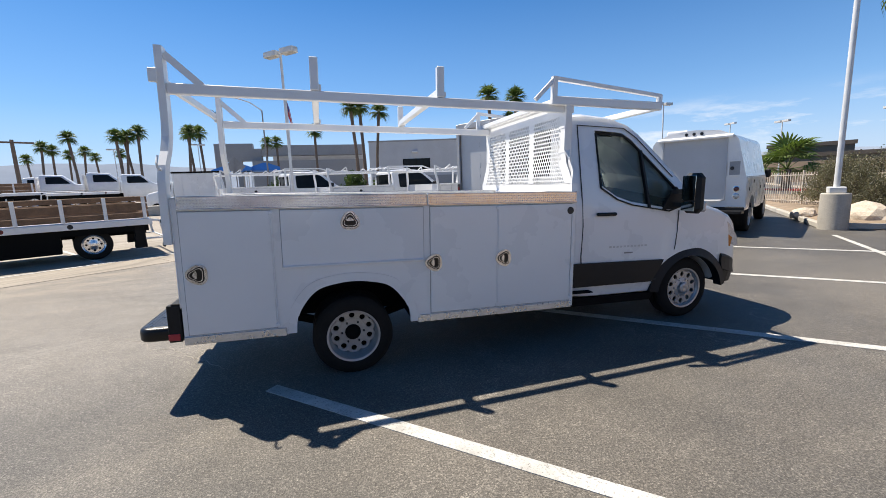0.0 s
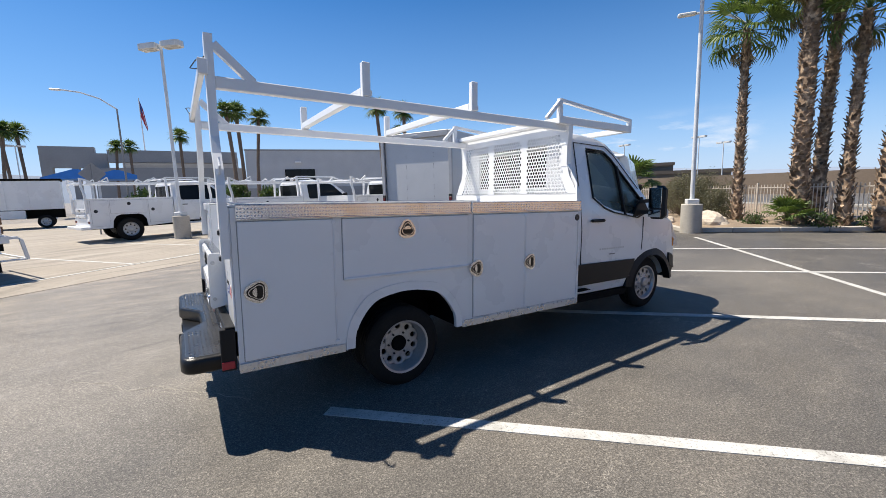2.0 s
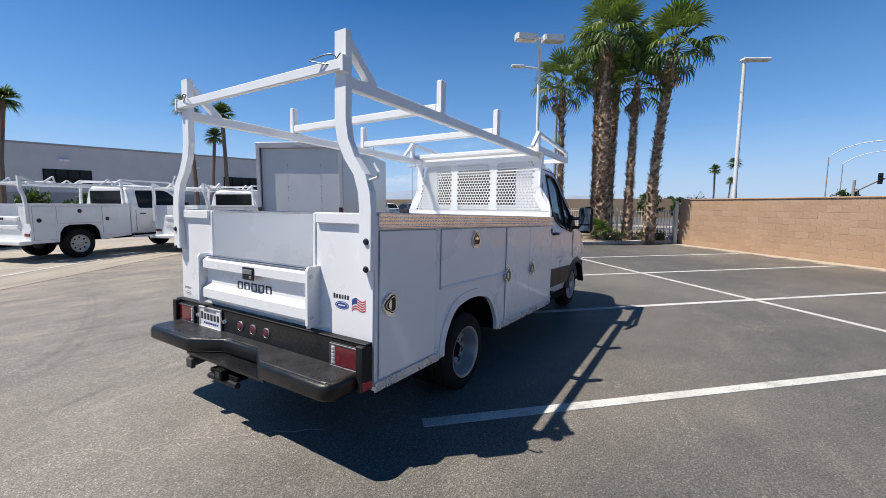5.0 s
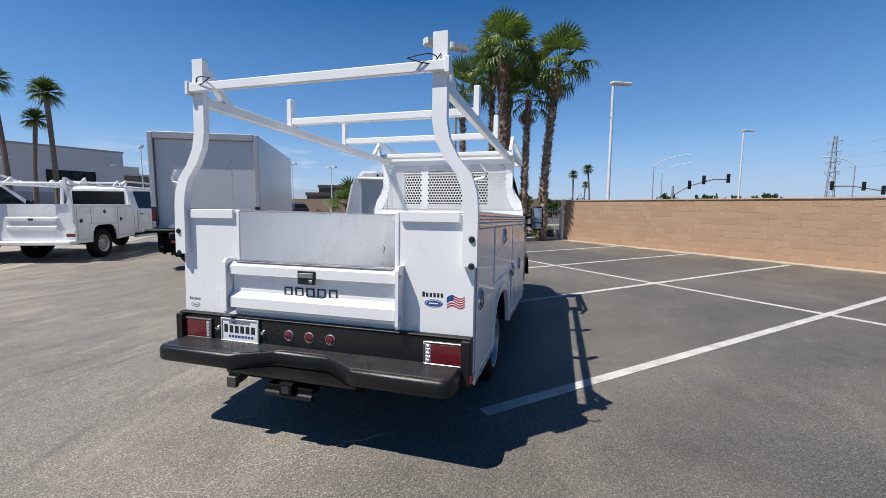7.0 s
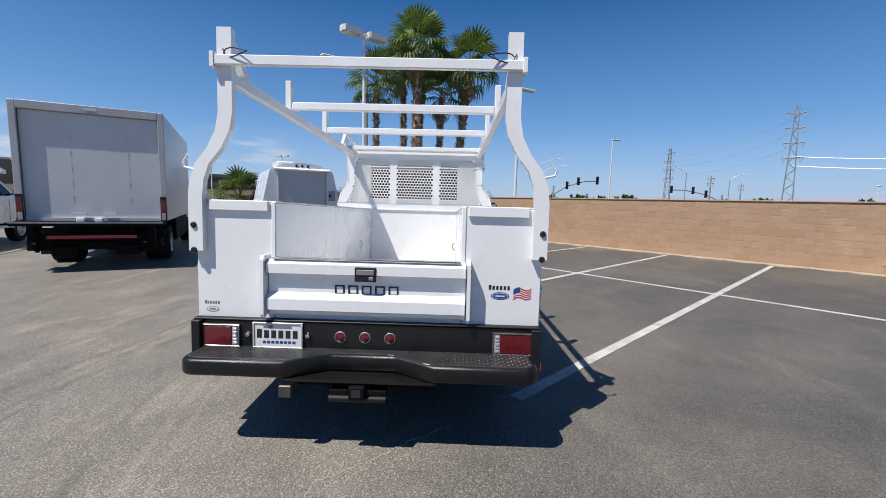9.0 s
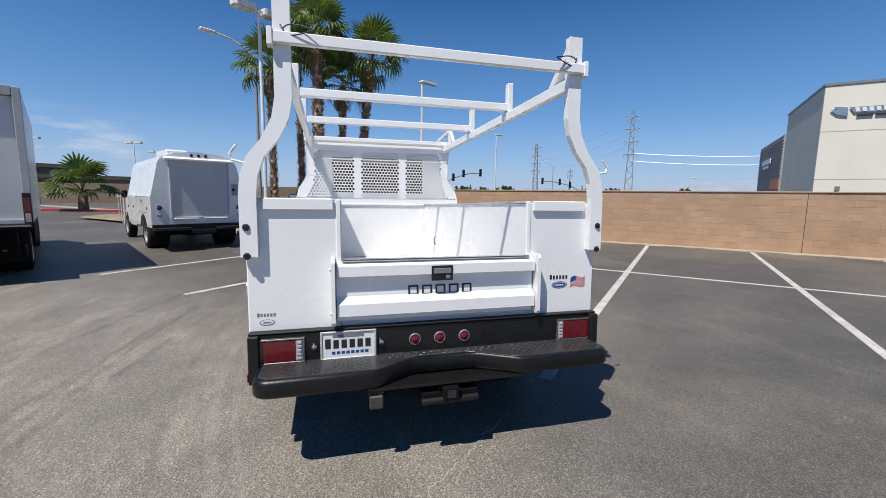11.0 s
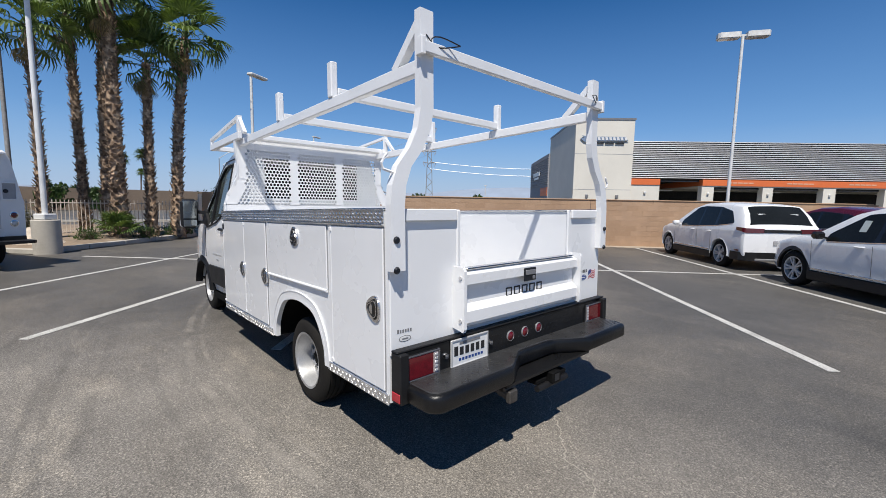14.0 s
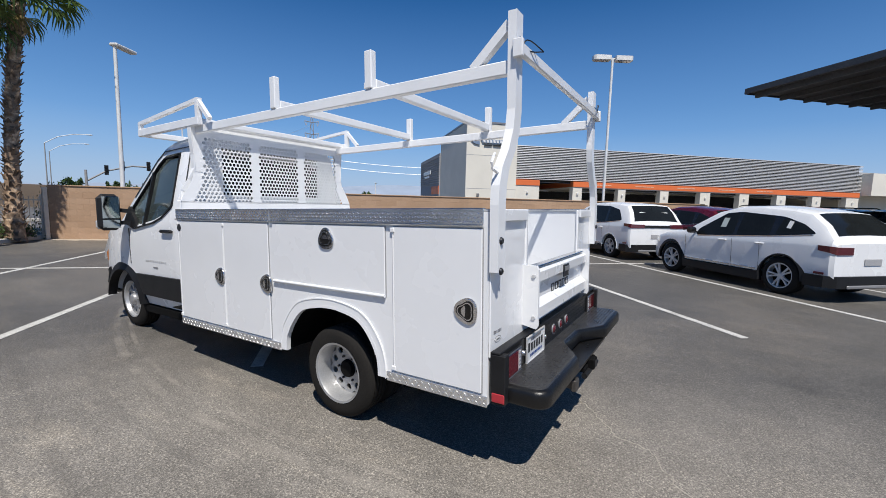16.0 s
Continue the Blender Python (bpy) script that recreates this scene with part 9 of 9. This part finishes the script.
    part("side_sign", Geo().box(14.5, 19.0, -8.9, -8.84, 5.0, 5.45).box(15.2, 18.2, -8.9, -8.84, 4.6, 4.85), M_PLATE, t, "pale plain sign on the side block")
    for v in (-10.2, -12.6):
        part("wall_lamp", Geo().box(-0.5, -0.25, v - 0.1, v + 0.1, 2.2, 2.5, 0.03), M_GREYINK, t)
    # lower white wing past the louvres
    part("white_wing", Geo().box(-1, 12, -75, -54.6, 3.6, 6.0).box(2, 12, -75, -54.6, 0, 3.6), M_CREAM, t, "low white wing with an overhang")
    part("dark_roof", Geo().box(8, 20, -80, -58, 6.0, 7.2), M_BLDG2, t)
    return t


service_centre()


# solar canopy whose edge comes into view
def solar_canopy():
    t = thing("solar_canopy", "dark steel canopy with panels seen from below", "canopy", LOT @ pose(11.1, -15.6, 0))
    part("roof", Geo().box(-13, 0, -26, 0, 6.5, 6.62), M_DARKSTEEL, t, "dark panel roof")
    part("fascia", Geo().box(-13, 0.02, 0.0, 0.04, 6.44, 6.66).box(0.0, 0.04, -26, 0.0, 6.44, 6.66), M_DARKSTEEL, t)
    for k in range(9):
        part("purlin", Geo().box(-12.9, -0.1, -0.5 - k * 1.3, -0.38 - k * 1.3, 6.3, 6.499), M_DARKSTEEL, t)
    for k in range(3):
        part("beam", Geo().box(-5.9, -5.5, -2.2 - k * 8, -0.6, 5.95, 6.299) if k == 0 else Geo().box(-12.5, -0.6, -2.2 - k * 8, -1.9 - k * 8, 5.9, 6.299), M_DARKSTEEL, t)
        part("post", Geo().box(-5.9, -5.5, -4.25 - k * 8, -3.85 - k * 8, 0, 5.95), M_DARKSTEEL, t)
    return t


solar_canopy()


# ---- mountains ----
g = Geo()
vs, fs = [], []
NM = 160
for k in range(NM):
    a = 2 * math.pi * k / NM
    az = math.degrees(a)
    base = 60 + 45 * noise.noise((math.cos(a) * 4, math.sin(a) * 4, 3)) + 18 * noise.noise((math.cos(a) * 14, math.sin(a) * 14, 5))
    boost = 65 * math.exp(-((az - 305) / 14) ** 2) + 105 * math.exp(-((az - 112) / 18) ** 2) + 45 * math.exp(-((az - 30) / 12) ** 2)
    h = max(25, base * 0.7 + boost)
    for r, z in ((2200, -5), (2320, h * 0.6), (2420, h), (2500, -5)):
        vs.append((r * math.cos(a), r * math.sin(a), z))
for k in range(NM):
    for j in range(3):
        fs.append([k * 4 + j, k * 4 + j + 1, ((k + 1) % NM) * 4 + j + 1, ((k + 1) % NM) * 4 + j])
g.add(vs, fs, smooth=True)
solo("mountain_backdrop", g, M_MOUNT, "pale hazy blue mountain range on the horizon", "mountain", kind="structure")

# ---- blocks of the wall, laid last ----
BL, BH = 0.4, 0.2
block = Geo().box(0, 0.03, 0.0015, BL - 0.0015, 0.002, BH - 0.002, 0.003).mesh("block")
block.materials.append(M_BLOCK)
half_block = Geo().box(0, 0.03, 0.005, BL / 2 - 0.005, 0.004, BH - 0.004, 0.006).mesh("half_block")
half_block.materials.append(M_BLOCK)
rest = Geo()
count = 0
rng = random.Random(11)
for row in range(9):
    v = WALL_V1 - (BL if row % 2 == 0 else BL / 2)
    first = row % 2 == 1
    while v > WALL_V0 - BL:
        z = row * BH
        proud = rng.uniform(-0.001, 0.003)
        if v > 10.6 - 12.8 and count < 300:
            o = part("block", block, M_BLOCK, wall_south)
            o.matrix_local = pose(WALL_U + 0.002 - proud, v, z)
            count += 1
        else:
            rest.box(WALL_U + 0.002 - proud, WALL_U + 0.02, v + 0.0015, v + BL - 0.0015, z + 0.002, z + BH - 0.002, 0.003)
        v -= BL
    if first:
        o = part("block", half_block, M_BLOCK, wall_south)
        o.matrix_local = pose(WALL_U + 0.002, WALL_V1 - BL / 2, row * BH)
o = part("far_blocks", rest, M_BLOCK, wall_south)
o["kind"] = "stuff"
part("control_joint", Geo().box(WALL_U - 0.004, WALL_U + 0.02, -5.378, -5.366, 0.0, 1.8), M_BOLT, wall_south, "dark upright control joint")
part("cap_course", Geo().box(WALL_U - 0.03, WALL_U + 0.2, WALL_V0, WALL_V1, 1.8, WALL_H, 0.008), M_BLOCK, wall_south)
